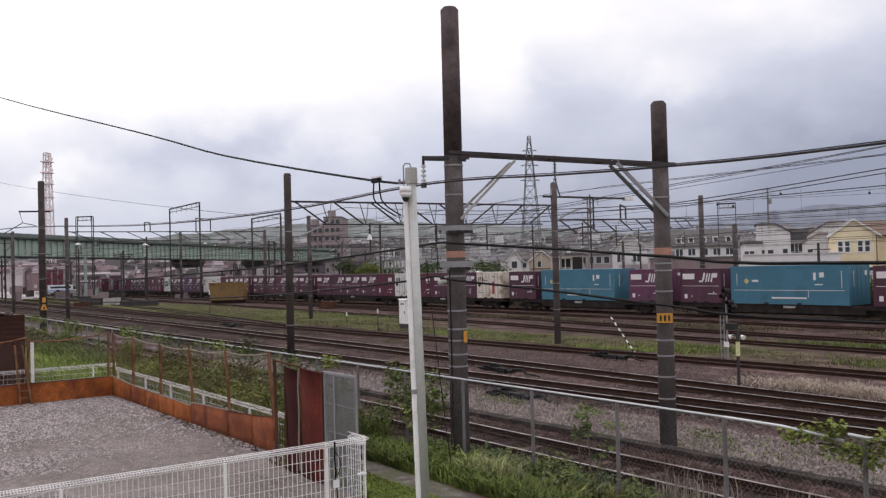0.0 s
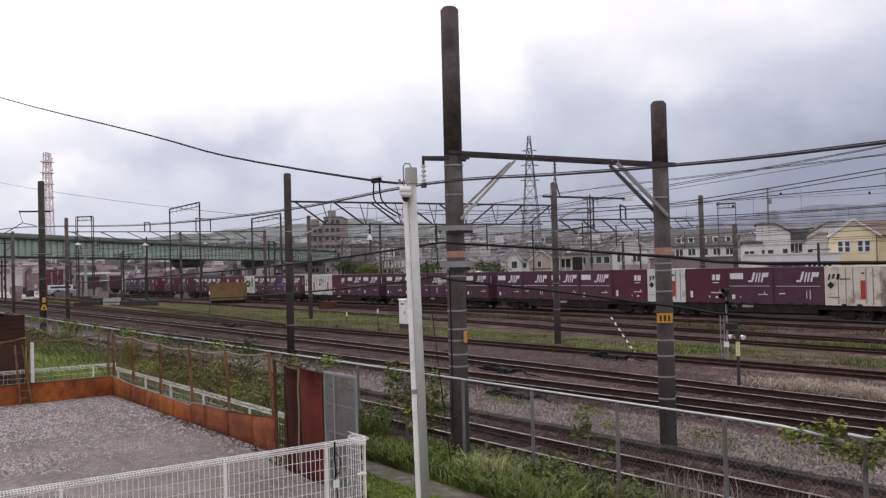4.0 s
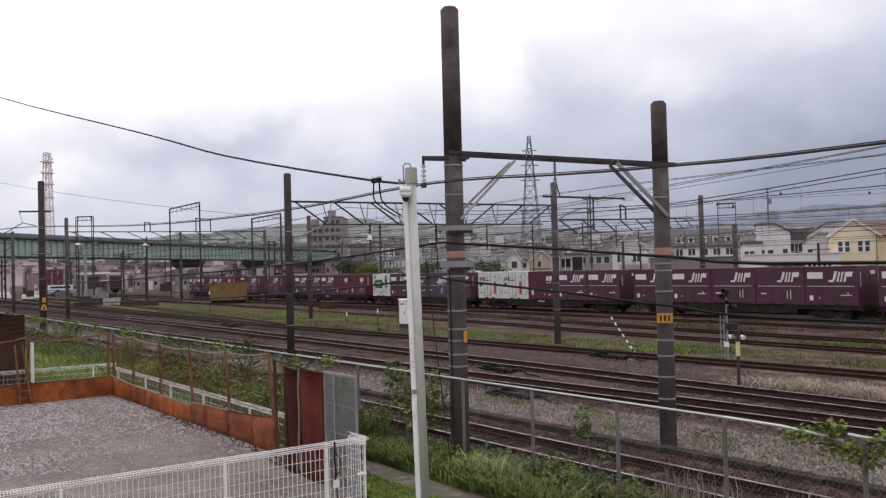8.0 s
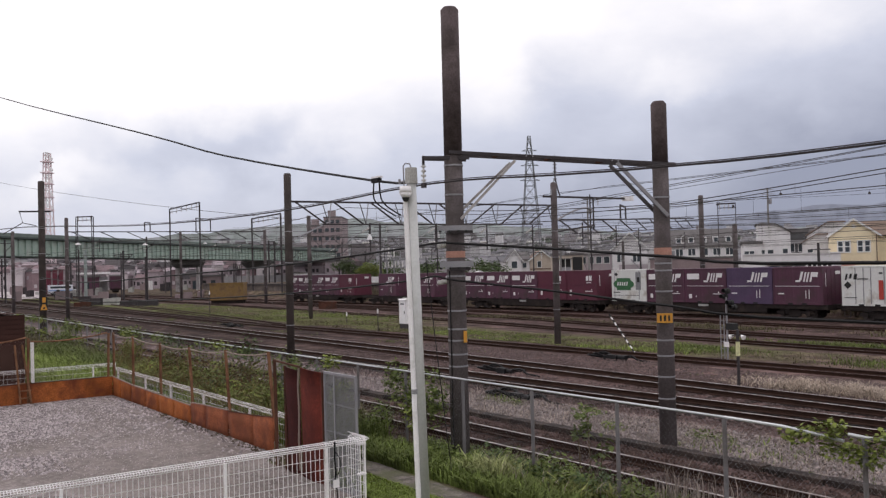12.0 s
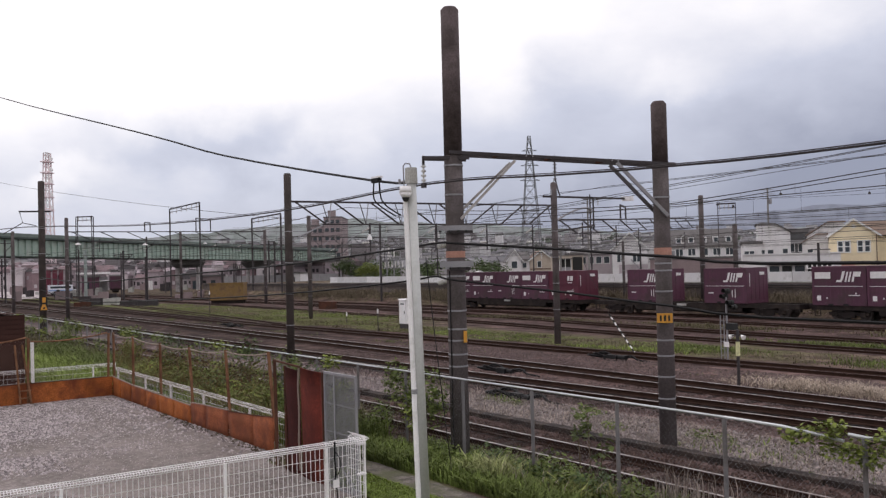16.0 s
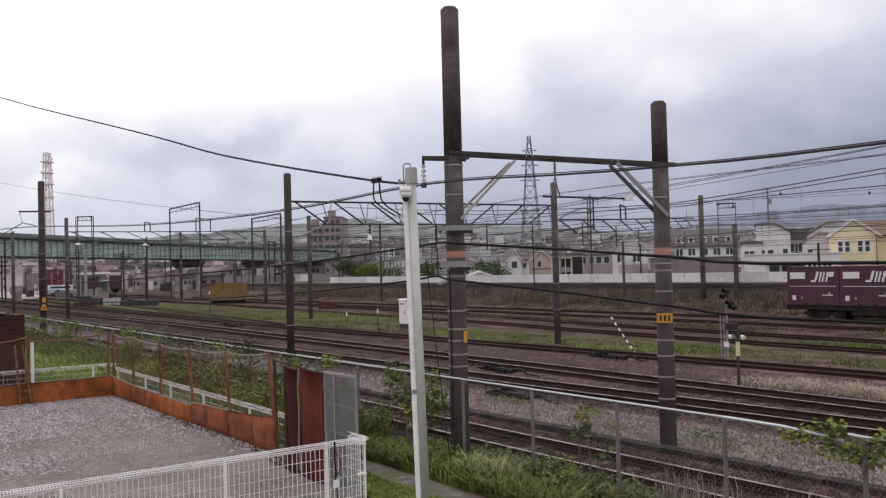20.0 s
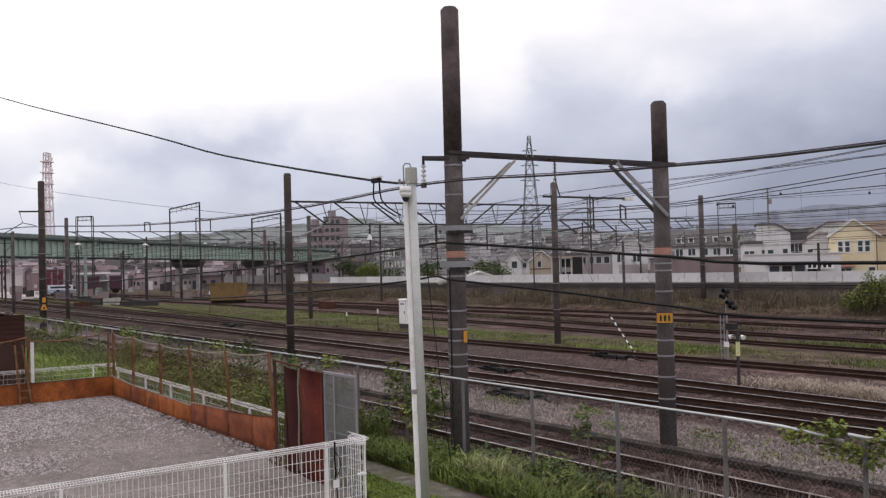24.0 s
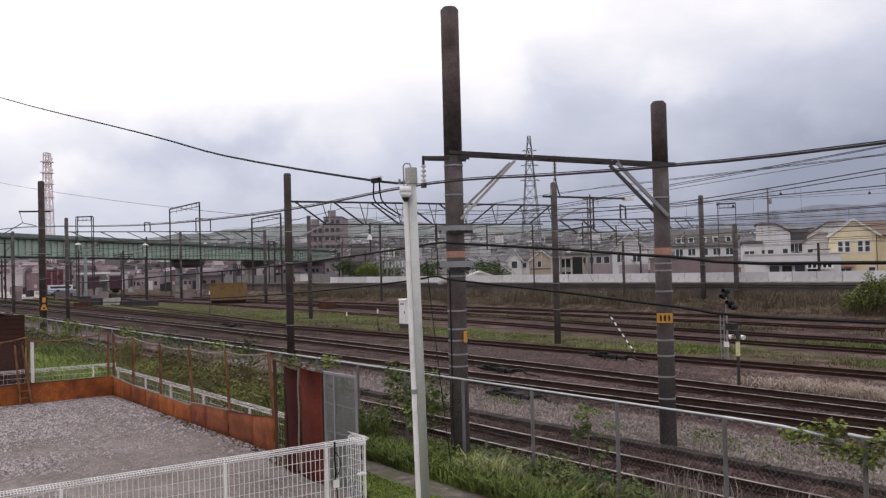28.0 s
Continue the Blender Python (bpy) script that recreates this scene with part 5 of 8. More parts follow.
for y, z in ((31.0, 7.70), (35.0, 8.2), (45.0, 7.6)):
    pts = []
    for a, b in zip(STATIONS[3:-1], STATIONS[4:]):
        pts += sag((a, y, z), (b, y, z), 0.06 if a == -33.4 else 0.4 * ((b - a) / 40) ** 2, 8)[:-1]
    wire("feeder_wire", pts, 0.012, CONTACT, "thin dark feeder wire along the tracks")
for y, z0_, z1_ in ((22.4, 5.78, 7.61), (26.4, 6.27, 8.27), (31.0, 6.92, 8.55)):
    wire("feeder_wire", sag((-33.4, y, z0_), (1, y, z1_), 0.04, 10) + [Vector((30, y, z1_ + 1.0))], 0.011, CONTACT, "thin dark feeder wire climbing along the tracks")
p6b = thing("beam_arm", "dark steel arm with insulators on the pole", "beam", loc=(-33.4, 31.0, 7.5))
part("arm", Shape().bar((0, -0.7, 0.02), (-2.0, 7.3, 0.26), 0.10, 0.10), DARKSTEEL, p6b)
part("bracket_tube", Shape().tube(droop([(0, 0.2, -1.15), (-0.35, 1.4, -0.75), (-0.75, 2.8, -0.45), (-1.0, 3.7, -0.5)], 4), 0.05, 8), STEEL, p6b, "pale bent bracket tube")
part("stay", Shape().bar((0, 0.15, -1.75), (-1.05, 3.9, -1.35), 0.08, 0.08), DARKSTEEL, p6b)
part("hanger", Shape().bar((-1.05, 3.85, 0.2), (-1.05, 3.85, -1.6), 0.06, 0.06), DARKSTEEL, p6b)
part("lamp_head", Shape().bar((-2.0, 7.3, 0.26), (-2.22, 8.15, 0.30), 0.30, 0.26), WHITE, p6b, "white lamp head")
sh = Shape()
insulator(sh, (0.0, 0.12, 0.85), (0.0, 0.12, 1.95), 0.11, 6)
part("insulator", sh, TRUSSGREY, p6b, "dark stacked insulator on the pole top")
part("spike", Shape().rod((0.0, 0.12, 1.9), (0.0, 0.12, 2.15), 0.03, 0.015, 6), DARKSTEEL, p6b)
part("lead", Shape().tube([(0.0, 0.12, 1.0), (-0.06, 0.35, 0.4), (-0.1, 0.55, 0.02)], 0.035, 5), DARKSTEEL, p6b)
part("lead", Shape().tube([(0.0, 0.1, 1.0), (0.02, -0.1, 0.55), (0.02, -0.2, 0.1)], 0.03, 5), STEEL, p6b)

# brackets with insulators under the trusses: start x, start y, slope, height of the lower chord, wires
for tx, ty, k, tz, ys in ((-33.4, 16.3, 0.0, 6.0, (18.9, 22.4, 25.4, 28.3)), (-33.4, 31.1, 0.491, 5.95, (33.5, 39.0, 43.4, 47.0, 50.4, 55.0)),
                          (-68.6, 35.3, 0.319, 6.1, (37.0, 39.0, 43.4, 47.0, 50.4, 55.0)), (-88.0, 20.1, 0.711, 7.6, (22.4, 28.3, 39.0, 43.4))):
    for y in ys:
        br = thing("wire_bracket", "steel registration bracket with porcelain insulators", "bracket", loc=(tx - (y + 1.2 - ty) * k, y, tz + (0.3 if tx == -33.4 and k else 0.0)), group="wire brackets")
        part("drop_bar", Shape().bar((0, 1.2, 0.1), (0, 1.2, -1.15), 0.05, 0.05), DARKSTEEL, br)
        part("arm", Shape().bar((0, 1.2, -0.75), (0, 0.0, -0.80), 0.035, 0.035), STEEL, br)
        part("stay", Shape().bar((0, 1.2, -0.05), (0, 0.05, -0.68), 0.03, 0.03), STEEL, br)
        for z in (-0.75, -0.12):
            sh = Shape()
            insulator(sh, (0, 1.15, z), (0, 0.78, z - (0.02 if z < -0.5 else 0.2)), 0.06, 3)
            part("insulator", sh, PORC, br)

# ---- trackside things ----
sig = thing("railway_signal", "black colour light signal on a grey ladder mast", "signal", loc=(-22.57, 30.06, 0.0))
part("mast", Shape().rod((0.09, 0, 0), (0.09, 0, 2.6), 0.04), STEEL, sig)
part("ladder", Shape().bar((-0.22, 0, 0), (-0.22, 0, 1.9), 0.03, 0.03).bar((-0.05, 0, 0), (-0.05, 0, 1.9), 0.03, 0.03), STEEL, sig)
for i in range(6):
    part("rung", Shape().bar((-0.22, 0, 0.25 + 0.28 * i), (-0.05, 0, 0.25 + 0.28 * i), 0.02, 0.02), STEEL, sig)
for x, z in ((0.0, 2.62), (0.28, 2.38), (0.12, 2.84), (0.42, 2.2)):
    hd = part("signal_head", Shape().rod((x, -0.02, z), (x, 0.12, z), 0.115, 0.115, 14), BLACKMARK, sig, "round black signal head")
    part("hood", Shape().rod((x, -0.22, z + 0.02), (x, -0.02, z + 0.02), 0.09, 0.082, 12, False), BLACKMARK, hd)
part("relay_case", Shape().span(0.12, 0.50, -0.12, 0.15, 1.30, 1.56), BLACKMARK, sig, "black equipment case")
part("sign", Shape().span(0.02, 0.26, -0.14, -0.12, 0.62, 0.82), WHITE, sig, "small white sign")
mk = thing("marker_post", "dark marker post with a pale yellow sleeve and lamps", "post", loc=(-17.24, 23.56, 0.12))
part("shaft", Shape().rod((0, 0, -0.1), (0, 0, 1.80), 0.05, 0.045, 10), DARKSTEEL, mk)
part("sleeve", Shape().rod((0, 0, 0.98), (0, 0, 1.42), 0.065, 0.065, 12), mat("pale_yellow_sleeve", (0.62, 0.6, 0.34), 0.6), mk, "pale yellow sleeve")
part("lamp_bar", Shape().bar((-0.2, -0.05, 1.62), (0.22, 0.05, 1.62), 0.03, 0.03), DARKSTEEL, mk)
for s in (-1, 1):
    part("lamp_cone", Shape().rod((0.14 * s, 0, 1.62), (0.26 * s, -0.05, 1.56), 0.03, 0.075, 12), WHITE, mk, "white cone lamp")
cab = thing("equipment_cabinet", "white trackside equipment cabinet on dark legs", "cabinet", loc=(-49.9, 32.7, 0.05))
part("body", Shape().span(-0.42, 0.42, -0.3, 0.3, 0.35, 1.92), WHITE, cab)
part("door", Shape().span(-0.36, 0.36, -0.325, -0.302, 0.42, 1.82), WHITE, cab)
part("roof", Shape().prism([(-0.38, 1.924), (0.38, 1.924), (0.3, 2.0), (-0.3, 2.0)], -0.48, 0.48), WHITE, cab)
part("plinth", Shape().span(-0.4, 0.4, -0.28, 0.28, -0.1, 0.35), DARKSTEEL, cab, "dark plinth")
part("handle", Shape().span(0.24, 0.28, -0.35, -0.326, 1.0, 1.2), DARKSTEEL, cab)
part("vent", Shape().span(-0.2, 0.2, -0.33, -0.326, 1.6, 1.72), GREYMESH, cab)
rod = thing("guy_guard", "black and white striped guard on a guy wire", "guard", loc=(-27.2, 29.9, 0.0))
for i in range(14):
    a, b = Vector((-1.55 * i / 14, 0, 1.75 * i / 14)), Vector((-1.55 * (i + 1) / 14, 0, 1.75 * (i + 1) / 14))
    part("guard_ring", Shape().rod(a, b, 0.032, 0.032, 8), BLACKMARK if i % 2 else WHITE, rod)
part("guy_wire", Shape().rod((-1.5, 0, 1.7), (-6.1, 1.0, 7.2), 0.006), DARKSTEEL, rod)
for x, y, s in ((-25.5, 26.7, 0.9), (-25.3, 20.75, 0.7), (-20.0, 16.95, 0.7), (-62.0, 25.3, 0.8)):
    pm = thing("point_machine", "low black point machine beside the rails", "point machine", loc=(x, y, 0.12), group="point machines")
    part("case", Shape().prism([(-0.22 * s, 0), (0.22 * s, 0), (0.17 * s, 0.20), (-0.17 * s, 0.20)], -0.45 * s, 0.30 * s), BLACK, pm)
    part("lid", Shape().box(-0.08 * s, 0, 0.215, 0.62 * s, 0.26 * s, 0.03), BLACK, pm)
    part("motor", Shape().rod((0.32 * s, 0, 0.14), (0.75 * s, 0, 0.14), 0.12 * s, 0.12 * s, 10), BLACK, pm)
    part("rod", Shape().bar((0.2, 0.2, 0.08), (0.2, 0.9, 0.08), 0.06, 0.05), BLACK, pm)
    part("lock_rod", Shape().bar((-0.1, 0.2, 0.12), (-0.1, 0.9, 0.12), 0.05, 0.05), BLACK, pm)
    for k, (h_, w_) in enumerate(((0.30, 0.30), (0.22, 0.45), (0.16, 0.2))):
        part("hose", Shape().tube(droop([(-0.4 * s, 0, 0.1), (-0.7 - 0.2 * k, -w_, h_), (-1.2 - 0.15 * k, 0.1, 0.14), (-0.8, w_, h_), (-0.2, 0.28, 0.08)], 3), 0.04, 6), BLACK, pm)
    part("hose", Shape().tube(droop([(0.45 * s, 0, 0.1), (0.8, 0.15, 0.24), (1.2, 0.1, 0.1), (1.7, 0.25, 0.05)], 3), 0.04, 6), BLACK, pm)
for x, y, z1 in ((-49.3, 30.1, 1.5), (-79.9, 30.6, 2.4), (-58.5, 33.0, 0.9), (-70.8, 52.9, 0.5)):
    st = thing("stake", "thin marker stake with a white top", "post", loc=(x, y, 0.0), group="marker stakes")
    part("shaft", Shape().rod((0, 0, -0.1), (0, 0, z1), 0.03), DARKSTEEL, st)
    part("tip", Shape().rod((0, 0, z1 - 0.28), (0, 0, z1 + 0.02), 0.05, 0.05, 8), WHITE, st)
rb = thing("rusty_box", "rusty brown equipment box beside the rails", "box", loc=(-86.4, 46.4, -0.15), rz=20)
part("body", Shape().span(-1.0, 1.0, -0.35, 0.35, 0, 0.75), RUST, rb)
part("lid", Shape().span(-1.05, 1.05, -0.4, 0.4, 0.752, 0.82), RUST, rb)
skip = thing("ballast_hopper", "yellow-ochre steel ballast hopper beside the tracks", "hopper", loc=(-117.2, 47.6, 0.0), rz=52)
part("bin", Shape().prism([(-1.0, 0.35), (1.0, 0.35), (1.1, 2.66), (-1.1, 2.66)], -2.3, 2.3), mat("ochre_paint", (0.24, 0.150, 0.062), 0.8, 0, 0.35, 1, 20, 0.1, (0.15, 0.095, 0.055), 0.5, 1), skip)
part("rim", Shape().span(-2.4, 2.4, -1.18, -1.1, 2.6, 2.72).span(-2.4, 2.4, 1.1, 1.18, 2.6, 2.72), MATS["ochre_paint"], skip)
part("skid", Shape().span(-2.2, 2.2, -0.7, -0.5, -0.2, 0.35).span(-2.2, 2.2, 0.5, 0.7, -0.2, 0.35), UNDER, skip)
# dark cable trough along the siding
trough = thing("cable_trough", "dark weathered cable trough along the siding", "cable trough", kind="structure")
TROUGH_MESH = Shape().span(0.005, 1.195, 0.0, 0.30, 0.0, 0.17).mesh("trough_block", mat("dark_trough", (0.0255, 0.0187, 0.017), 0.9, 0, 0.35, 3, 30, 0.3, (0.0595, 0.0425, 0.0357), 0.4, 1.5, piece=0.3))
for i in range(52):
    piece("trough_block", TROUGH_MESH, trough, (-58 + 1.2 * i, 14.27 + 0.02 * ((i * 7) % 3 - 1), 0.08 + 0.01 * ((i * 5) % 4)))
guy = thing("guy_wire", "thin black guy wire rising from the verge", "cable", loc=(-13.165, 9.55, 0.28))
part("wire", Shape().tube([(0, 0, -0.05), (-0.17, 0, 0.84), (-0.55, 0.02, 2.89), (-0.74, 0.03, 4.0)], 0.009, 5), BLACK, guy)
bag = thing("plastic_bag", "crumpled white plastic bag in the grass", "bag", loc=(-9.95, 10.15, 0.24))
sh = Shape()
for i in range(6):
    for j in range(8):
        th, ph = math.pi * i / 5, 2 * math.pi * j / 8
        rr = 0.15 * (1 + 0.3 * math.sin(3 * ph + i))
        sh.v.append((rr * math.sin(th) * math.cos(ph), rr * math.sin(th) * math.sin(ph), 0.12 + 0.12 * math.cos(th)))
for i in range(5):
    for j in range(8):
        sh.f.append((8 * i + j, 8 * i + 8 + j, 8 * i + 8 + (j + 1) % 8, 8 * i + (j + 1) % 8))
part("crumple", sh, WHITE, bag)
bag.scale = (0.75, 0.75, 0.6)
part("side_arm", Shape().bar((0.2, 0.5, 8.22), (-0.5, -1.25, 8.22), 0.10, 0.10), DARKSTEEL, p4)
part("lead", Shape().tube([(-0.5, -1.2, 8.2), (-0.42, -1.05, 7.5), (-0.9, -2.1, 6.8)], 0.03, 5), DARKSTEEL, p4)
part("lead", Shape().tube([(-0.42, -1.05, 7.5), (-0.1, -0.3, 7.3)], 0.025, 5), DARKSTEEL, p4)
for x, y, z, k_ in ((-88.8, 21.2, 7.0, 0.30), (-94.5, 29.3, 7.1, 0.30), (-33.4, 20.07, 5.27, 0.12), (-101.6, 38.5, 7.45, 0.22)):
    hl = thing("hanging_lamp", "white enamel yard lamp hung under a truss", "lamp", loc=(x, y, z), group="hanging lamps")
    part("shade", Shape().rod((0, 0, 0.10), (0, 0, 0.20), k_, k_ * 0.8, 14).rod((0, 0, 0.20), (0, 0, 0.26), k_ * 0.8, 0.08, 14).rod((0, 0, 0.26), (0, 0, 0.34), 0.05, 0.05, 10), WHITE, hl)
    part("stem", Shape().rod((0, 0, 0.34), (0, 0, 0.75), 0.03), DARKSTEEL, hl)
wire("thin_wire", sag((-130, 15, 18.0), (-60, 30, 7.9), 0.6, 10), 0.018, CONTACT, "thin wire crossing above the bridge")


# ---- container train ----
FACE = 53.80
DECK = 1.0
TAIL0 = -223.7


def tail_x(t):
    return TAIL0 + 9.13 * t + 0.0145 * t * t


MOVERS = []


def slant(shape, x0, x1, z0, z1, lean=0.12, y=-0.006):
    """A leaning block on the near side."""
    shape.add([(x0, y, z0), (x1, y, z0), (x1 + lean, y, z1), (x0 + lean, y, z1), (x0, y + 0.004, z0), (x1, y + 0.004, z0), (x1 + lean, y + 0.004, z1), (x0 + lean, y + 0.004, z1)],
              [(0, 1, 2, 3), (7, 6, 5, 4), (0, 4, 5, 1), (1, 5, 6, 2), (2, 6, 7, 3), (3, 7, 4, 0)])


def plate(shape, x0, x1, z0, z1, y=-0.006):
    shape.span(x0, x1, y, y + 0.004, z0, z1)


def spots(t, name, rects, material=None, label="", y=-0.012):
    """Small flat marks, one part each: (x0, x1, z0, z1)."""
    for x0, x1, z0, z1 in rects:
        part(name, Shape().span(x0, x1, y, y + 0.004, z0, z1), material or MARK, t, label)


def box_body(t, length, width, height, material, label=""):
    """Side walls with shallow ribs between frame posts, end doors, roof and corner castings."""
    body = Shape().span(0.02, length - 0.02, 0.02, width - 0.02, 0.06, height - 0.05)
    b = part("body", body, material, t, label)
    fr = Shape()
    for x in (0.0, length - 0.12):
        for y in (0.0, width - 0.12):
            fr.span(x, x + 0.12, y, y + 0.12, 0.0, height)
    for y in (0.0, width - 0.08):
        fr.span(0.12, length - 0.12, y, y + 0.08, 0.0, 0.16).span(0.12, length - 0.12, y, y + 0.08, height - 0.10, height)
    for x in (0.0, length - 0.08):
        fr.span(x, x + 0.08, 0.12, width - 0.12, 0.0, 0.16).span(x, x + 0.08, 0.12, width - 0.12, height - 0.10, height)
    part("corner_frame", fr, material, t)
    part("roof", Shape().prism([(0.05, height - 0.05), (width / 2, height + 0.02), (width - 0.05, height - 0.05)], 0.03, length - 0.03), material, t)
    for y, q in ((0.0, 0.06), (width, -0.06)):
        part("top_rail", Shape().prism([(y - q * 0.1, height - 0.05), (y + q * 1.2, height + 0.012), (y + q * 1.2, height - 0.05)], 0.004, length - 0.004), material, t)
    # Pockets are not hollow: black blocks paint the shade inside them.
    for x in (length * 0.30, length * 0.58):
        part("fork_pocket", Shape().span(x, x + 0.36, -0.004, 0.05, 0.0, 0.11), BLACKMARK, t, "black block for the shade in a fork pocket")
    return b


def logo(t, x, z, s=1.0):
    """A white leaning company mark: a hook, two bars and a flag as plain blocks."""
    for x0, x1, z0, z1, lean in ((-0.05, 0.32, -0.03, 0.10, 0.04), (0.24, 0.42, 0.104, 0.66, 0.16), (0.52, 0.64, -0.02, 0.62, 0.16), (0.74, 0.86, -0.02, 0.62, 0.16), (0.98, 1.12, -0.02, 0.30, 0.08), (1.06, 1.56, 0.31, 0.62, 0.07)):
        m = Shape()
        slant(m, x + x0 * s, x + x1 * s, z + z0 * s, z + z1 * s, lean * s)
        part("emblem_block", m, MARK, t, "white block of the emblem")


def container_12ft(kind):
    cl, w, h = 3.68, 2.45, 2.5
    spec = {"tag": (BROWNC, "wine-red steel goods container with white markings on a flat wagon"),
            "plain": (BROWNC, "plain wine-red steel goods container with a white stripe"),
            "bright": (REDC, "bright dark-red goods container with a small white mark"),
            "mauve": (MAUVEC, "faded mauve goods container with white markings"),
            "violet": (VIOLETC, "faded blue-violet goods container with a white stripe"),
            "reefer": (WHITEC, "dirty white insulated goods container with a red stripe"),
            "cream": (CREAMC, "stained cream insulated goods container with a red stripe"),
            "green": (WHITEC, "white goods container with a green oval mark")}
    material, label = spec[kind]
    t = thing("container", label, "container", group="containers on the train")
    box_body(t, cl, w, h, material)
    ribs = Shape()
    if kind in ("tag", "plain", "mauve", "violet"):
        for i in range(13):
            ribs.span(0.2 + i * 0.26, 0.26 + i * 0.26, 0.015, 0.03, 0.2, h - 0.14)
        part("side_ribs", ribs, material, t)
        logo(t, 1.74, 1.53)
        m = Shape()
        plate(m, 0.18, 3.45, 1.21, 1.245, -0.012)
        part("stripe", m, MARK, t, "thin white stripe")
        if kind in ("tag", "mauve"):
            m = Shape()
            plate(m, 0.22, 1.32, 1.72, 2.14, -0.012)
            part("number_panel", m, MARK, t, "white panel")
        if kind in ("tag", "mauve"):
            spots(t, "small_mark", [(0.35, 0.62, 0.30, 0.62), (2.5, 3.25, 0.62, 0.68), (2.95, 3.05, 0.72, 0.82), (1.0, 1.08, 0.42, 0.52)])
        else:
            spots(t, "small_mark", [(0.4, 0.85, 0.68, 0.76), (2.42, 2.48, 0.42, 0.92), (2.66, 2.72, 0.38, 1.0)])
    elif kind == "bright":
        m = Shape()
        slant(m, 2.40, 2.66, 1.64, 2.06, 0.03, -0.012), slant(m, 2.74, 3.08, 1.64, 2.06, 0.03, -0.012)
        plate(m, 2.45, 3.0, 1.44, 1.5, -0.012)
        part("emblem", m, MARK, t, "small white block emblem")
        spots(t, "small_mark", [(0.42, 0.66, 0.38, 0.86), (2.3, 3.2, 0.72, 0.78), (2.1, 2.2, 0.4, 0.52), (2.66, 2.9, 0.36, 0.48), (3.02, 3.1, 0.84, 0.94)])
        part("side_seam", Shape().span(0.12, cl - 0.12, -0.002, 0.02, 1.24, 1.28), material, t)
    else:
        for x in (0.9, 1.42, 1.9, 2.75, 3.2) if kind != "green" else (0.3, 2.9):
            part("door_bar", Shape().span(x, x + 0.04, -0.010, 0.03, 0.12, h - 0.1), STEEL, t, "grey door bar")
        if kind == "green":
            ring = [(1.30 + 1.10 * math.cos(2 * math.pi * i / 28), 1.36 + 0.42 * math.sin(2 * math.pi * i / 28)) for i in range(28)]
            m = Shape().add([(x, -0.012, z) for x, z in ring] + [(x, 0.0, z) for x, z in ring], [tuple(range(28))] + [(i, (i + 1) % 28, 28 + (i + 1) % 28, 28 + i) for i in range(28)])
            part("oval_mark", m, MARKGREEN, t, "dark green oval")
            m = Shape()
            plate(m, 0.55, 2.05, 0.88, 1.84, -0.010)
            part("oval_block", m, MARKGREEN, t, "dark green block behind the oval")
            m = Shape()
            for i, x in enumerate((0.62, 0.86, 1.10, 1.34, 1.58)):
                slant(m, x, x + 0.12, 1.24, 1.52, 0.06, -0.018)
            part("oval_letters", m, MARK, t, "pale bars")
            m = Shape()
            m.add([(0.52, -0.012, 1.96), (0.70, -0.012, 2.14), (0.52, -0.012, 2.32), (0.34, -0.012, 2.14)], [(0, 1, 2, 3)])
            part("diamond_mark", m, BLACKMARK, t, "dark diamond mark")
            part("side_door", Shape().span(2.58, 3.10, -0.008, 0.03, 0.9, 2.3), GREYMESH, t, "grey side door")
            spots(t, "small_mark", [(0.2, 0.9, 0.66, 0.72), (2.72, 2.98, 1.5, 1.9), (0.2, 2.9, 0.44, 0.47)], BLACKMARK)
        else:
            m = Shape()
            plate(m, 2.42, 2.72, 0.42, 1.6, -0.014)
            part("red_stripe", m, MARKRED, t, "red panel")
            m = Shape()
            slant(m, 0.22, 0.34, 1.62, 2.02, 0.1, -0.012), slant(m, 0.5, 0.66, 1.72, 2.02, 0.08, -0.012), slant(m, 0.8, 1.0, 1.66, 2.02, 0.08, -0.012)
            plate(m, 1.05, 1.75, 1.66, 1.72, -0.012)
            part("word_mark", m, BLACKMARK, t, "dark word mark as plain shapes")
            m = Shape()
            m.add([(0.42, -0.012, 1.06), (0.68, -0.012, 1.30), (0.42, -0.012, 1.54), (0.16, -0.012, 1.30), (0.42, 0, 1.06), (0.68, 0, 1.30), (0.42, 0, 1.54), (0.16, 0, 1.30)],
                  [(0, 1, 2, 3), (0, 4, 5, 1), (1, 5, 6, 2), (2, 6, 7, 3), (3, 7, 4, 0)])
            part("diamond_mark", m, BLACKMARK, t, "dark diamond mark")
            spots(t, "small_mark", [(0.2, 1.0, 0.5, 0.54), (2.46, 2.68, 2.0, 2.1)], BLACKMARK)
    # end doors with lock rods and a small mark
    for y in (0.5, 1.0, 1.45, 1.95):
        part("lock_rod", Shape().rod((cl - 0.012, y, 0.2), (cl - 0.012, y, h - 0.16), 0.014, seg=6), material, t)
    if kind not in ("reefer", "cream", "green"):
        part("end_line", Shape().span(cl - 0.014, cl + 0.004, 0.32, 0.37, 1.2, 2.1), MARK, t)
        part("end_mark", Shape().span(cl - 0.014, cl + 0.004, 1.5, 2.05, 1.98, 2.2), MARK, t)
    return t


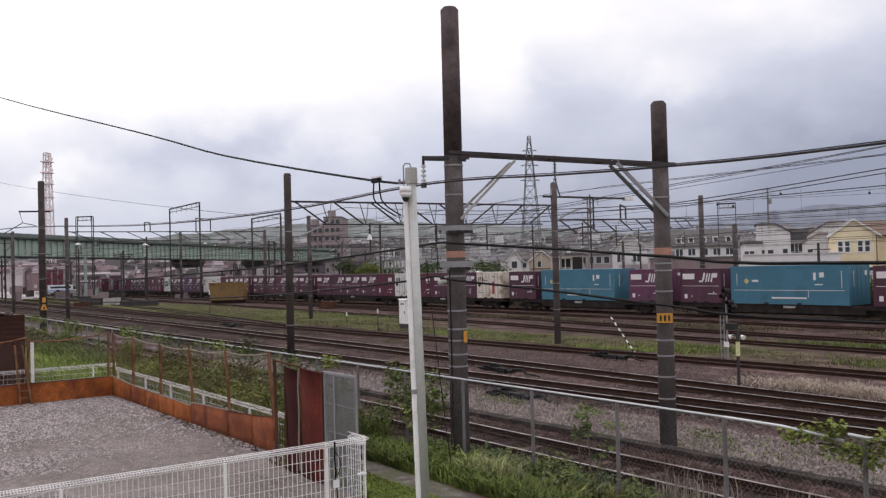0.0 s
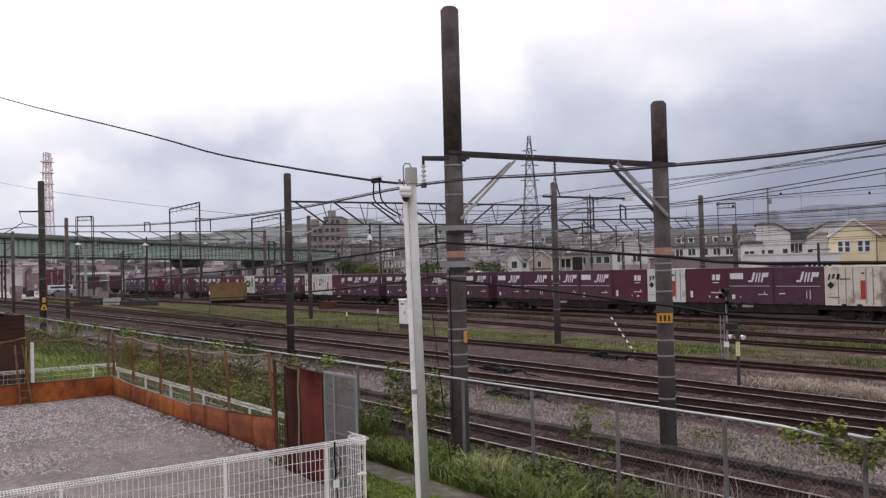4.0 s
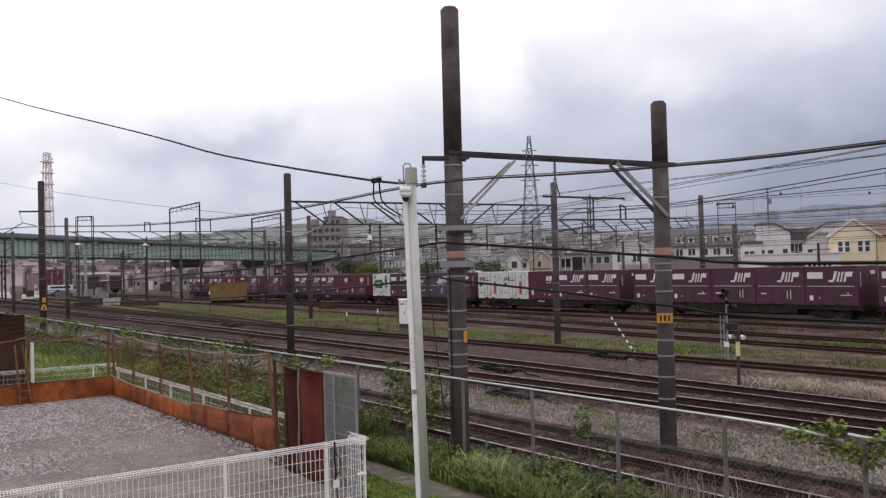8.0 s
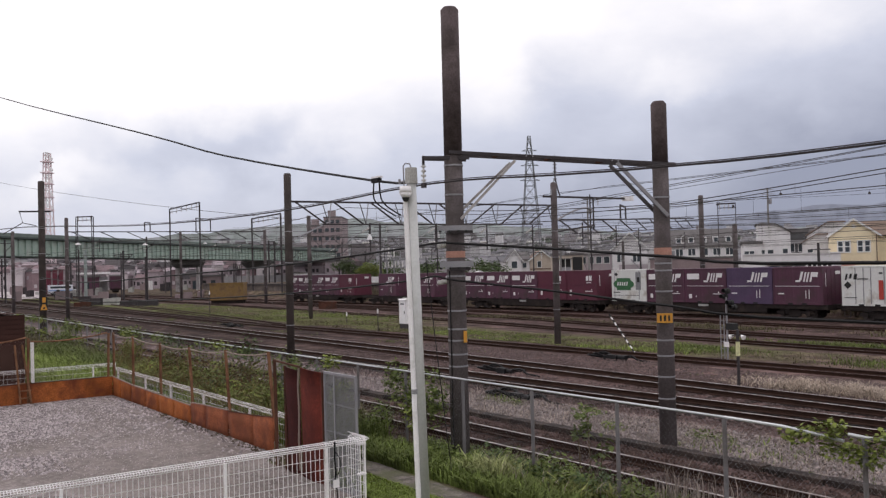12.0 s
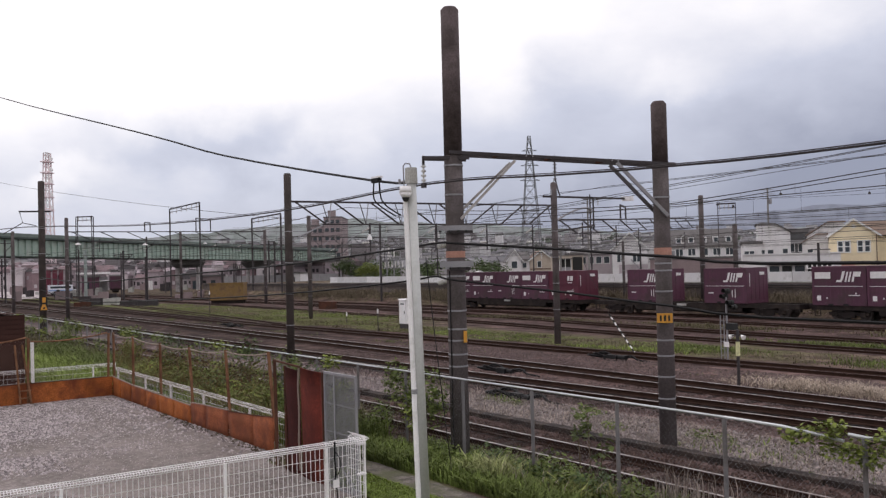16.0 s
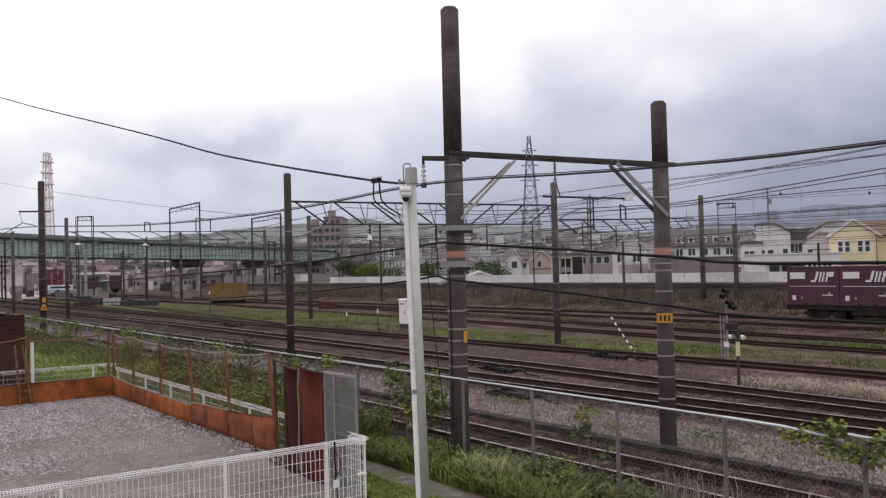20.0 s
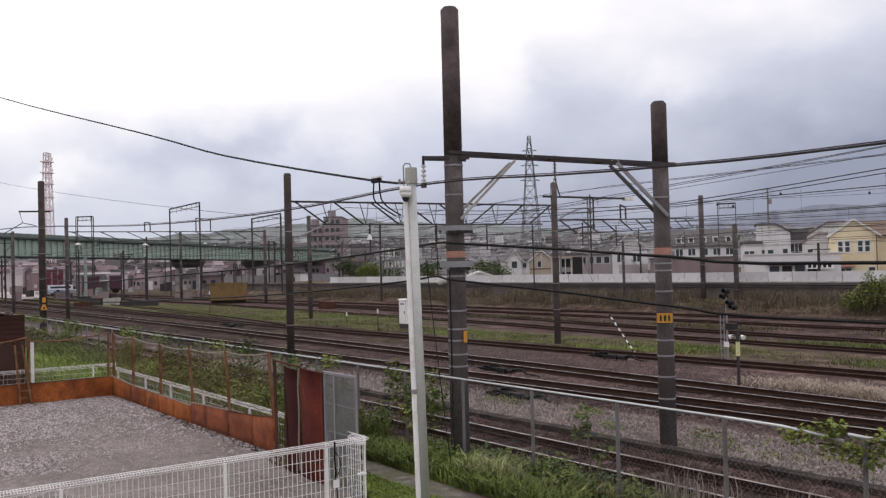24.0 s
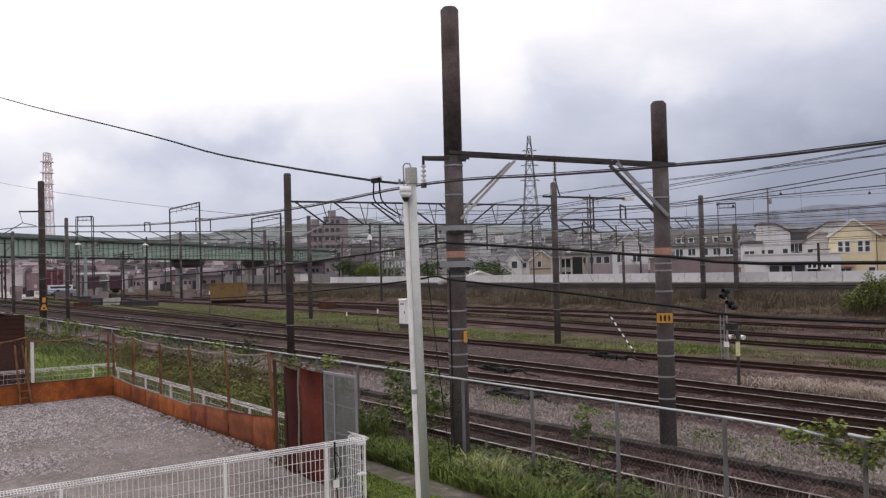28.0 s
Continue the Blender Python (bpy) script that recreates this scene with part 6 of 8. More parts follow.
def container_31ft():
    cl, w, h = 8.85, 2.49, 2.6
    t = thing("container", "long bright blue corrugated goods container with white emblem", "container", group="long blue containers")
    box_body(t, cl, w, h, BLUEC)
    ribs = Shape()
    for i in range(36):
        x = 0.2 + i * 0.238
        ribs.span(x, x + 0.12, 0.012, 0.035, 0.18, h - 0.12)
    part("side_ribs", ribs, BLUEC, t, "corrugated side")
    m = Shape()
    plate(m, 6.40, 6.58, 1.62, 2.12, -0.008), plate(m, 6.82, 7.16, 1.80, 2.12, -0.008)
    plate(m, 6.5, 7.05, 1.30, 1.37, -0.008)
    part("emblem", m, MARK, t, "white block emblem")
    spots(t, "small_mark", [(0.25, 8.55, 0.93, 0.96), (3.3, 5.9, 0.38, 0.48), (1.75, 2.25, 1.52, 1.66), (6.0, 6.04, 0.5, 0.9), (0.5, 0.54, 1.3, 2.1), (8.35, 8.39, 1.1, 2.2)], None, "", -0.008)
    m = Shape()
    m.add([(1.3, -0.012, 1.36), (1.52, -0.012, 1.57), (1.3, -0.012, 1.78), (1.08, -0.012, 1.57)], [(0, 1, 2, 3)])
    part("diamond_mark", m, mat("pale_yellow_mark", (0.62, 0.52, 0.22), 0.6), t, "yellow diamond mark")
    for y in (0.5, 1.0, 1.5, 2.0):
        part("lock_rod", Shape().rod((cl - 0.012, y, 0.2), (cl - 0.012, y, h - 0.16), 0.016, seg=6), BLUEC, t)
    part("end_mark", Shape().span(cl - 0.014, cl + 0.006, 1.9, 2.15, 1.9, 2.2), MARK, t)
    part("end_line", Shape().span(cl - 0.014, cl + 0.006, 0.55, 0.6, 1.2, 2.2), MARK, t)
    return t


def flat_wagon():
    """Container flat wagon, 19.9 m over couplers; origin at the rail, under the rear end of its load."""
    t = thing("flat_wagon", "dark grey container flat wagon with two bogies", "freight wagon", group="wagons of the train")
    y0, y1, wl_ = 0.08, 2.37, 18.75
    for y in (y0, y1 - 0.12):
        sill = Shape()
        sill.prism([(y, 0.70), (y + 0.12, 0.70), (y + 0.12, 0.98), (y, 0.98)], -0.1, wl_)
        sill.prism([(y + 0.02, 0.40), (y + 0.10, 0.40), (y + 0.10, 0.70), (y + 0.02, 0.70)], 4.4, wl_ - 4.4)
        part("side_sill", sill, UNDER, t)
    deck = Shape()
    for i in range(11):
        deck.span(i * 1.86, i * 1.86 + 0.25, y0 + 0.12, y1 - 0.12, 0.80, 0.97)
    deck.span(0, wl_, 1.05, 1.40, 0.62, 0.94)
    part("deck_frame", deck, UNDER, t)
    for x in (-0.12, wl_ + 0.0):
        part("end_beam", Shape().span(x, x + 0.12, y0, y1, 0.66, 1.0), UNDER, t)
    for x, d in ((-0.12, -1), (wl_ + 0.12, 1)):
        part("coupler", Shape().span(min(x, x + d * 0.52), max(x, x + d * 0.52), 1.12, 1.34, 0.76, 0.98), UNDER, t)
    part("centre_sill", Shape().span(3.9, wl_ - 3.9, 1.1, 1.36, 0.24, 0.62), UNDER, t)
    for x in (5.3, 8.9, 12.9):
        part("brake_lever", Shape().bar((x, 0.9, 0.42), (x + 1.3, 0.9, 0.30), 0.10, 0.16), UNDER, t)
    part("brake_box", Shape().span(7.0, 8.1, 0.25, 0.9, 0.36, 0.72), UNDER, t)
    part("valve_box", Shape().span(9.4, 10.6, 0.2, 0.7, 0.40, 0.7), UNDER, t)
    part("air_tank", Shape().rod((11.4, 0.5, 0.5), (12.3, 0.5, 0.5), 0.16), UNDER, t)
    part("side_label", Shape().span(8.6, 9.5, y0 - 0.008, y0 + 0.0, 0.74, 0.9), mat("grey_label", (0.35, 0.34, 0.33), 0.7), t, "pale grey data plate")
    part("step_iron", Shape().span(0.1, 0.16, y0 - 0.02, y0 + 0.02, 0.3, 0.7).span(0.5, 0.56, y0 - 0.02, y0 + 0.02, 0.3, 0.7).span(0.1, 0.56, y0 - 0.02, y0 + 0.02, 0.28, 0.32), UNDER, t, "step iron")
    wheels = []
    for x in (2.35, wl_ - 2.35):
        bg = Shape()
        for y in (0.26, 2.10):
            bg.prism([(y, 0.36), (y + 0.1, 0.36), (y + 0.1, 0.56), (y, 0.56)], -1.35, 1.35)
            bg.span(-0.42, 0.42, y - 0.02, y + 0.14, 0.2, 0.62)
            for a in (-0.95, 0.95):
                bg.span(a - 0.17, a + 0.17, y - 0.05, y + 0.1, 0.28, 0.58)
        bg.span(-0.2, 0.2, 0.3, 2.16, 0.46, 0.66)
        bogie = part("bogie", bg, UNDER, t, "dark bogie frame")
        bogie.location = (x, 0, 0)
        for a in (-0.95, 0.95):
            ws = Shape()
            for y, f in ((0.655, -1), (1.789, 1)):
                ws.rod((0, y - 0.06, 0), (0, y + 0.06, 0), 0.43, 0.43, 20)
                ws.rod((0, y - f * 0.06, 0), (0, y - f * 0.09, 0), 0.46, 0.46, 20)
                for k in range(4):
                    c_, s_ = math.cos(k * math.pi / 2), math.sin(k * math.pi / 2)
                    ws.rod((0.24 * c_, y + f * 0.055, 0.24 * s_), (0.24 * c_, y + f * 0.075, 0.24 * s_), 0.06, 0.06, 6)
            ws.rod((0, 0.45, 0), (0, 2.0, 0), 0.07, 0.07, 10)
            w = part("wheelset", ws, WHEEL, bogie, "steel wheels on an axle")
            w.location = (a, 0, 0.43)
            wheels.append(w)
    return t


SLOT = 3.735
LOADS = [(0.0, ["tag", "tag", "plain", "tag", "bright"]), (20.55, [None, "plain", None, "plain", None]), (40.4, ["tag", "tag", "tag", "bright", "bright"]),
         (60.7, ["green", "tag", "tag", "violet", "plain"]), (80.6, ["reefer", "reefer", "bright", "tag", "tag"]), (100.75, ["tag", "tag", "plain", "plain", "tag"]),
         (120.7, ["tag", "plain", "tag", "tag", "bright"]), (139.4, ["reefer", "bright", "tag", "plain", "cream"]), (159.3, ["tag", "long", "mauve"]), (179.4, ["tag", "long", "tag"]), (199.4, ["tag", "plain", "tag", "bright", "tag"])]
MADE = {}
for u, load in LOADS:
    if "wagon" not in MADE:
        ob = MADE["wagon"] = flat_wagon()
    else:
        ob = copy_thing(MADE["wagon"], pose(0, 0, 0))
    MOVERS.append((ob, u, 0.0))
    x = u
    for k, kind in enumerate(load):
        if len(load) == 5:
            x = u + 0.02 + SLOT * k
        else:
            x = u + (0.02, 4.52, 14.95)[k]
        if not kind:
            continue
        if kind not in MADE:
            ob = MADE[kind] = container_31ft() if kind == "long" else container_12ft(kind)
        else:
            ob = copy_thing(MADE[kind], pose(0, 0, 0))
        MOVERS.append((ob, x, DECK))


def motions():
    times = [i * 1.0 for i in range(29)]
    for ob, u, z in MOVERS:
        walk(ob, [(t, pose(tail_x(t) + u, FACE, z)) for t in times])
    # the wheels roll: one turn in 2.70 m
    seen = {}
    for ob, u, z in MOVERS:
        for bogie in ob.children:
            for w in bogie.children:
                a = round(w.location.x, 2)
                if a not in seen:
                    steps = int(28.0 / 0.0667) + 1
                    walk(w, [(min(28.0, i * 2 / 30), pose(a, 0, 0.43, 0, math.degrees((tail_x(min(28.0, i * 2 / 30)) - TAIL0) / 0.43), 0)) for i in range(steps)])
                    seen[a] = w.animation_data
                else:
                    w.rotation_mode = "QUATERNION"
                    w.animation_data_create()
                    w.animation_data.action = seen[a].action
                    w.animation_data.action_slot = seen[a].action_slot


# ---- houses behind the wall; the street grid is turned against the tracks ----
WALL_BR = mat("red_brown_tiles", (0.29, 0.235, 0.24), 0.85, 0, 0.2, 0.2, 3, 0.05)
WALL_D = mat("dark_slate_siding", (0.105, 0.105, 0.11), 0.85, 0, 0.2, 0.8, 12, 0.05)
WALL_M = mat("pale_mauve_render", (0.46, 0.40, 0.425), 0.85, 0, 0.14, 0.8, 12, 0.05)
TOWN_TURN = 54.31
FRAMEW = mat("white_window_frame", (0.68, 0.68, 0.67), 0.5, 0, 0.05, 3, 30, 0.0)


def town(u, d):
    """A spot u metres along the street and d metres out."""
    return Vector((-0.8122 * d + 0.5833 * u, 0.5833 * d + 0.8122 * u, 0))


def window(t, x0, x1, z0, z1, panes=2, frame_w=0.09):
    w = part("window", Shape().span(x0, x1, -0.05, 0.0, z0, z1), GLASS, t, "dark window")
    fr = Shape()
    for a, b in ((x0 - frame_w, x0), (x1, x1 + frame_w)):
        fr.span(a, b, -0.09, 0.0, z0 - frame_w, z1 + frame_w)
    fr.span(x0, x1, -0.09, 0.0, z0 - frame_w, z0).span(x0, x1, -0.09, 0.0, z1, z1 + frame_w)
    for i in range(1, panes):
        x = x0 + (x1 - x0) * i / panes
        fr.span(x - 0.05, x + 0.05, -0.075, -0.051, z0, z1)
    part("window_frame", fr, FRAMEW, w, "white window frame")


def house(kind, u0, u1, d, ze, zr, back, wallm, roofm, label, base=1.9):
    w, he, hr = u1 - u0, ze - base, zr - base
    p = town(u0, d)
    t = thing("house", label, "house", loc=(p.x, p.y, base), rz=TOWN_TURN - (0.9 * math.degrees(math.atan2((u0 + u1) / 2, d)) if u0 > 20 else 0))
    if kind == "gable":
        ol = [(0, 0), (w, 0), (w, he), (w / 2, hr), (0, he)]
        body = Shape().add([(x, y, z) for y in (0, back) for x, z in ol], [(0, 1, 2, 3, 4), (9, 8, 7, 6, 5), (0, 5, 6, 1), (1, 6, 7, 2), (4, 9, 5, 0)])
        part("outer_wall", body, wallm, t)
        for s in (0, 1):
            x0, x1 = (-0.35, w / 2) if s == 0 else (w + 0.35, w / 2)
            z0 = he - (hr - he) * 0.35 / (w / 2)
            r = Shape().add([(x0, -0.35, z0), (x1, -0.35, hr), (x1, back + 0.3, hr), (x0, back + 0.3, z0), (x0, -0.35, z0 + 0.16), (x1, -0.35, hr + 0.16), (x1, back + 0.3, hr + 0.16), (x0, back + 0.3, z0 + 0.16)],
                            [(0, 1, 2, 3), (7, 6, 5, 4), (0, 4, 5, 1), (2, 6, 7, 3), (0, 3, 7, 4)])
            part("roof_slope", r, roofm, t)
            fx = Shape().add([(x0, -0.40, z0 - 0.08), (x1, -0.40, hr - 0.08), (x1, -0.36, hr - 0.08), (x0, -0.36, z0 - 0.08), (x0, -0.40, z0 + 0.17), (x1, -0.40, hr + 0.17), (x1, -0.36, hr + 0.17), (x0, -0.36, z0 + 0.17)],
                             [(0, 1, 5, 4), (3, 7, 6, 2), (0, 4, 7, 3), (1, 2, 6, 5), (4, 5, 6, 7), (0, 3, 2, 1)])
            part("fascia", fx, FRAMEW, t, "white fascia board")
    else:
        part("outer_wall", Shape().span(0, w, 0, back, 0, he), wallm, t)
        if kind == "side":
            for s in (0, 1):
                ya, yb = (-0.35, back / 2) if s == 0 else (back + 0.35, back / 2)
                r = Shape().add([(-0.2, ya, he - 0.1), (w + 0.2, ya, he - 0.1), (w + 0.2, yb, hr), (-0.2, yb, hr), (-0.2, ya, he + 0.06), (w + 0.2, ya, he + 0.06), (w + 0.2, yb, hr + 0.16), (-0.2, yb, hr + 0.16)],
                                [(0, 1, 2, 3), (7, 6, 5, 4), (0, 4, 5, 1), (1, 5, 6, 2), (3, 7, 4, 0)])
                part("roof_slope", r, roofm, t)
            part("gable_end", Shape().add([(0.0, 0, he), (0.0, back, he), (0.0, back / 2, hr), (w, 0, he), (w, back, he), (w, back / 2, hr)], [(0, 1, 2), (5, 4, 3)]), wallm, t)
        elif kind.startswith("mono"):
            zl, zrt = (he, hr) if kind == "mono" else (hr, he)
            part("upper_wall", Shape().add([(x, y, z) for y in (0, back) for x, z in ((0, he), (w, he), (w, zrt), (w * 0.55, max(zl, zrt)), (0, zl))], [(0, 1, 2, 3, 4), (9, 8, 7, 6, 5), (1, 6, 7, 2), (4, 9, 5, 0)]), wallm, t)
            for xa, za, xb, zb in ((-0.2, zl, w * 0.55, max(zl, zrt)), (w * 0.55, max(zl, zrt), w + 0.2, zrt)):
                part("roof_slope", Shape().add([(xa, -0.3, za), (xb, -0.3, zb), (xb, back, zb), (xa, back, za), (xa, -0.3, za + 0.14), (xb, -0.3, zb + 0.14), (xb, back, zb + 0.14), (xa, back, za + 0.14)],
                                               [(0, 1, 2, 3), (7, 6, 5, 4), (0, 4, 5, 1), (1, 5, 6, 2), (3, 7, 4, 0)]), roofm, t)
        else:
            part("roof", Shape().span(-0.15, w + 0.15, -0.15, back + 0.15, he, hr), roofm, t)
    return t, w, he, hr


HOUSES = [
    ("gable", 45.6, 50.75, 105, 6.64, 8.44, 9, WALL_Y, ROOF_BR, "cream-yellow clapboard house with a gable and white windows"),
    ("mono", 46.5, 49.3, 115, 6.0, 7.05, 6, WALL_W, ROOF_BR, "white house with a sloping brown roof"),
    ("mono", 50.4, 55.0, 123, 7.2, 8.9, 8, WALL_W, ROOF_BR, "house with a rising grey-brown roof"),
    ("mono2", 42.7, 46.9, 121, 7.6, 8.78, 9, WALL_W, ROOF, "tall white house with a slanting roof"),
    ("flat", 40.6, 43.1, 121, 6.16, 6.5, 8, WALL_W, ROOF, "low white house wing with windows"),
    ("flat", 52.03, 55.11, 135, 8.02, 8.45, 9, WALL_D, ROOF, "dark grey flat-roofed house with balconies"),
    ("flat", 34.78, 45.0, 103, 4.56, 4.7, 7, WALL_W, WALL_W, "long white workshop with dark openings and a sign"),
    ("side", 36.51, 48.68, 150, 6.51, 9.35, 11, WALL_W, ROOF, "white apartment block with dark roof and dormers"),
    ("flat", 27.38, 38.0, 118, 4.36, 4.59, 7, WALL_P, ROOF, "long dull pink warehouse"),
    ("gable", 24.09, 29.0, 127, 6.02, 8.24, 10, WALL_W, ROOF, "white gabled house with a dark roof"),
    ("side", 21.05, 26.19, 139, 5.53, 6.1, 8, WALL_M, ROOF, "pale mauve house with a row of windows"),
    ("flat", 16.65, 20.44, 130, 5.34, 5.67, 8, WALL_B, ROOF, "house with a dark open carport"),
    ("gable", 14.55, 18.45, 150, 4.9, 6.42, 9, WALL_B, ROOF_BR, "beige two-storey house with brown roof"),
    ("gable", 10.79, 12.95, 148, 5.09, 6.59, 8, WALL_W, ROOF, "small white house with a grey roof"),
    ("side", 13.05, 14.5, 150, 5.05, 6.29, 8, WALL_W, ROOF, "white house wing with a grey roof"),
    ("flat", -41.27, -34.98, 310, 22.34, 22.74, 20, WALL_BR, ROOF, "red-brown tiled apartment tower with windows"),
    ("flat", -47.5, -41.6, 312, 19.5, 19.9, 20, WALL_BR, ROOF, "lower red-brown apartment block"),
    ("side", -4.2, 0.65, 170, 2.72, 3.59, 8, WALL_W, ROOF, "low white shed with pale roof"),
    ("gable", 3.12, 6.69, 120, 2.66, 3.35, 6, WALL_W, WALL_W, "low white tent shed"),
]
BUILT = [house(*h) for h in HOUSES]
yh_, w, he, hr = BUILT[0]
for x in (0.88, 3.0):
    for x2 in (x, x + 0.75):
        window(yh_, x2, x2 + 0.46, 2.8, 4.0, 1, 0.13)
        part("muntin", Shape().span(x2, x2 + 0.46, -0.075, -0.051, 3.36, 3.46), FRAMEW, yh_)
window(yh_, 0.95, 2.2, 0.4, 0.85, 2)
window(yh_, 4.05, 4.7, 0.4, 0.95, 1)
part("awning", Shape().add([(0.4, -0.9, 1.02), (2.6, -0.9, 1.02), (2.6, 0.0, 1.38), (0.4, 0.0, 1.38), (0.4, -0.9, 1.08), (2.6, -0.9, 1.08), (2.6, 0, 1.44), (0.4, 0, 1.44)], [(0, 1, 2, 3), (7, 6, 5, 4), (0, 4, 5, 1), (1, 5, 6, 2), (3, 7, 4, 0)]), mat("red_awning", (0.40, 0.2, 0.17), 0.7), yh_, "faded red awning")
for i in range(18):
    part("siding_board", Shape().span(0.01, w - 0.01, -0.018, 0.0, 0.2 + 0.25 * i, 0.22 + 0.25 * i), WALL_Y, yh_)
part("main_roof", Shape().prism([(1.2, he - 0.05), (5.2, hr - 0.05), (9.0, he - 0.05), (8.8, he - 0.2), (5.2, hr - 0.25), (1.4, he - 0.2)], w * 0.5, w + 7), ROOF_BR, yh_, "brown tiled main roof")
part("rear_wing", Shape().span(w - 0.3, w + 6.6, 1.7, 8.6, 0, he - 0.1), WALL_Y, yh_)
part("attic_vent", Shape().rod((w / 2, -0.06, 5.75), (w / 2, 0, 5.75), 0.22, 0.22, 16), FRAMEW, yh_, "round white attic vent")
part("downpipe", Shape().span(w - 0.25, w - 0.15, -0.1, 0.0, 0, he), ROOF_BR, yh_)
t, w, he, hr = BUILT[1]
window(t, 0.5, 1.1, 1.9, 3.3, 1)
t, w, he, hr = BUILT[2]
window(t, 0.4, 1.1, 2.4, 3.4, 1)
t, w, he, hr = BUILT[3]
window(t, 0.2, 0.9, 2.4, 3.4, 1), window(t, 1.3, 2.0, 2.4, 3.4, 1), window(t, 3.2, 3.8, 2.4, 3.5, 1)
t, w, he, hr = BUILT[4]
window(t, 0.3, 1.5, 2.2, 3.3, 2)
t, w, he, hr = BUILT[5]
window(t, 0.5, 1.1, 3.2, 4.4, 1), window(t, 1.7, 2.4, 3.2, 4.4, 1)
for z in (2.3, 4.9):
    part("balcony", Shape().span(0.0, w, -0.7, -0.62, z - 0.5, z), WALL_G, t, "grey balcony front")
t, w, he, hr = BUILT[6]
# Dark sheets on the solid wall stand in for shade inside the bays.
for i in range(4):
    part("shutter_opening", Shape().span(2.7 + i * 1.35, 3.75 + i * 1.35, -0.06, 0.0, 0.1, 1.35), BLACKMARK if i % 2 else GLASS, t, "flat dark sheet for the shade in a workshop opening")
part("canopy", Shape().span(2.4, 8.6, -0.7, 0.0, 1.5, 1.62), ROOF, t, "grey canopy")
sg = part("sign_board", Shape().span(6.5, 9.4, -0.78, -0.72, 0.95, 1.55), WHITE, t, "white sign board")
for i in range(5):
    part("sign_bar", Shape().span(6.75 + i * 0.52, 7.08 + i * 0.52, -0.79, -0.781, 1.08, 1.4), BLACKMARK, sg)
t, w, he, hr = BUILT[7]
for i in range(6):
    x = 0.6 + i * 2.0
    dm = part("dormer", Shape().prism([(0.7, he + 0.5), (2.6, he + 0.5), (2.6, he + 1.6), (0.7, he + 1.6)], x, x + 1.0), WALL_W, t, "white dormer")
    part("dormer_window", Shape().span(x + 0.2, x + 0.8, 0.64, 0.698, he + 0.7, he + 1.4), GLASS, dm)
    window(t, x, x + 1.1, he - 1.5, he - 0.45, 2)
    part("balcony", Shape().span(x - 0.1, x + 1.3, -0.7, -0.62, he - 2.4, he - 1.5), FRAMEW, t, "white balcony rail")
t, w, he, hr = BUILT[8]
for i in range(7):
    part("wall_panel", Shape().span(0.2 + 1.5 * i, 1.55 + 1.5 * i, -0.03, 0.0, 0.1, he - 0.2), WALL_P, t)
t, w, he, hr = BUILT[9]
window(t, 0.7, 1.7, 2.3, 3.3, 2), window(t, 2.9, 3.9, 2.3, 3.3, 2)
part("lower_cladding", Shape().span(0.9, 4.9, -0.04, 0.0, 0.0, 1.9), WALL_M, t, "mauve lower cladding")
part("outdoor_stair", Shape().bar((4.8, -1.0, 0.0), (2.6, -1.0, 2.6), 0.9, 0.12), STEEL, t, "grey outdoor stair")
t, w, he, hr = BUILT[10]
for i in range(4):
    window(t, 0.35 + i * 1.2, 1.15 + i * 1.2, 2.2, 3.2, 1)
t, w, he, hr = BUILT[11]
part("carport_opening", Shape().span(2.2, 3.6, -0.05, 0.0, 0.2, 3.2), BLACKMARK, t, "flat black sheet on the house front")
# No real recess: a black sheet puts the porch's shade into colour.
part("carport_opening", Shape().span(0.1, 1.95, -0.05, 0.0, 0.2, 2.9), BLACKMARK, t, "flat black sheet for the shade of the porch recess")
for x in (0.15, 0.98, 1.8):
    part("porch_post", Shape().span(x, x + 0.09, -0.9, -0.81, 0.0, 2.9), FRAMEW, t, "pale porch post")
part("balcony", Shape().span(0.1, 1.9, -0.8, -0.76, 1.05, 1.75), STEEL, t, "grey balcony rail")
part("porch_roof", Shape().span(0.0, 2.1, -1.0, 0.0, 2.9, 3.02), ROOF, t)
t, w, he, hr = BUILT[12]
window(t, 1.3, 1.9, 1.8, 2.8, 1)
part("string_course", Shape().span(0, w, -0.06, 0.0, 1.4, 1.6), ROOF_BR, t)
t, w, he, hr = BUILT[13]
window(t, 0.55, 1.45, 1.75, 2.85, 1)
t, w, he, hr = BUILT[14]
window(t, 0.3, 0.9, 1.8, 2.6, 1)
for k in (15, 16):
    t, w, he, hr = BUILT[k]
    for i in range(int(he / 2.9)):
        for j in range(3):
            part("window", Shape().span(0.5 + j * w / 3.3, 0.5 + j * w / 3.3 + 1.2, -0.08, 0.0, 1.0 + i * 2.9, 2.3 + i * 2.9), GLASS, t)
    part("roof_tank", Shape().span(1, 3.5, 4, 7, hr, hr + 2.4), WALL_BR, t)

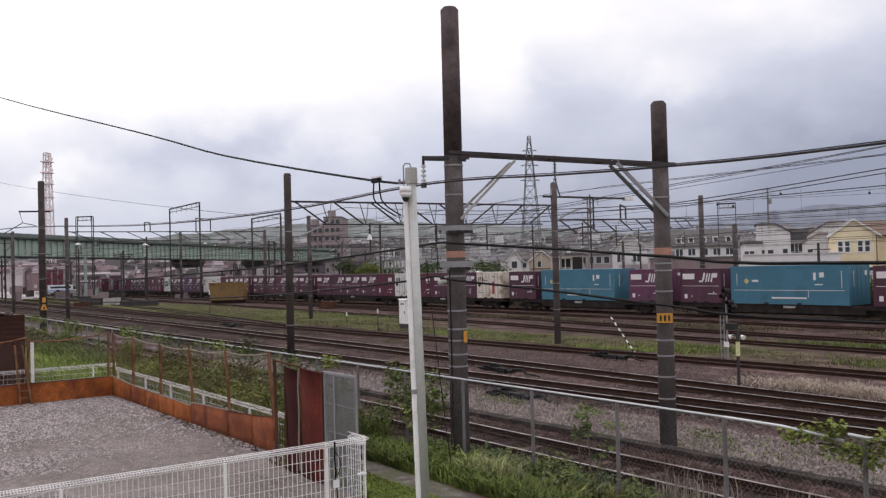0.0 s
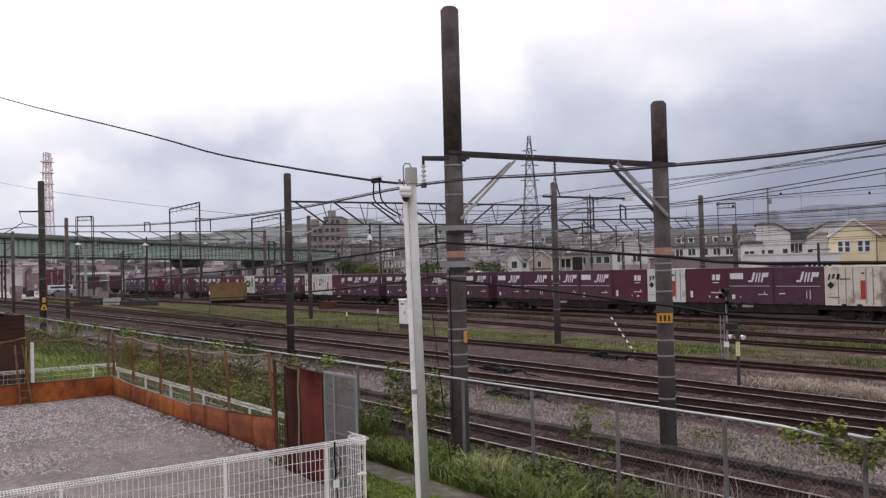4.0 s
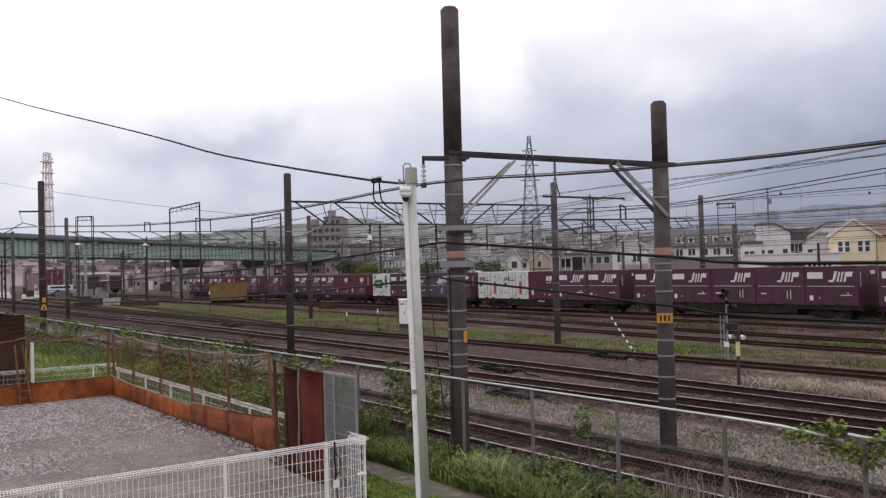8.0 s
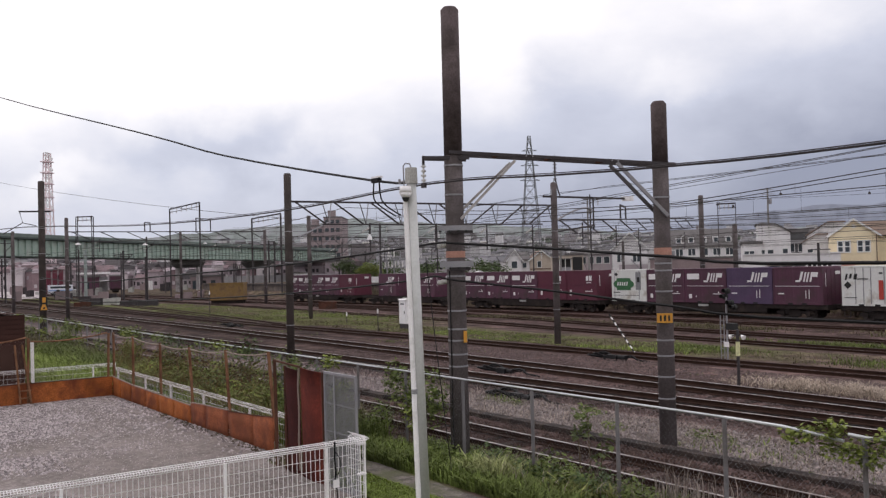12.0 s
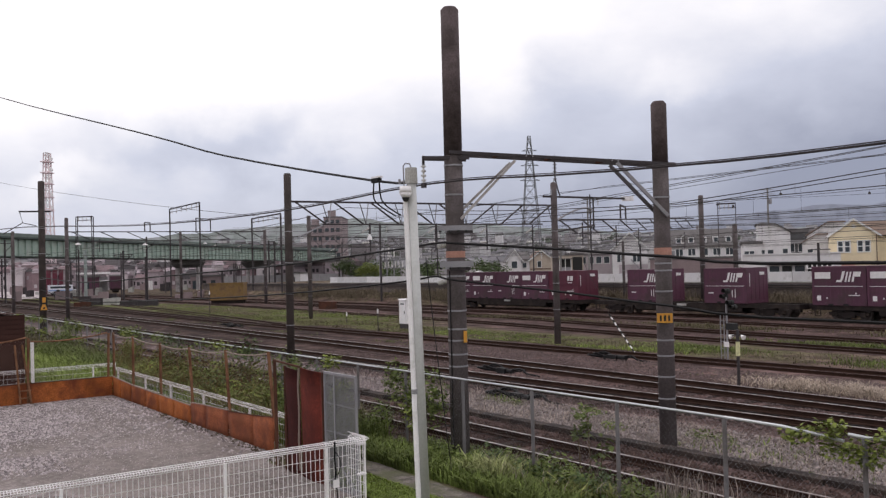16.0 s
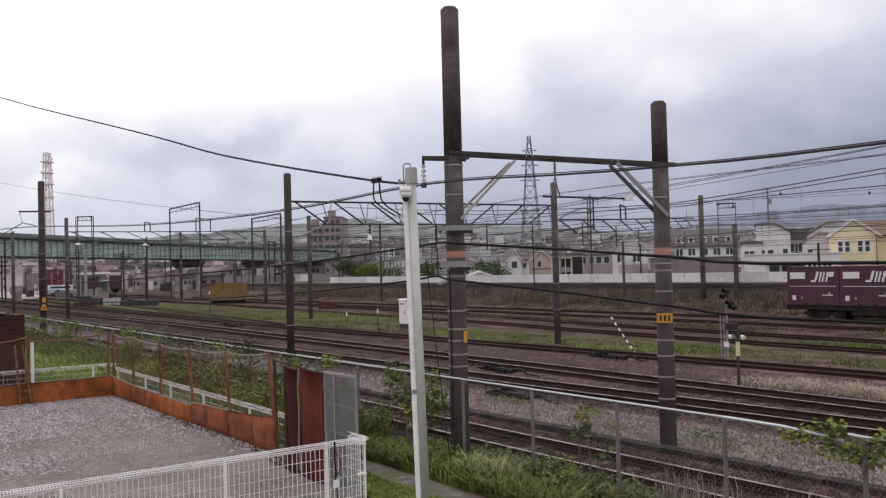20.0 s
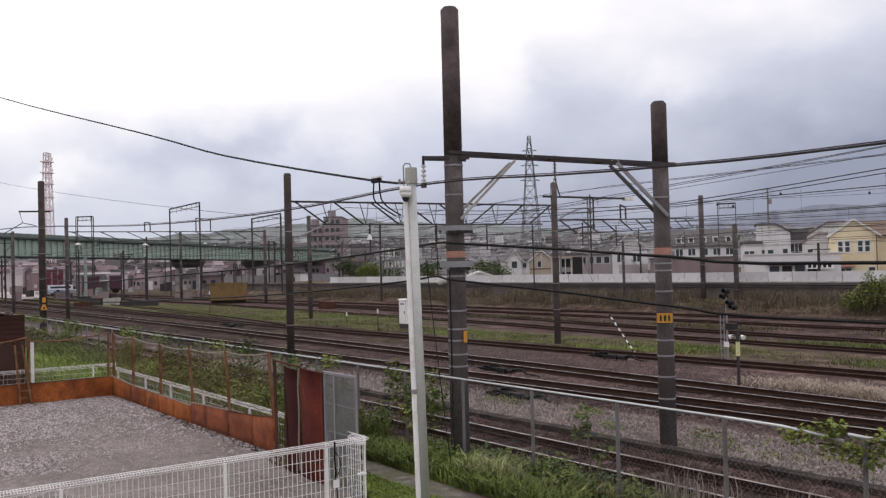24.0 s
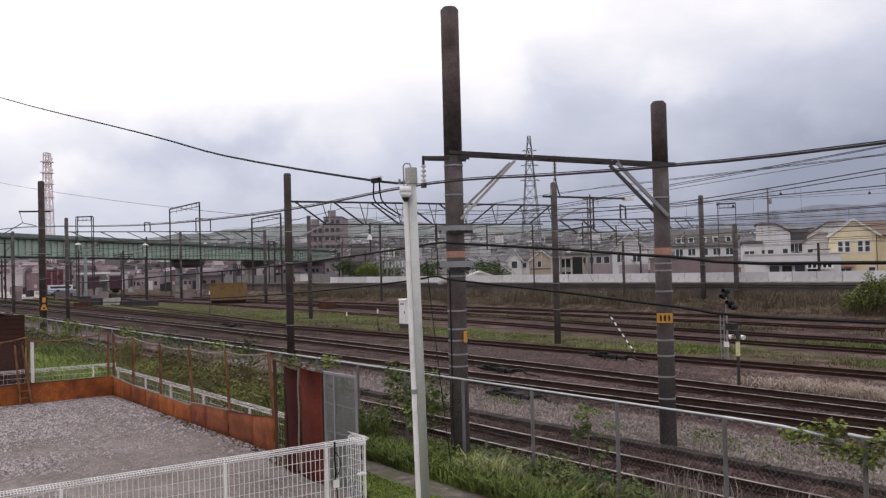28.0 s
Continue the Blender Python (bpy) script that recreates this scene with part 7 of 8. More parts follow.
# scattered far town on the slopes
rnd = random.Random(11)
# Far walls, roofs and trees carry haze in their pale, greyed base colours.
far_mats = [mat("far_wall_pale", (0.47, 0.45, 0.455), 0.9, 0, 0.2, 0.1, 1, 0, piece=0.35), mat("far_wall_dull", (0.22, 0.20, 0.205), 0.9, 0, 0.2, 0.1, 1, 0, piece=0.35)]
far = [Shape(), Shape()]
roofs = Shape()
for _ in range(1500):
    d = rnd.uniform(300, 1250)
    u = rnd.uniform(-0.52, 0.42) * d
    p = town(u, d)
    if u < -0.38 * d and d < 430:
        continue
    w, h, dp = rnd.uniform(5, 10), rnd.uniform(3.5, 7) + 8 * (rnd.random() < 0.05), rnd.uniform(5, 9)
    slope = max(0.0, d - 420) * 0.048
    m = Matrix.Translation((p.x, p.y, slope - 0.5)) @ Matrix.Rotation(rnd.uniform(0, 1.57), 4, "Z")
    far[rnd.random() < 0.4].box(0, 0, h / 2, w, dp, h, m)
    roofs.prism([(-dp / 2 - 0.4, h), (dp / 2 + 0.4, h), (0, h + rnd.uniform(0.6, 2.4))], -w / 2, w / 2, m)
for s, m in zip(far, far_mats):
    solid("far_town", s, m, "far town of small houses, haze put into their colour", "town", kind="stuff")
solid("far_roofs", roofs, mat("far_roof", (0.178, 0.172, 0.184), 0.9, 0, 0.2, 0.1, 1, 0, piece=0.3), "dark roofs of the far town, haze put into their colour", "town", kind="stuff")
trees = Shape()
for _ in range(1500):
    d = rnd.uniform(380, 1300)
    u = rnd.uniform(-0.55, 0.45) * d
    if u < -0.25 * d and d < 700:
        continue
    p = town(u, d)
    slope = max(0.0, d - 420) * 0.048
    for k in range(4):
        s = rnd.uniform(1.0, 2.8)
        c_ = Vector((p.x + rnd.uniform(-6, 6), p.y + rnd.uniform(-6, 6), slope + rnd.uniform(1, 4)))
        trees.add([c_ + Vector((s, 0, 0)), c_ + Vector((0, s, 0.3)), c_ + Vector((-s, 0, 0)), c_ + Vector((0, -s, -0.3)), c_ + Vector((0.3, 0.2, s * 0.9)), c_ - Vector((0, 0, s))],
                  [(0, 1, 4), (1, 2, 4), (2, 3, 4), (3, 0, 4), (1, 0, 5), (2, 1, 5), (3, 2, 5), (0, 3, 5)])
solid("far_trees", trees, mat("far_tree_green", (0.0861, 0.0951, 0.0769), 1.0, 0, 0.25, 0.1, 1, 0, piece=0.4), "clumps of far trees, haze put into their colour", "trees", kind="stuff")
slope_sh = Shape()
for i in range(41):
    a = radians(98 + 88 * i / 40)
    for r_, z in ((420, -0.2), (900, 22), (1300, 42), (1500, 46)):
        slope_sh.v.append((r_ * math.cos(a), r_ * math.sin(a), z))
for i in range(40):
    for j in range(3):
        k = 4 * i + j
        slope_sh.f.append((k, k + 1, k + 5, k + 4))
# The slope shares the hills' colour with its painted haze.
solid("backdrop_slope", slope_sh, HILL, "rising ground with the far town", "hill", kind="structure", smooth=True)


# ---- towers ----
def lattice(name, label, category, loc, h, w0, w1, levels, r, mats, arms):
    t = thing(name, label, category, loc=loc, rz=TOWN_TURN)
    hw = lambda z: (w0 + (w1 - w0) * z / h) / 2
    for sx in (-1, 1):
        for sy in (-1, 1):
            part("leg", Shape().bar((sx * hw(0), sy * hw(0), 0), (sx * hw(h), sy * hw(h), h), r, r), mats[0], t)
    for i in range(levels):
        za, zb = h * i / levels, h * (i + 1) / levels
        for s in (-1, 1):
            for xa, xb, z2 in ((-hw(za), hw(zb), za), (hw(za), -hw(zb), za), (-hw(zb), hw(zb), zb)):
                part("brace", Shape().bar((xa, s * hw(z2), z2), (xb, s * hw(zb), zb), r * 0.6, r * 0.6), mats[i % len(mats)], t)
    for z, a in arms:
        part("cross_arm", Shape().bar((-a, 0, z), (a, 0, z), r, r).bar((-a, 0, z), (0, 0, z + a * 0.3), r * 0.6, r * 0.6).bar((a, 0, z), (0, 0, z + a * 0.3), r * 0.6, r * 0.6), mats[0], t)
    return t


PYL = mat("pylon_steel", (0.20, 0.21, 0.22), 0.7, 0.3, 0.1, 0.5, 5, 0)
p = town(41.9, 420)
lattice("pylon", "grey steel lattice power pylon", "pylon", (p.x, p.y, 0), 65, 11.0, 1.2, 11, 0.30, [PYL], ((58, 3.6), (51, 4.2), (44, 4.6)))
RW = mat("tower_red_white", (0.75, 0.62, 0.64), 0.7, 0.1, 0.1, 0.5, 5, 0)
p = town(-177, 400)
ct = lattice("radio_tower", "pale red and white radio tower with antenna platforms", "tower", (p.x, p.y, 0), 60, 5.0, 2.2, 12, 0.4, [RW, mat("tower_white", (0.6, 0.58, 0.58), 0.7)], ())
for z in (34, 40, 46, 51, 56):
    part("platform", Shape().box(0, 0, z, 4.4, 4.4, 0.45), RW, ct)
    part("dish", Shape().rod((2.2, -1.0, z + 1.2), (2.2, -1.5, z + 1.2), 0.9, 0.9, 12), WHITE, ct)
sub = town(-8.4, 118)
ss = thing("substation_frame", "grey steel frame of a small substation with insulators", "substation", loc=(sub.x, sub.y, 1.9), rz=TOWN_TURN)
for i in range(5):
    part("upright", Shape().bar((i * 0.93, 0, 0), (i * 0.93, 0, 8.2 if i in (0, 4) else 4.5), 0.12, 0.12), STEEL, ss)
for z in (2.3, 3.7, 5.6):
    part("cross_bar", Shape().bar((0, 0, z), (3.72, 0, z), 0.1, 0.1), STEEL, ss)
for i in range(8):
    sh = Shape()
    insulator(sh, (0.24 + i * 0.46, 0, 2.35), (0.24 + i * 0.46, 0, 3.1), 0.11, 4)
    part("insulator", sh, PORC, ss)
for x in (1.2, 1.9):
    part("bushing", Shape().rod((x, 0, 3.75), (x, 0, 5.0), 0.12, 0.09, 10), PORC, ss, "pale bushing")
for u, d, z1 in ((45.75, 125, 14.1), (19.3, 118, 13.0), (15.8, 120, 7.6), (52.6, 128, 7.9), (28.6, 112, 7.0)):
    p = town(u, d)
    up = thing("utility_pole", "grey utility pole with cross arms behind the wall", "utility pole", loc=(p.x, p.y, 1.9), group="utility poles", rz=TOWN_TURN)
    part("shaft", Shape().rod((0, 0, 0), (0, 0, z1 - 1.9), 0.16, 0.11, 10), WOOD_POLE, up)
    for k in (0.3, 0.9):
        part("cross_arm", Shape().bar((-0.8, 0, z1 - 1.9 - k), (0.8, 0, z1 - 1.9 - k), 0.09, 0.09), STEEL, up)
    part("transformer", Shape().rod((0.3, -0.1, z1 - 4.2), (0.3, -0.1, z1 - 3.5), 0.22, 0.22, 12), STEEL, up)
a_, b_ = town(-30, 128), town(80, 122)
for k, z in enumerate((11.5, 10.9, 10.2, 8.6, 7.8)):
    wire("street_wire", sag((a_.x, a_.y, z - 1), (b_.x, b_.y, z), 0.8, 14), 0.02, CONTACT, "thin dark street wire above the houses")

for k, (u, d, z) in enumerate(((47.6, 125, 13.2), (59.6, 124, 12.9), (63.0, 124, 12.7), (39.0, 126, 12.0), (41.2, 126, 11.7))):
    p = town(u, d)
    sp_ = thing("wire_clamp", "small dark clamp hung on a street wire", "clamp", loc=(p.x, p.y, z), group="wire clamps")
    part("body", Shape().rod((0, 0, -0.16), (0, 0, 0.12), 0.2, 0.16, 10), DARKSTEEL, sp_)
    part("stem", Shape().rod((0, 0, 0.12), (0, 0, 0.4), 0.03), DARKSTEEL, sp_)
wire("street_wire", sag((town(30, 126).x, town(30, 126).y, 12.6), (town(82, 122).x, town(82, 122).y, 13.6), 0.4, 10), 0.02, CONTACT, "thin dark street wire above the houses")

# ---- things at the far end of the yard ----
van = thing("parked_van", "white and pale blue parked van beside the yard", "van", loc=(-214.8, 47.5, 0.0), rz=80)
part("body", Shape().prism([(-0.9, 0.45), (0.9, 0.45), (0.9, 1.35), (0.75, 2.3), (-0.75, 2.3), (-0.9, 1.35)], -2.8, 2.4), mat("van_paint", (0.68, 0.68, 0.74), 0.35), van)
part("hood", Shape().prism([(-0.85, 0.45), (0.85, 0.45), (0.85, 1.1), (-0.85, 1.25)], 2.4, 3.1), MATS["van_paint"], van)
part("window", Shape().span(-2.3, 2.0, -0.87, -0.85, 1.45, 2.0), GLASS, van)
part("side_stripe", Shape().span(-2.7, 2.3, -0.925, -0.905, 0.95, 1.2), mat("pale_blue_stripe", (0.25, 0.36, 0.62), 0.5), van, "pale blue stripe")
for wx in (-1.8, 1.8):
    for wy in (-0.8, 0.8):
        part("wheel", Shape().rod((wx, wy - 0.1, 0.36), (wx, wy + 0.1, 0.36), 0.36, 0.36, 14), BLACK, van)
lock = thing("goods_shed", "dark red goods shed with pale posts beyond the yard", "shed", loc=(-239.5, 51.5, 0.0), rz=78)
for i in range(3):
    part("panel", Shape().span(-2.0 + 1.45 * i, -0.95 + 1.45 * i, 0.0, 2.4, 0.0, 5.9), mat("dull_red_panel", (0.13, 0.035, 0.05), 0.75, 0, 0.25, 0.8, 8, 0.05), lock, "dark red panel")
part("lintel", Shape().span(-2.2, 2.3, -0.1, 2.5, 5.91, 6.1), ROOF, lock)
tr = thing("platform_canopy", "two-tier white canopy on thin columns beyond the tracks", "canopy", loc=(-242.3, 61.5, 0.0), rz=77)
part("roof", Shape().span(-4.2, 4.1, -1.6, 1.6, 4.62, 5.12), WHITE, tr, "white canopy roof")
part("lower_roof", Shape().add([(0.0, -2.0, 2.45), (4.4, -2.0, 2.8), (4.4, 0.8, 2.8), (0.0, 0.8, 2.45), (0.0, -2.0, 2.75), (4.4, -2.0, 3.12), (4.4, 0.8, 3.12), (0.0, 0.8, 2.75)],
                               [(3, 2, 1, 0), (4, 5, 6, 7), (0, 1, 5, 4), (1, 2, 6, 5), (2, 3, 7, 6), (3, 0, 4, 7)]), WHITE, tr, "white lower roof")
for x in (-3.8, -1.2, 1.4, 3.8):
    part("column", Shape().span(x - 0.1, x + 0.1, 0.9, 1.1, 0, 4.6), STEEL, tr)
part("back_wall", Shape().span(-1.6, 3.6, 1.7, 1.9, 0, 3.9), WALL_G, tr)
shunt = thing("stored_wagon", "dark red stored rail vehicle at the end of the yard", "freight wagon", loc=(-231.3, 64.0, 0.0), rz=77)
part("body", Shape().span(-1.35, 1.35, -4.0, 4.0, 0.9, 4.0), BROWNC, shunt)
part("roof", Shape().prism([(-4.0, 4.0), (4.0, 4.0), (3.7, 4.35), (-3.7, 4.35)], -1.2, 1.2), ROOF, shunt)
part("frame", Shape().span(-1.2, 1.2, -3.9, 3.9, 0.45, 0.89), UNDER, shunt)
for wy in (-2.6, 2.6):
    part("wheel", Shape().rod((-0.7, wy, 0.43), (0.7, wy, 0.43), 0.43, 0.43, 14), WHEEL, shunt)


pv = Shape()
for u, d in ((-0.62, 175), (-0.455, 175), (-0.44, 430), (-0.62, 430)):
    p = town(u * d, d)
    pv.v.append((p.x, p.y, 0.02))
pv.f.append((0, 1, 2, 3))
solid("pavement", pv, mat("pale_pavement", (0.45, 0.40, 0.40), 0.9, 0, 0.15, 0.2, 5, 0.05), "pale paved forecourt beyond the bridge", "pavement", kind="structure")
p = town(-70, 262)
lw = thing("low_wall", "long pale low wall beyond the tracks", "wall", loc=(p.x, p.y, 0), rz=TOWN_TURN)
for j in range(20):
    part("panel", Shape().span(j * 2.4 + 0.03, j * 2.4 + 2.33, 0, 0.3, 0, 3.1), WALL_G, lw)


# trackside boxes and stacks near the hazard pole
for x, y, sx, sz, m_, nm, l_ in ((-128.7, 35.1, 2.2, 1.0, CONC_L, "concrete_block", "pale concrete block beside the tracks"), (-130.1, 32.7, 3.0, 1.0, DARKSTEEL, "relay_box", "low dark relay box beside the tracks"),
                                 (-121.1, 36.6, 5.0, 0.8, DARKSTEEL, "rail_stack", "dark stack of old rails beside the tracks"),
                                 (-125.5, 30.4, 2.0, 0.7, RUST, "rail_stack", "rusty stack of old fittings beside the tracks"), (-250, 78, 2.4, 2.4, WALL_W, "concrete_block", "pale blocks under the bridge")):
    tb = thing(nm, l_, nm.replace("_", " "), loc=(x, y, -0.1), rz=TOWN_TURN - 6)
    n_ = max(2, int(sx / 1.1))
    for j in range(n_):
        part("slab", Shape().span(-sx / 2 + j * sx / n_ + 0.03, -sx / 2 + (j + 1) * sx / n_ - 0.03, -0.5, 0.5, 0, sz * (1.0 if j % 2 else 0.9) + 0.1), m_, tb)
sq = thing("square_mast", "pale grey-green square steel mast beside the tracks", "mast", loc=(-159.0, 39.1, 0), rz=TOWN_TURN)
part("shaft", Shape().span(-0.2, 0.2, -0.2, 0.2, -0.1, 8.6), mat("grey_green_paint", (0.30, 0.34, 0.33), 0.7, 0, 0.15, 1, 10, 0.05), sq)
part("footing", Shape().span(-0.9, 0.9, -0.7, 0.7, -0.2, 0.7), DARKSTEEL, sq)

for x, y, z1, r in ((-64.7, 65.0, 11.1, 0.09), (-97.8, 69.3, 10.1, 0.10), (-67.2, 59.4, 5.8, 0.08), (-54.7, 61.1, 5.7, 0.09), (-93.5, 57.7, 9.7, 0.14), (-113.7, 63.1, 4.7, 0.12), (-143.3, 44.4, 7.0, 0.15), (-138.6, 57.3, 5.7, 0.14), (-148.6, 59.3, 4.4, 0.2), (-37.6, 61.4, 5.2, 0.12)):
    z0_ = 1.9 if y > 60.2 and x > -160 else -0.1
    sm = thing("slim_mast", "slim dark steel mast with short arms", "mast", loc=(x, y, z0_), group="slim masts", rz=TOWN_TURN)
    part("shaft", Shape().rod((0, 0, 0), (0, 0, z1 - z0_), r, r * 0.8, 8), DARKSTEEL, sm)
    part("arm", Shape().bar((-0.7, 0, z1 - z0_ - 0.5), (0.9, 0, z1 - z0_ - 0.5), 0.07, 0.07), DARKSTEEL, sm)
    sh = Shape()
    insulator(sh, (0.8, 0, z1 - z0_ - 0.5), (0.8, 0, z1 - z0_ - 1.1), 0.1, 3)
    part("insulator", sh, PORC, sm)
# clutter of the yard's far end: masts, low sheds, stacks
rnd = random.Random(31)
for i in range(26):
    d = rnd.uniform(130, 260)
    u = rnd.uniform(-0.50, -0.08) * d
    p = town(u, d)
    h = rnd.uniform(6.5, 10.5)
    ms = thing("yard_mast", "thin dark steel mast at the far end of the yard", "mast", loc=(p.x, p.y, 0), group="yard masts", rz=rnd.uniform(30, 80))
    part("shaft", Shape().bar((0, 0, 0), (0, 0, h), 0.22, 0.22), DARKSTEEL if i % 3 else CONC, ms)
    part("arm", Shape().bar((-1.4, 0, h - 0.6), (1.6, 0, h - 0.6), 0.10, 0.10), DARKSTEEL, ms)
    part("stay", Shape().bar((0, 0, h - 2.0), (1.4, 0, h - 0.65), 0.07, 0.07), DARKSTEEL, ms)
for i in range(7):
    d = rnd.uniform(200, 330)
    u = rnd.uniform(-0.42, -0.10) * d
    p = town(u, d)
    w_, h_, b_ = rnd.uniform(3, 11), rnd.uniform(2.2, 4.2), rnd.uniform(3, 6)
    k = rnd.choice([WALL_G, WALL_W, WALL_P, WALL_W, BROWNC])
    sd = thing("yard_shed", "low flat-roofed shed at the far end of the yard", "shed", loc=(p.x, p.y, -0.1), group="yard sheds", rz=TOWN_TURN + rnd.uniform(-25, 25))
    part("body", Shape().span(0, w_, 0, b_, 0, h_), k, sd)
    part("roof", Shape().prism([(-0.3, h_), (b_ + 0.3, h_), (b_ + 0.3, h_ + 0.15), (-0.3, h_ + 0.5)], -0.3, w_ + 0.3), ROOF, sd)
    # Openings are flat dark sheets; the shade inside is put into their colour.
    for j in range(int(w_ / 2.4)):
        part("opening", Shape().span(0.5 + j * 2.4, 1.7 + j * 2.4, -0.06, 0.0, 0.1, h_ * 0.7), BLACKMARK if rnd.random() < 0.6 else GLASS, sd)


# crowded low town beyond the bridge: walls, roofs, dark openings
OLD = [mat("old_town_pale", (0.46, 0.41, 0.425), 0.9, 0, 0.2, 0.3, 3, 0, piece=0.35), mat("old_town_mauve", (0.30, 0.25, 0.27), 0.9, 0, 0.2, 0.3, 3, 0, piece=0.35),
       mat("old_town_russet", (0.19, 0.135, 0.145), 0.9, 0, 0.2, 0.3, 3, 0, piece=0.4), mat("old_town_dark", (0.055, 0.048, 0.052), 0.9, 0, 0.2, 0.3, 3, 0, piece=0.4)]
rnd = random.Random(47)
blocks = [Shape() for _ in OLD]
for _ in range(640):
    d = rnd.uniform(268, 440)
    u = rnd.uniform(-0.56, -0.10) * d
    p = town(u, d)
    w, h, dp = rnd.uniform(2.0, 6.5), rnd.uniform(2.6, 7.0) + max(0.0, d - 300) * 0.035, rnd.uniform(3, 6)
    m = Matrix.Translation((p.x, p.y, -0.2)) @ Matrix.Rotation(radians(TOWN_TURN) + rnd.uniform(-0.5, 0.5), 4, "Z")
    k = rnd.choice((0, 0, 1, 1, 1, 2))
    blocks[k].box(0, 0, h / 2, w, dp, h, m)
    blocks[rnd.choice((1, 2, 3))].prism([(-dp / 2 - 0.3, h), (dp / 2 + 0.3, h), (0, h + rnd.uniform(0.4, 1.6))], -w / 2 - 0.2, w / 2 + 0.2, m)
    for j in range(int(w / 1.5)):
        for z in (1.2, 3.8, 6.4):
            if z + 1.2 < h and rnd.random() < 0.7:
                blocks[3 if k < 2 else 0].box(-w / 2 + 0.9 + 1.4 * j, -dp / 2 - 0.03, z + 0.5, 0.8, 0.08, 1.1, m)
for b_, m_ in zip(blocks, OLD):
    solid("old_town", b_, m_, "crowded small houses beyond the bridge", "town", kind="stuff")
# vehicles, fences and stacks on the open ground before it
for i in range(30):
    d = rnd.uniform(150, 255)
    u = rnd.uniform(-0.50, -0.19) * d
    p = town(u, d)
    k = rnd.randrange(3)
    nm, lb, m_ = (("material_crate", "dull mauve storage crate at the far end of the yard", WALL_P), ("concrete_block", "pale concrete block at the far end of the yard", CONC_L), ("rail_stack", "dark stack of rails at the far end of the yard", DARKSTEEL))[k]
    w_, h_ = rnd.uniform(0.9, 3.6), rnd.uniform(0.7, 2.3)
    cr = thing(nm, lb, nm.replace("_", " "), loc=(p.x, p.y, -0.1), rz=TOWN_TURN + rnd.uniform(-20, 20), group="yard clutter")
    for j in range(2):
        part("slab", Shape().span(j * w_ / 2 + 0.02, (j + 1) * w_ / 2 - 0.02, 0, 1.2, 0, h_ * (1.0 if j else rnd.uniform(0.6, 1.0))), m_, cr)


# ---- plants ----
def leaves(sh, c, rad, n, size, rnd, squash=0.8):
    for _ in range(n):
        v = Vector((rnd.gauss(0, 1), rnd.gauss(0, 1), rnd.gauss(0, 1)))
        v = v.normalized() * (rnd.random() ** 0.45)
        p = Vector(c) + Vector((v.x * rad[0], v.y * rad[1], v.z * rad[2]))
        a = Vector((rnd.uniform(-1, 1), rnd.uniform(-1, 1), rnd.uniform(-0.7, 0.4))).normalized() * size * rnd.uniform(0.6, 1.3)
        b = a.cross(Vector((rnd.uniform(-0.6, 0.6), rnd.uniform(-0.6, 0.6), 1))).normalized() * a.length * squash * 0.5
        up = Vector((0, 0, 0.12 * size))
        k = len(sh.v)
        sh.v += [tuple(p), tuple(p + a * 0.45 + b + up), tuple(p + a), tuple(p + a * 0.45 - b + up)]
        sh.f += [(k, k + 1, k + 2), (k, k + 2, k + 3)]


def bush(label, lobes, n, size, material, stems, seed, name="bush", category="bush", squash=0.8):
    """lobes: (x, y, z, rx, ry, rz) in world metres; stems rise from the ground to each lobe."""
    rnd = random.Random(seed)
    x0, y0 = lobes[0][0], lobes[0][1]
    base = ground_z(x0, y0)
    t = thing(name, label, category, loc=(x0, y0, base))
    st = Shape()
    lf = Shape()
    for x, y, z, rx, ry, rz in lobes:
        c = Vector((x - x0, y - y0, z - base))
        for _ in range(stems):
            st.rod((c.x * 0.7 + rnd.uniform(-0.1, 0.1), c.y * 0.7 + rnd.uniform(-0.1, 0.1), -0.05), c + Vector((rnd.uniform(-0.5, 0.5) * rx, rnd.uniform(-0.5, 0.5) * ry, rnd.uniform(-0.2, 0.6) * rz)), size * 0.12, size * 0.06, 5)
        leaves(lf, c, (rx, ry, rz), int(n * rx * ry * rz / (lobes[0][3] * lobes[0][4] * lobes[0][5])) + 10, size, rnd, squash)
    part("stem", st, mat("bush_stem", (0.12, 0.09, 0.06), 0.9), t)
    part("foliage", lf, material, t)
    return t


bush("dense green bush at the foot of the wall", [(-32.0, 57.8, 1.5, 1.1, 0.9, 1.0), (-33.2, 57.9, 1.2, 0.9, 0.8, 0.7), (-31.2, 57.9, 2.2, 0.8, 0.7, 0.7), (-30.3, 57.8, 1.5, 0.9, 0.8, 0.9), (-31.8, 57.8, 2.8, 0.4, 0.4, 0.5), (-30.7, 57.8, 2.7, 0.3, 0.3, 0.6), (-29.6, 57.8, 2.0, 0.5, 0.5, 0.6)], 760, 0.16, LEAF_Y, 5, 41)
for u, d, z, r in ((-11.2, 135, 2.4, 2.2), (-8.4, 137, 2.3, 2.0), (-2.2, 140, 2.6, 2.2), (7.0, 140, 2.6, 2.4), (9.4, 142, 2.3, 1.9)):
    p = town(u, d)
    bush("round green hedge behind the wall", [(p.x, p.y, z + 0.4, r, r, 1.7)], 900, 0.26, LEAF_D, 2, int(d * 7))
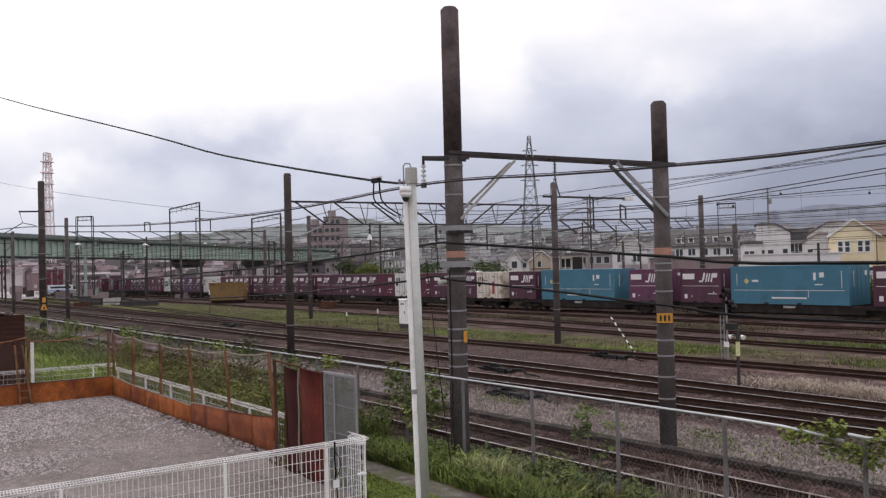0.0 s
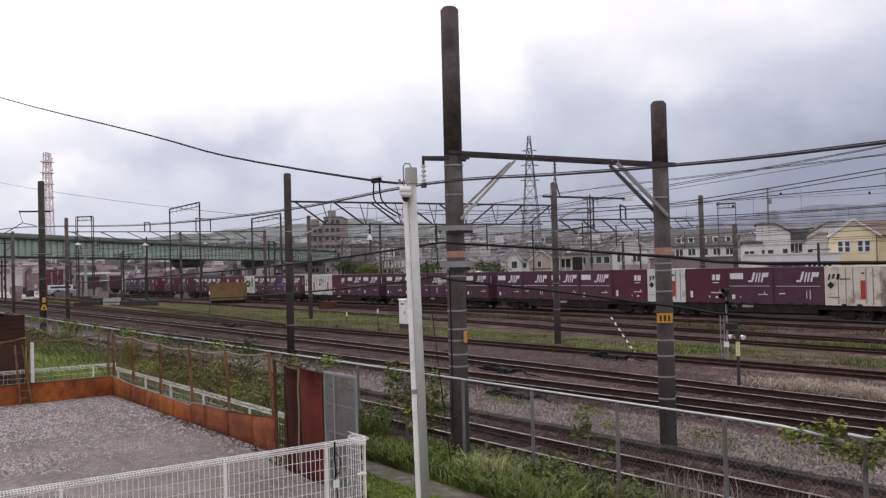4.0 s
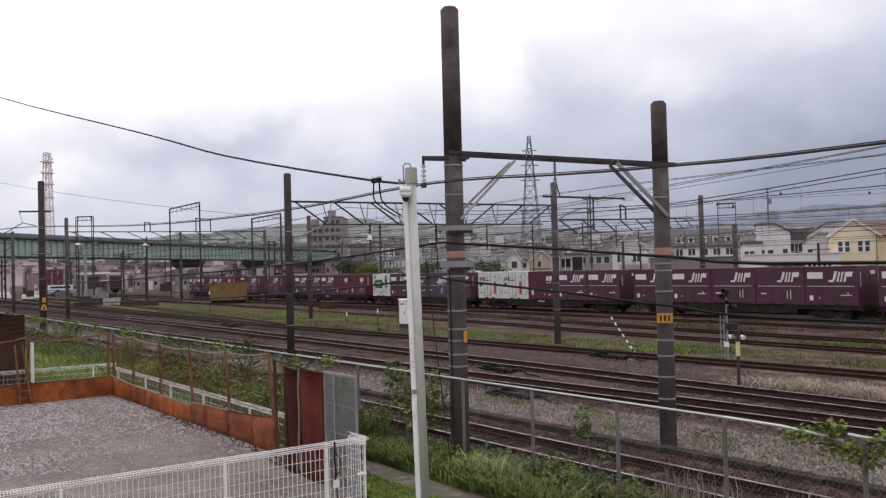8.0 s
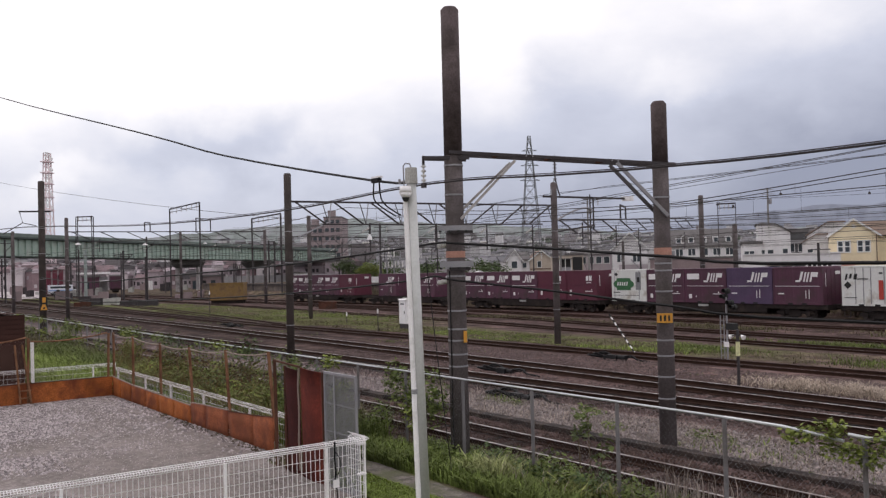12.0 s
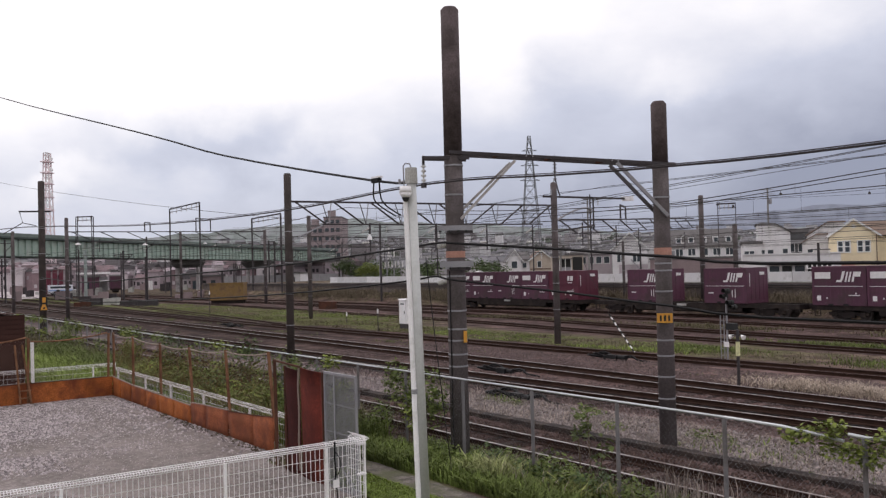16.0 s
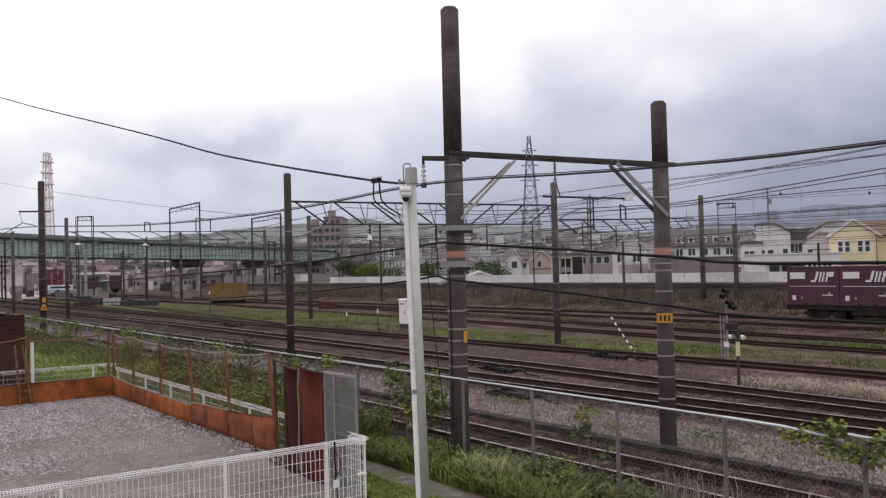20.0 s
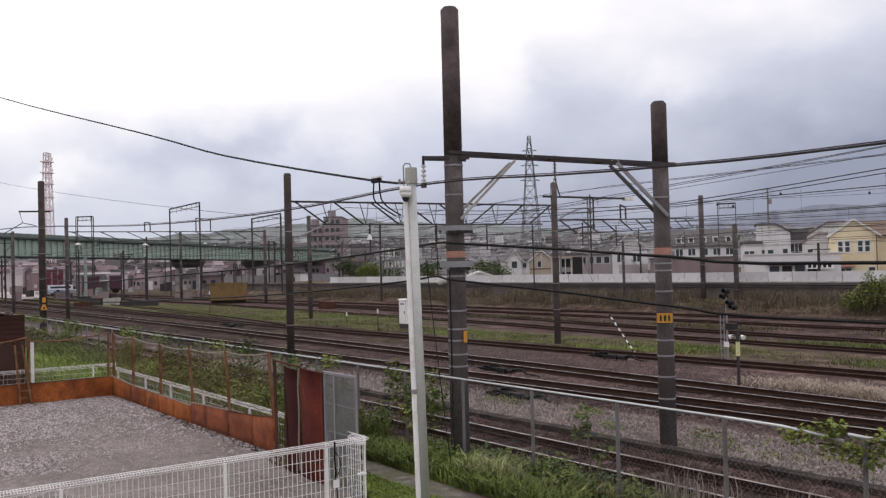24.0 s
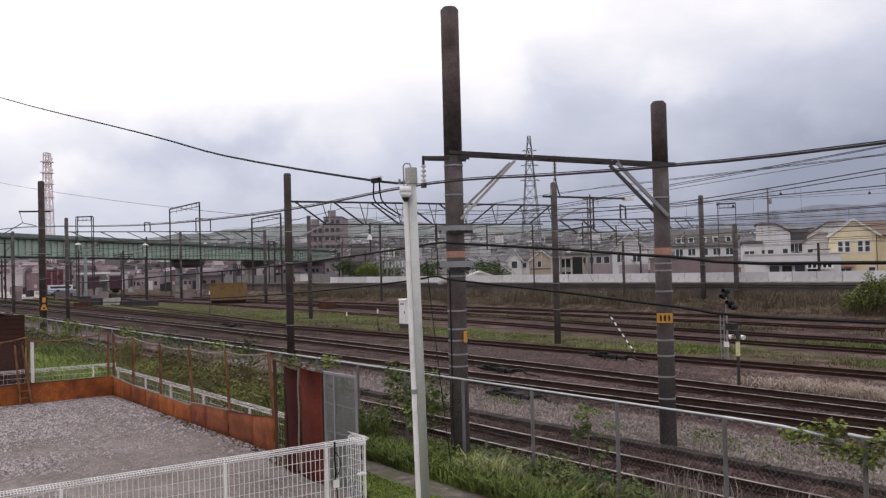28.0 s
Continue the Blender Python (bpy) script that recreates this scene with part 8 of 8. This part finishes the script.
for u, d, z, r in ((-30.5, 262, 5.2, 3.0),):
    p = town(u, d)
    bush("dark leafy tree beyond the bridge", [(p.x, p.y, z, r, r, 1.5), (p.x + r * 0.8, p.y, z - 0.4, r * 0.7, r * 0.7, 1.1)], 800, 0.4, LEAF_D, 3, int(d), "yard_tree", "tree")
bush("round bright green tree behind the panels", [(-104.9, 62.6, 4.1, 1.5, 1.1, 0.95), (-104.2, 63.6, 3.9, 1.2, 1.0, 0.8), (-105.4, 61.7, 3.7, 0.8, 0.8, 0.7)], 1500, 0.16, LEAF_Y, 3, 61, "garden_tree", "tree")
bush("dark leafy tree behind the wall", [(-113.1, 64.1, 4.6, 1.6, 1.2, 1.3), (-112.4, 65.0, 3.6, 1.4, 1.2, 1.2)], 1200, 0.22, LEAF_D, 3, 62, "garden_tree", "tree")
rnd = random.Random(63)
for i in range(24):
    d = rnd.uniform(150, 300)
    u = rnd.uniform(-0.11, 0.34) * d
    p = town(u, d)
    r = rnd.uniform(1.4, 2.8)
    bush("leafy green garden tree among the houses", [(p.x, p.y, 3.2 + r * 0.4, r, r, r * 0.8), (p.x + r * 0.7, p.y, 3.0, r * 0.7, r * 0.7, r * 0.6)], 420, 0.42, LEAF_D, 2, 300 + i, "garden_tree", "tree")
bush("leafy vine climbing the boundary fence beside the pole", [(-16.45, 10.5, 1.62, 0.5, 0.25, 0.5), (-15.8, 10.5, 1.35, 0.4, 0.22, 0.5), (-15.05, 10.45, 1.4, 0.5, 0.25, 0.65), (-17.1, 10.5, 0.8, 0.4, 0.25, 0.4)], 480, 0.085, LEAF, 2, 51)
bush("yellow-green vine hanging over the boundary fence", [(-6.75, 10.5, 1.80, 0.30, 0.2, 0.13), (-6.35, 10.5, 1.93, 0.24, 0.2, 0.14), (-5.9, 10.5, 1.68, 0.32, 0.2, 0.2), (-6.3, 10.5, 1.66, 0.24, 0.15, 0.14), (-5.6, 10.5, 1.9, 0.25, 0.2, 0.12)], 170, 0.075, LEAF_Y, 0, 52)
bush("broad-leaved weed beside the siding", [(-11.1, 10.9, 1.45, 0.24, 0.2, 0.25), (-10.75, 10.9, 0.95, 0.16, 0.16, 0.3), (-11.3, 10.9, 1.15, 0.18, 0.15, 0.2)], 30, 0.15, LEAF, 1, 53)
bush("yellow-green sapling beside the rusty gate", [(-18.3, 10.2, 1.35, 0.3, 0.25, 0.2), (-18.7, 10.3, 1.1, 0.25, 0.25, 0.2)], 40, 0.13, LEAF_Y, 1, 54)
bush("leafy weed at the end of the gate", [(-15.75, 10.3, 1.12, 0.28, 0.2, 0.3), (-15.5, 10.3, 0.75, 0.2, 0.2, 0.25)], 34, 0.11, LEAF_Y, 1, 55)
for i, (x, y, z, r, h) in enumerate(((-43.5, 10.0, 1.75, 0.9, 0.5), (-33.6, 10.0, 1.85, 0.6, 0.45), (-29.6, 10.0, 1.75, 0.6, 0.5), (-26.9, 10.0, 1.65, 0.5, 0.5),
                                        (-24.9, 10.0, 1.4, 0.7, 0.6), (-23.6, 10.1, 1.95, 0.4, 0.5), (-22.4, 10.0, 1.4, 0.6, 0.55), (-21.1, 10.1, 1.7, 0.45, 0.45), (-19.4, 10.1, 1.5, 0.5, 0.5),
                                        (-28.3, 9.2, 0.95, 0.9, 0.55), (-25.8, 9.0, 0.95, 1.0, 0.6), (-23.6, 9.2, 0.9, 0.9, 0.5), (-20.2, 9.3, 0.85, 0.8, 0.5))):
    bush("dense dark green shrub tangled in the boundary fence", [(x, y, z, r, 0.45, h), (x + 0.5 * r, y - 0.15, z - 0.55, r, 0.5, 0.5), (x - 0.6 * r, y - 0.1, z - 0.6, r * 0.8, 0.45, 0.45)], int(430 * r), 0.085, (LEAF, LEAF, LEAF_D)[i % 3], 3, 500 + i)
rnd = random.Random(77)
for i in range(16):
    x = -58 + 2.6 * i + rnd.uniform(-0.8, 0.8)
    r = rnd.uniform(0.4, 0.8)
    bush("leafy vine along the boundary fence", [(x, 10.3 + rnd.uniform(-0.1, 0.1), 1.7 + rnd.uniform(-0.15, 0.2), r, 0.25, 0.22), (x + 0.5, 10.2, 1.2, r * 0.9, 0.3, 0.3)], 90, 0.10, LEAF_Y if i % 3 == 0 else LEAF, 1, 100 + i)
for i in range(30):
    x, y, r = rnd.uniform(-30.5, -18.6), rnd.uniform(8.8, 10.1), rnd.uniform(0.4, 0.8)
    bush("low green weed behind the rusty fence", [(x, y, 0.55 + 0.55 * r, r, r * 0.7, r * 0.6), (x + r, y, 0.6, r * 0.7, r * 0.6, r * 0.45)], int(300 * r), 0.085, (LEAF, LUSH, GRASS_B, LEAF)[i % 4], 1, 140 + i)


def grass(name, x0, x1, y0, y1, n, h0, h1, material, label, seed, clump=0.35, width=0.012, lean=0.45, patch=None):
    """Many bent blades in clumps, joined."""
    rs = np.random.RandomState(seed)
    nc = max(1, n // 14)
    cx, cy = rs.uniform(x0, x1, nc), rs.uniform(y0, y1, nc)
    ch = rs.uniform(h0, h1, nc)
    if patch is not None:
        keep = np.array([noise.noise(Vector((a * 0.16, b * 0.35, seed))) > patch for a, b in zip(cx, cy)])
        cx, cy, ch = cx[keep], cy[keep], ch[keep]
        n, nc = int(n * keep.mean()), int(keep.sum())
    k = rs.randint(0, nc, n)
    x = np.clip(cx[k] + rs.normal(0, clump * 0.5, n), x0, x1)
    y = np.clip(cy[k] + rs.normal(0, clump * 0.5, n), y0, y1)
    h = ch[k] * rs.uniform(0.5, 1.15, n) * np.where((x + 9.7) ** 2 + (y - 9.85) ** 2 < 0.2, 0.25, 1.0)
    a = rs.uniform(0, 2 * np.pi, n)
    ln = rs.uniform(0.1, lean * 2, n) * h
    w = width * rs.uniform(0.6, 1.5, n)
    z = np.array([ground_z(p, q) for p, q in zip(x, y)]) - 0.03
    ca, sa = np.cos(a), np.sin(a)
    v = np.zeros((n, 5, 3))
    for i, (f, o, s) in enumerate(((0, 0, -1), (0, 0, 1), (0.55, 0.3, 0.8), (0.55, 0.3, -0.8), (1.0, 1.0, 0))):
        v[:, i, 0] = x + ca * ln * o - sa * w * s
        v[:, i, 1] = y + sa * ln * o + ca * w * s
        v[:, i, 2] = z + h * f * (1 - 0.25 * (o > 0.9))
    b = np.arange(n)[:, None] * 5
    quads = (b + np.array([[0, 1, 2, 3]])).tolist()
    tris = (b + np.array([[3, 2, 4]])).tolist()
    me = bpy.data.meshes.new(name)
    me.from_pydata(v.reshape(-1, 3).tolist(), [], quads + tris)
    me.materials.append(material)
    return tagged(new(name, me), label, "grass", kind="stuff")


BRUSH = mat("brown_green_brush", (0.125, 0.112, 0.062), 0.9, 0, 0.35, 1, 12, 0.0, piece=0.5)
TAN = mat("tan_dry_grass", (0.40, 0.325, 0.265), 0.9, 0, 0.3, 1, 12, 0.0, piece=0.5)
WALLBRUSH = mat("dry_brown_brush", (0.185, 0.150, 0.108), 0.9, 0, 0.3, 1, 12, 0.0, piece=0.45)
YARDREED = mat("yellow_green_reed", (0.204, 0.208, 0.0723), 0.85, 0, 0.3, 1, 12, 0.0, piece=0.4)
PALEREED = mat("pale_green_reed", (0.27, 0.29, 0.125), 0.85, 0, 0.3, 1, 12, 0.0, piece=0.4)
YARDGREEN = mat("dusty_grass_green", (0.165, 0.205, 0.060), 0.85, 0, 0.3, 1, 12, 0.0, piece=0.3)
grass("yard_grass", -95, -16, 30.3, 35.2, 5000, 0.08, 0.3, BRUSH, "pale dry blades in the strip between the tracks", 29, 0.9, 0.014, 0.6, 0.0)
grass("yard_grass", -98, -46, 30.0, 35.4, 7000, 0.08, 0.26, BRUSH, "pale dry blades at the far end of the strip", 37, 1.2, 0.02, 0.6, -0.1)
grass("verge_grass", -16.5, -8.8, 9.2, 11.3, 13000, 0.16, 0.45, GRASS, "tall green grass on the railway verge", 1)
grass("verge_grass", -17.4, -14.2, 9.05, 9.9, 9000, 0.15, 0.45, GRASS, "lush bright green grass beside the path", 42, 0.4)
grass("verge_grass", -12.4, -8.8, 9.1, 10.3, 9000, 0.2, 0.45, GRASS, "lush green grass beside the path", 50, 0.4)
grass("verge_grass", -16.2, -9.0, 9.1, 10.9, 9000, 0.18, 0.46, GRASS_B, "bright green grass on the railway verge", 2)
grass("verge_grass", -13.5, -6.0, 9.6, 11.4, 1300, 0.25, 0.6, STRAW, "dry stalks among the grass of the verge", 31, 0.5, 0.007, 0.3)
grass("verge_reeds", -12.9, -11.9, 9.6, 10.3, 900, 0.35, 0.72, PALEREED, "yellow-green reed tuft beside the fence", 32, 0.35, 0.012, 0.6)
grass("verge_grass", -9.2, -5.0, 9.4, 11.2, 2200, 0.12, 0.35, GRASS, "thin green grass among dry stalks", 38)
grass("verge_reeds", -11.0, -9.9, 9.7, 10.4, 700, 0.25, 0.55, YARDREED, "yellow-green reed tuft beside the path", 33, 0.35, 0.012, 0.6)
for i, (x, y, r) in enumerate(((-12.65, 16.0, 0.5), (-16.8, 16.6, 0.4), (-19.6, 16.2, 0.5), (-14.9, 15.4, 0.3), (-23.0, 16.6, 0.4), (-29.4, 34.6, 0.9), (-26.8, 33.8, 0.8), (-41.5, 32.4, 1.0), (-38.0, 32.3, 0.9))):
    bush("low tuft of green weeds in the ballast", [(x, y, ground_z(x, y) + 0.12, r, r * 0.6, 0.14), (x + r, y, ground_z(x, y) + 0.1, r * 0.7, r * 0.5, 0.11)], int(260 * r), 0.07, (GRASS, GRASS_B)[i % 2], 1, 700 + i, "weed", "weed")
rnd = random.Random(91)
for i in range(14):
    x, y = rnd.uniform(-14.6, -9.6), rnd.uniform(10.0, 10.9)
    bush("leafy green weed on the railway verge", [(x, y, 0.52, 0.32, 0.28, 0.24), (x + 0.25, y, 0.42, 0.25, 0.22, 0.18)], 70, 0.085, (LEAF, LEAF_D, GRASS)[i % 3], 1, 400 + i, "weed", "weed")
grass("fence_brush", -62, -17.5, 10.0, 10.8, 9000, 0.6, 1.3, BRUSH, "brownish brush along the boundary fence", 34, 0.5, 0.012, 0.35)
grass("lawn_grass", -11.9, -8.0, 6.4, 8.42, 26000, 0.04, 0.12, LUSH, "short bright green grass beside the mesh fence", 3, 0.6, 0.008)
grass("lawn_grass", -15.0, -11.9, 7.6, 8.4, 14000, 0.04, 0.12, LUSH, "short green grass along the path", 36, 0.6, 0.008)
grass("back_grass", -46, -16.5, 8.6, 10.3, 26000, 0.55, 1.15, GRASS, "tall green grass behind the rusty fence", 4, 0.5, 0.013)
grass("back_grass", -31, -17.5, 8.9, 10.6, 8000, 0.5, 1.2, BRUSH, "dry stalks among the grass behind the rusty fence", 14, 0.6, 0.009)
grass("back_grass", -32, -18, 8.5, 9.6, 9000, 0.4, 0.9, LUSH, "bright green grass behind the rusty fence", 15, 0.5, 0.012)
grass("back_grass", -38, -29.6, 6.0, 8.8, 15000, 0.45, 1.0, LUSH, "lush bright green grass beside the shed", 35, 0.5, 0.014)
grass("back_grass", -44, -29.5, 5.7, 8.9, 14000, 0.4, 0.95, LUSH, "green grass behind the rusty fence", 5)
grass("dry_grass", -30, -4, 14.6, 17.2, 4500, 0.06, 0.25, STRAW, "pale dry grass beside the siding", 6, 0.6, 0.009, 0.8)
grass("dry_grass", -24, -3, 14.7, 17.0, 16000, 0.08, 0.30, STRAW, "pale dry reeds beside the siding", 7, 0.6, 0.007, 1.0)
grass("dry_grass", -18.2, -6, 23.7, 25.4, 5500, 0.10, 0.38, TAN, "pale dry grass between the tracks", 8, 0.6, 0.006, 1.3)
grass("dry_grass", -16.5, -8, 23.6, 25.4, 9000, 0.15, 0.5, TAN, "taller pale dry grass tufts between the tracks", 48, 0.4, 0.006, 1.0, 0.12)
grass("dry_grass", -24, -6, 25.4, 27.2, 5000, 0.05, 0.22, BRUSH, "brown dry blades beside the yard track", 49, 0.8, 0.008, 1.0, 0.0)
grass("yard_grass", -28, -15.5, 31.2, 34.0, 8000, 0.12, 0.34, GRASS, "darker green grass round the signal", 43, 1.2, 0.013, 0.5, 0.12)
grass("yard_grass", -50, -12, 30.8, 35.0, 9000, 0.06, 0.26, WALLBRUSH, "dry tan blades among the green strip", 51, 1.2, 0.012, 0.8, 0.0)
grass("yard_grass", -46, -25, 30.6, 34.4, 8000, 0.08, 0.24, LUSH, "fresh green patches in the strip between the tracks", 44, 1.2, 0.014, 0.6, 0.08)
grass("yard_grass", -30, -12, 39.2, 40.6, 5000, 0.10, 0.30, GRASS, "thin green grass between the yard tracks", 45, 1.0, 0.016, 0.5, 0.1)
grass("yard_grass", -60, -12, 45.2, 47.6, 9000, 0.10, 0.34, BRUSH, "brown dry grass between the yard tracks", 46, 1.2, 0.02, 0.6, 0.0)
grass("yard_grass", -118, -58, 34.6, 41.8, 16000, 0.08, 0.30, YARDGREEN, "green grass on the open ground among the sidings", 52, 1.4, 0.022, 0.6, 0.05)
grass("yard_grass", -118, -56, 34.6, 42.2, 12000, 0.08, 0.34, WALLBRUSH, "dry tan grass on the open ground among the sidings", 53, 1.4, 0.02, 0.7, -0.05)
grass("wall_brush", -120, -20, 58.2, 59.8, 22000, 0.5, 1.25, WALLBRUSH, "tall dry brown grass against the wall", 47, 0.9, 0.016, 0.4, -0.15)
grass("yard_grass", -95, -27, 30.5, 35.0, 30000, 0.06, 0.18, YARDGREEN, "muted green grass strip between the tracks", 9, 1.1, 0.016, 0.6, 0.1)
grass("yard_grass", -95, -20, 30.5, 35.0, 12000, 0.05, 0.16, BRUSH, "brownish low grass between the tracks", 39, 1.1, 0.018, 0.7, -0.1)
grass("yard_grass", -80, -10, 25.2, 27.0, 4000, 0.06, 0.2, GRASS, "thin green grass between the tracks", 19, 0.9, 0.014, 0.45, 0.15)
grass("siding_weeds", -26, -6, 14.4, 16.6, 2500, 0.1, 0.3, GRASS_B, "sparse green weeds beside the siding", 20, 0.5, 0.012, 0.45, 0.15)
grass("yard_grass", -120, -20, 57.6, 59.6, 14000, 0.06, 0.22, BRUSH, "dry grass at the foot of the wall", 10, 0.9, 0.03)
grass("yard_grass", -120, -20, 57.8, 59.8, 12000, 0.06, 0.24, WALLBRUSH, "dry grass at the foot of the wall", 12, 0.9, 0.03)
grass("dry_stalks", -9.6, -4.5, 10.6, 11.4, 420, 0.5, 1.2, STRAW, "tall dry stalks beside the fence", 11, 0.6, 0.006, 0.15)


motions()
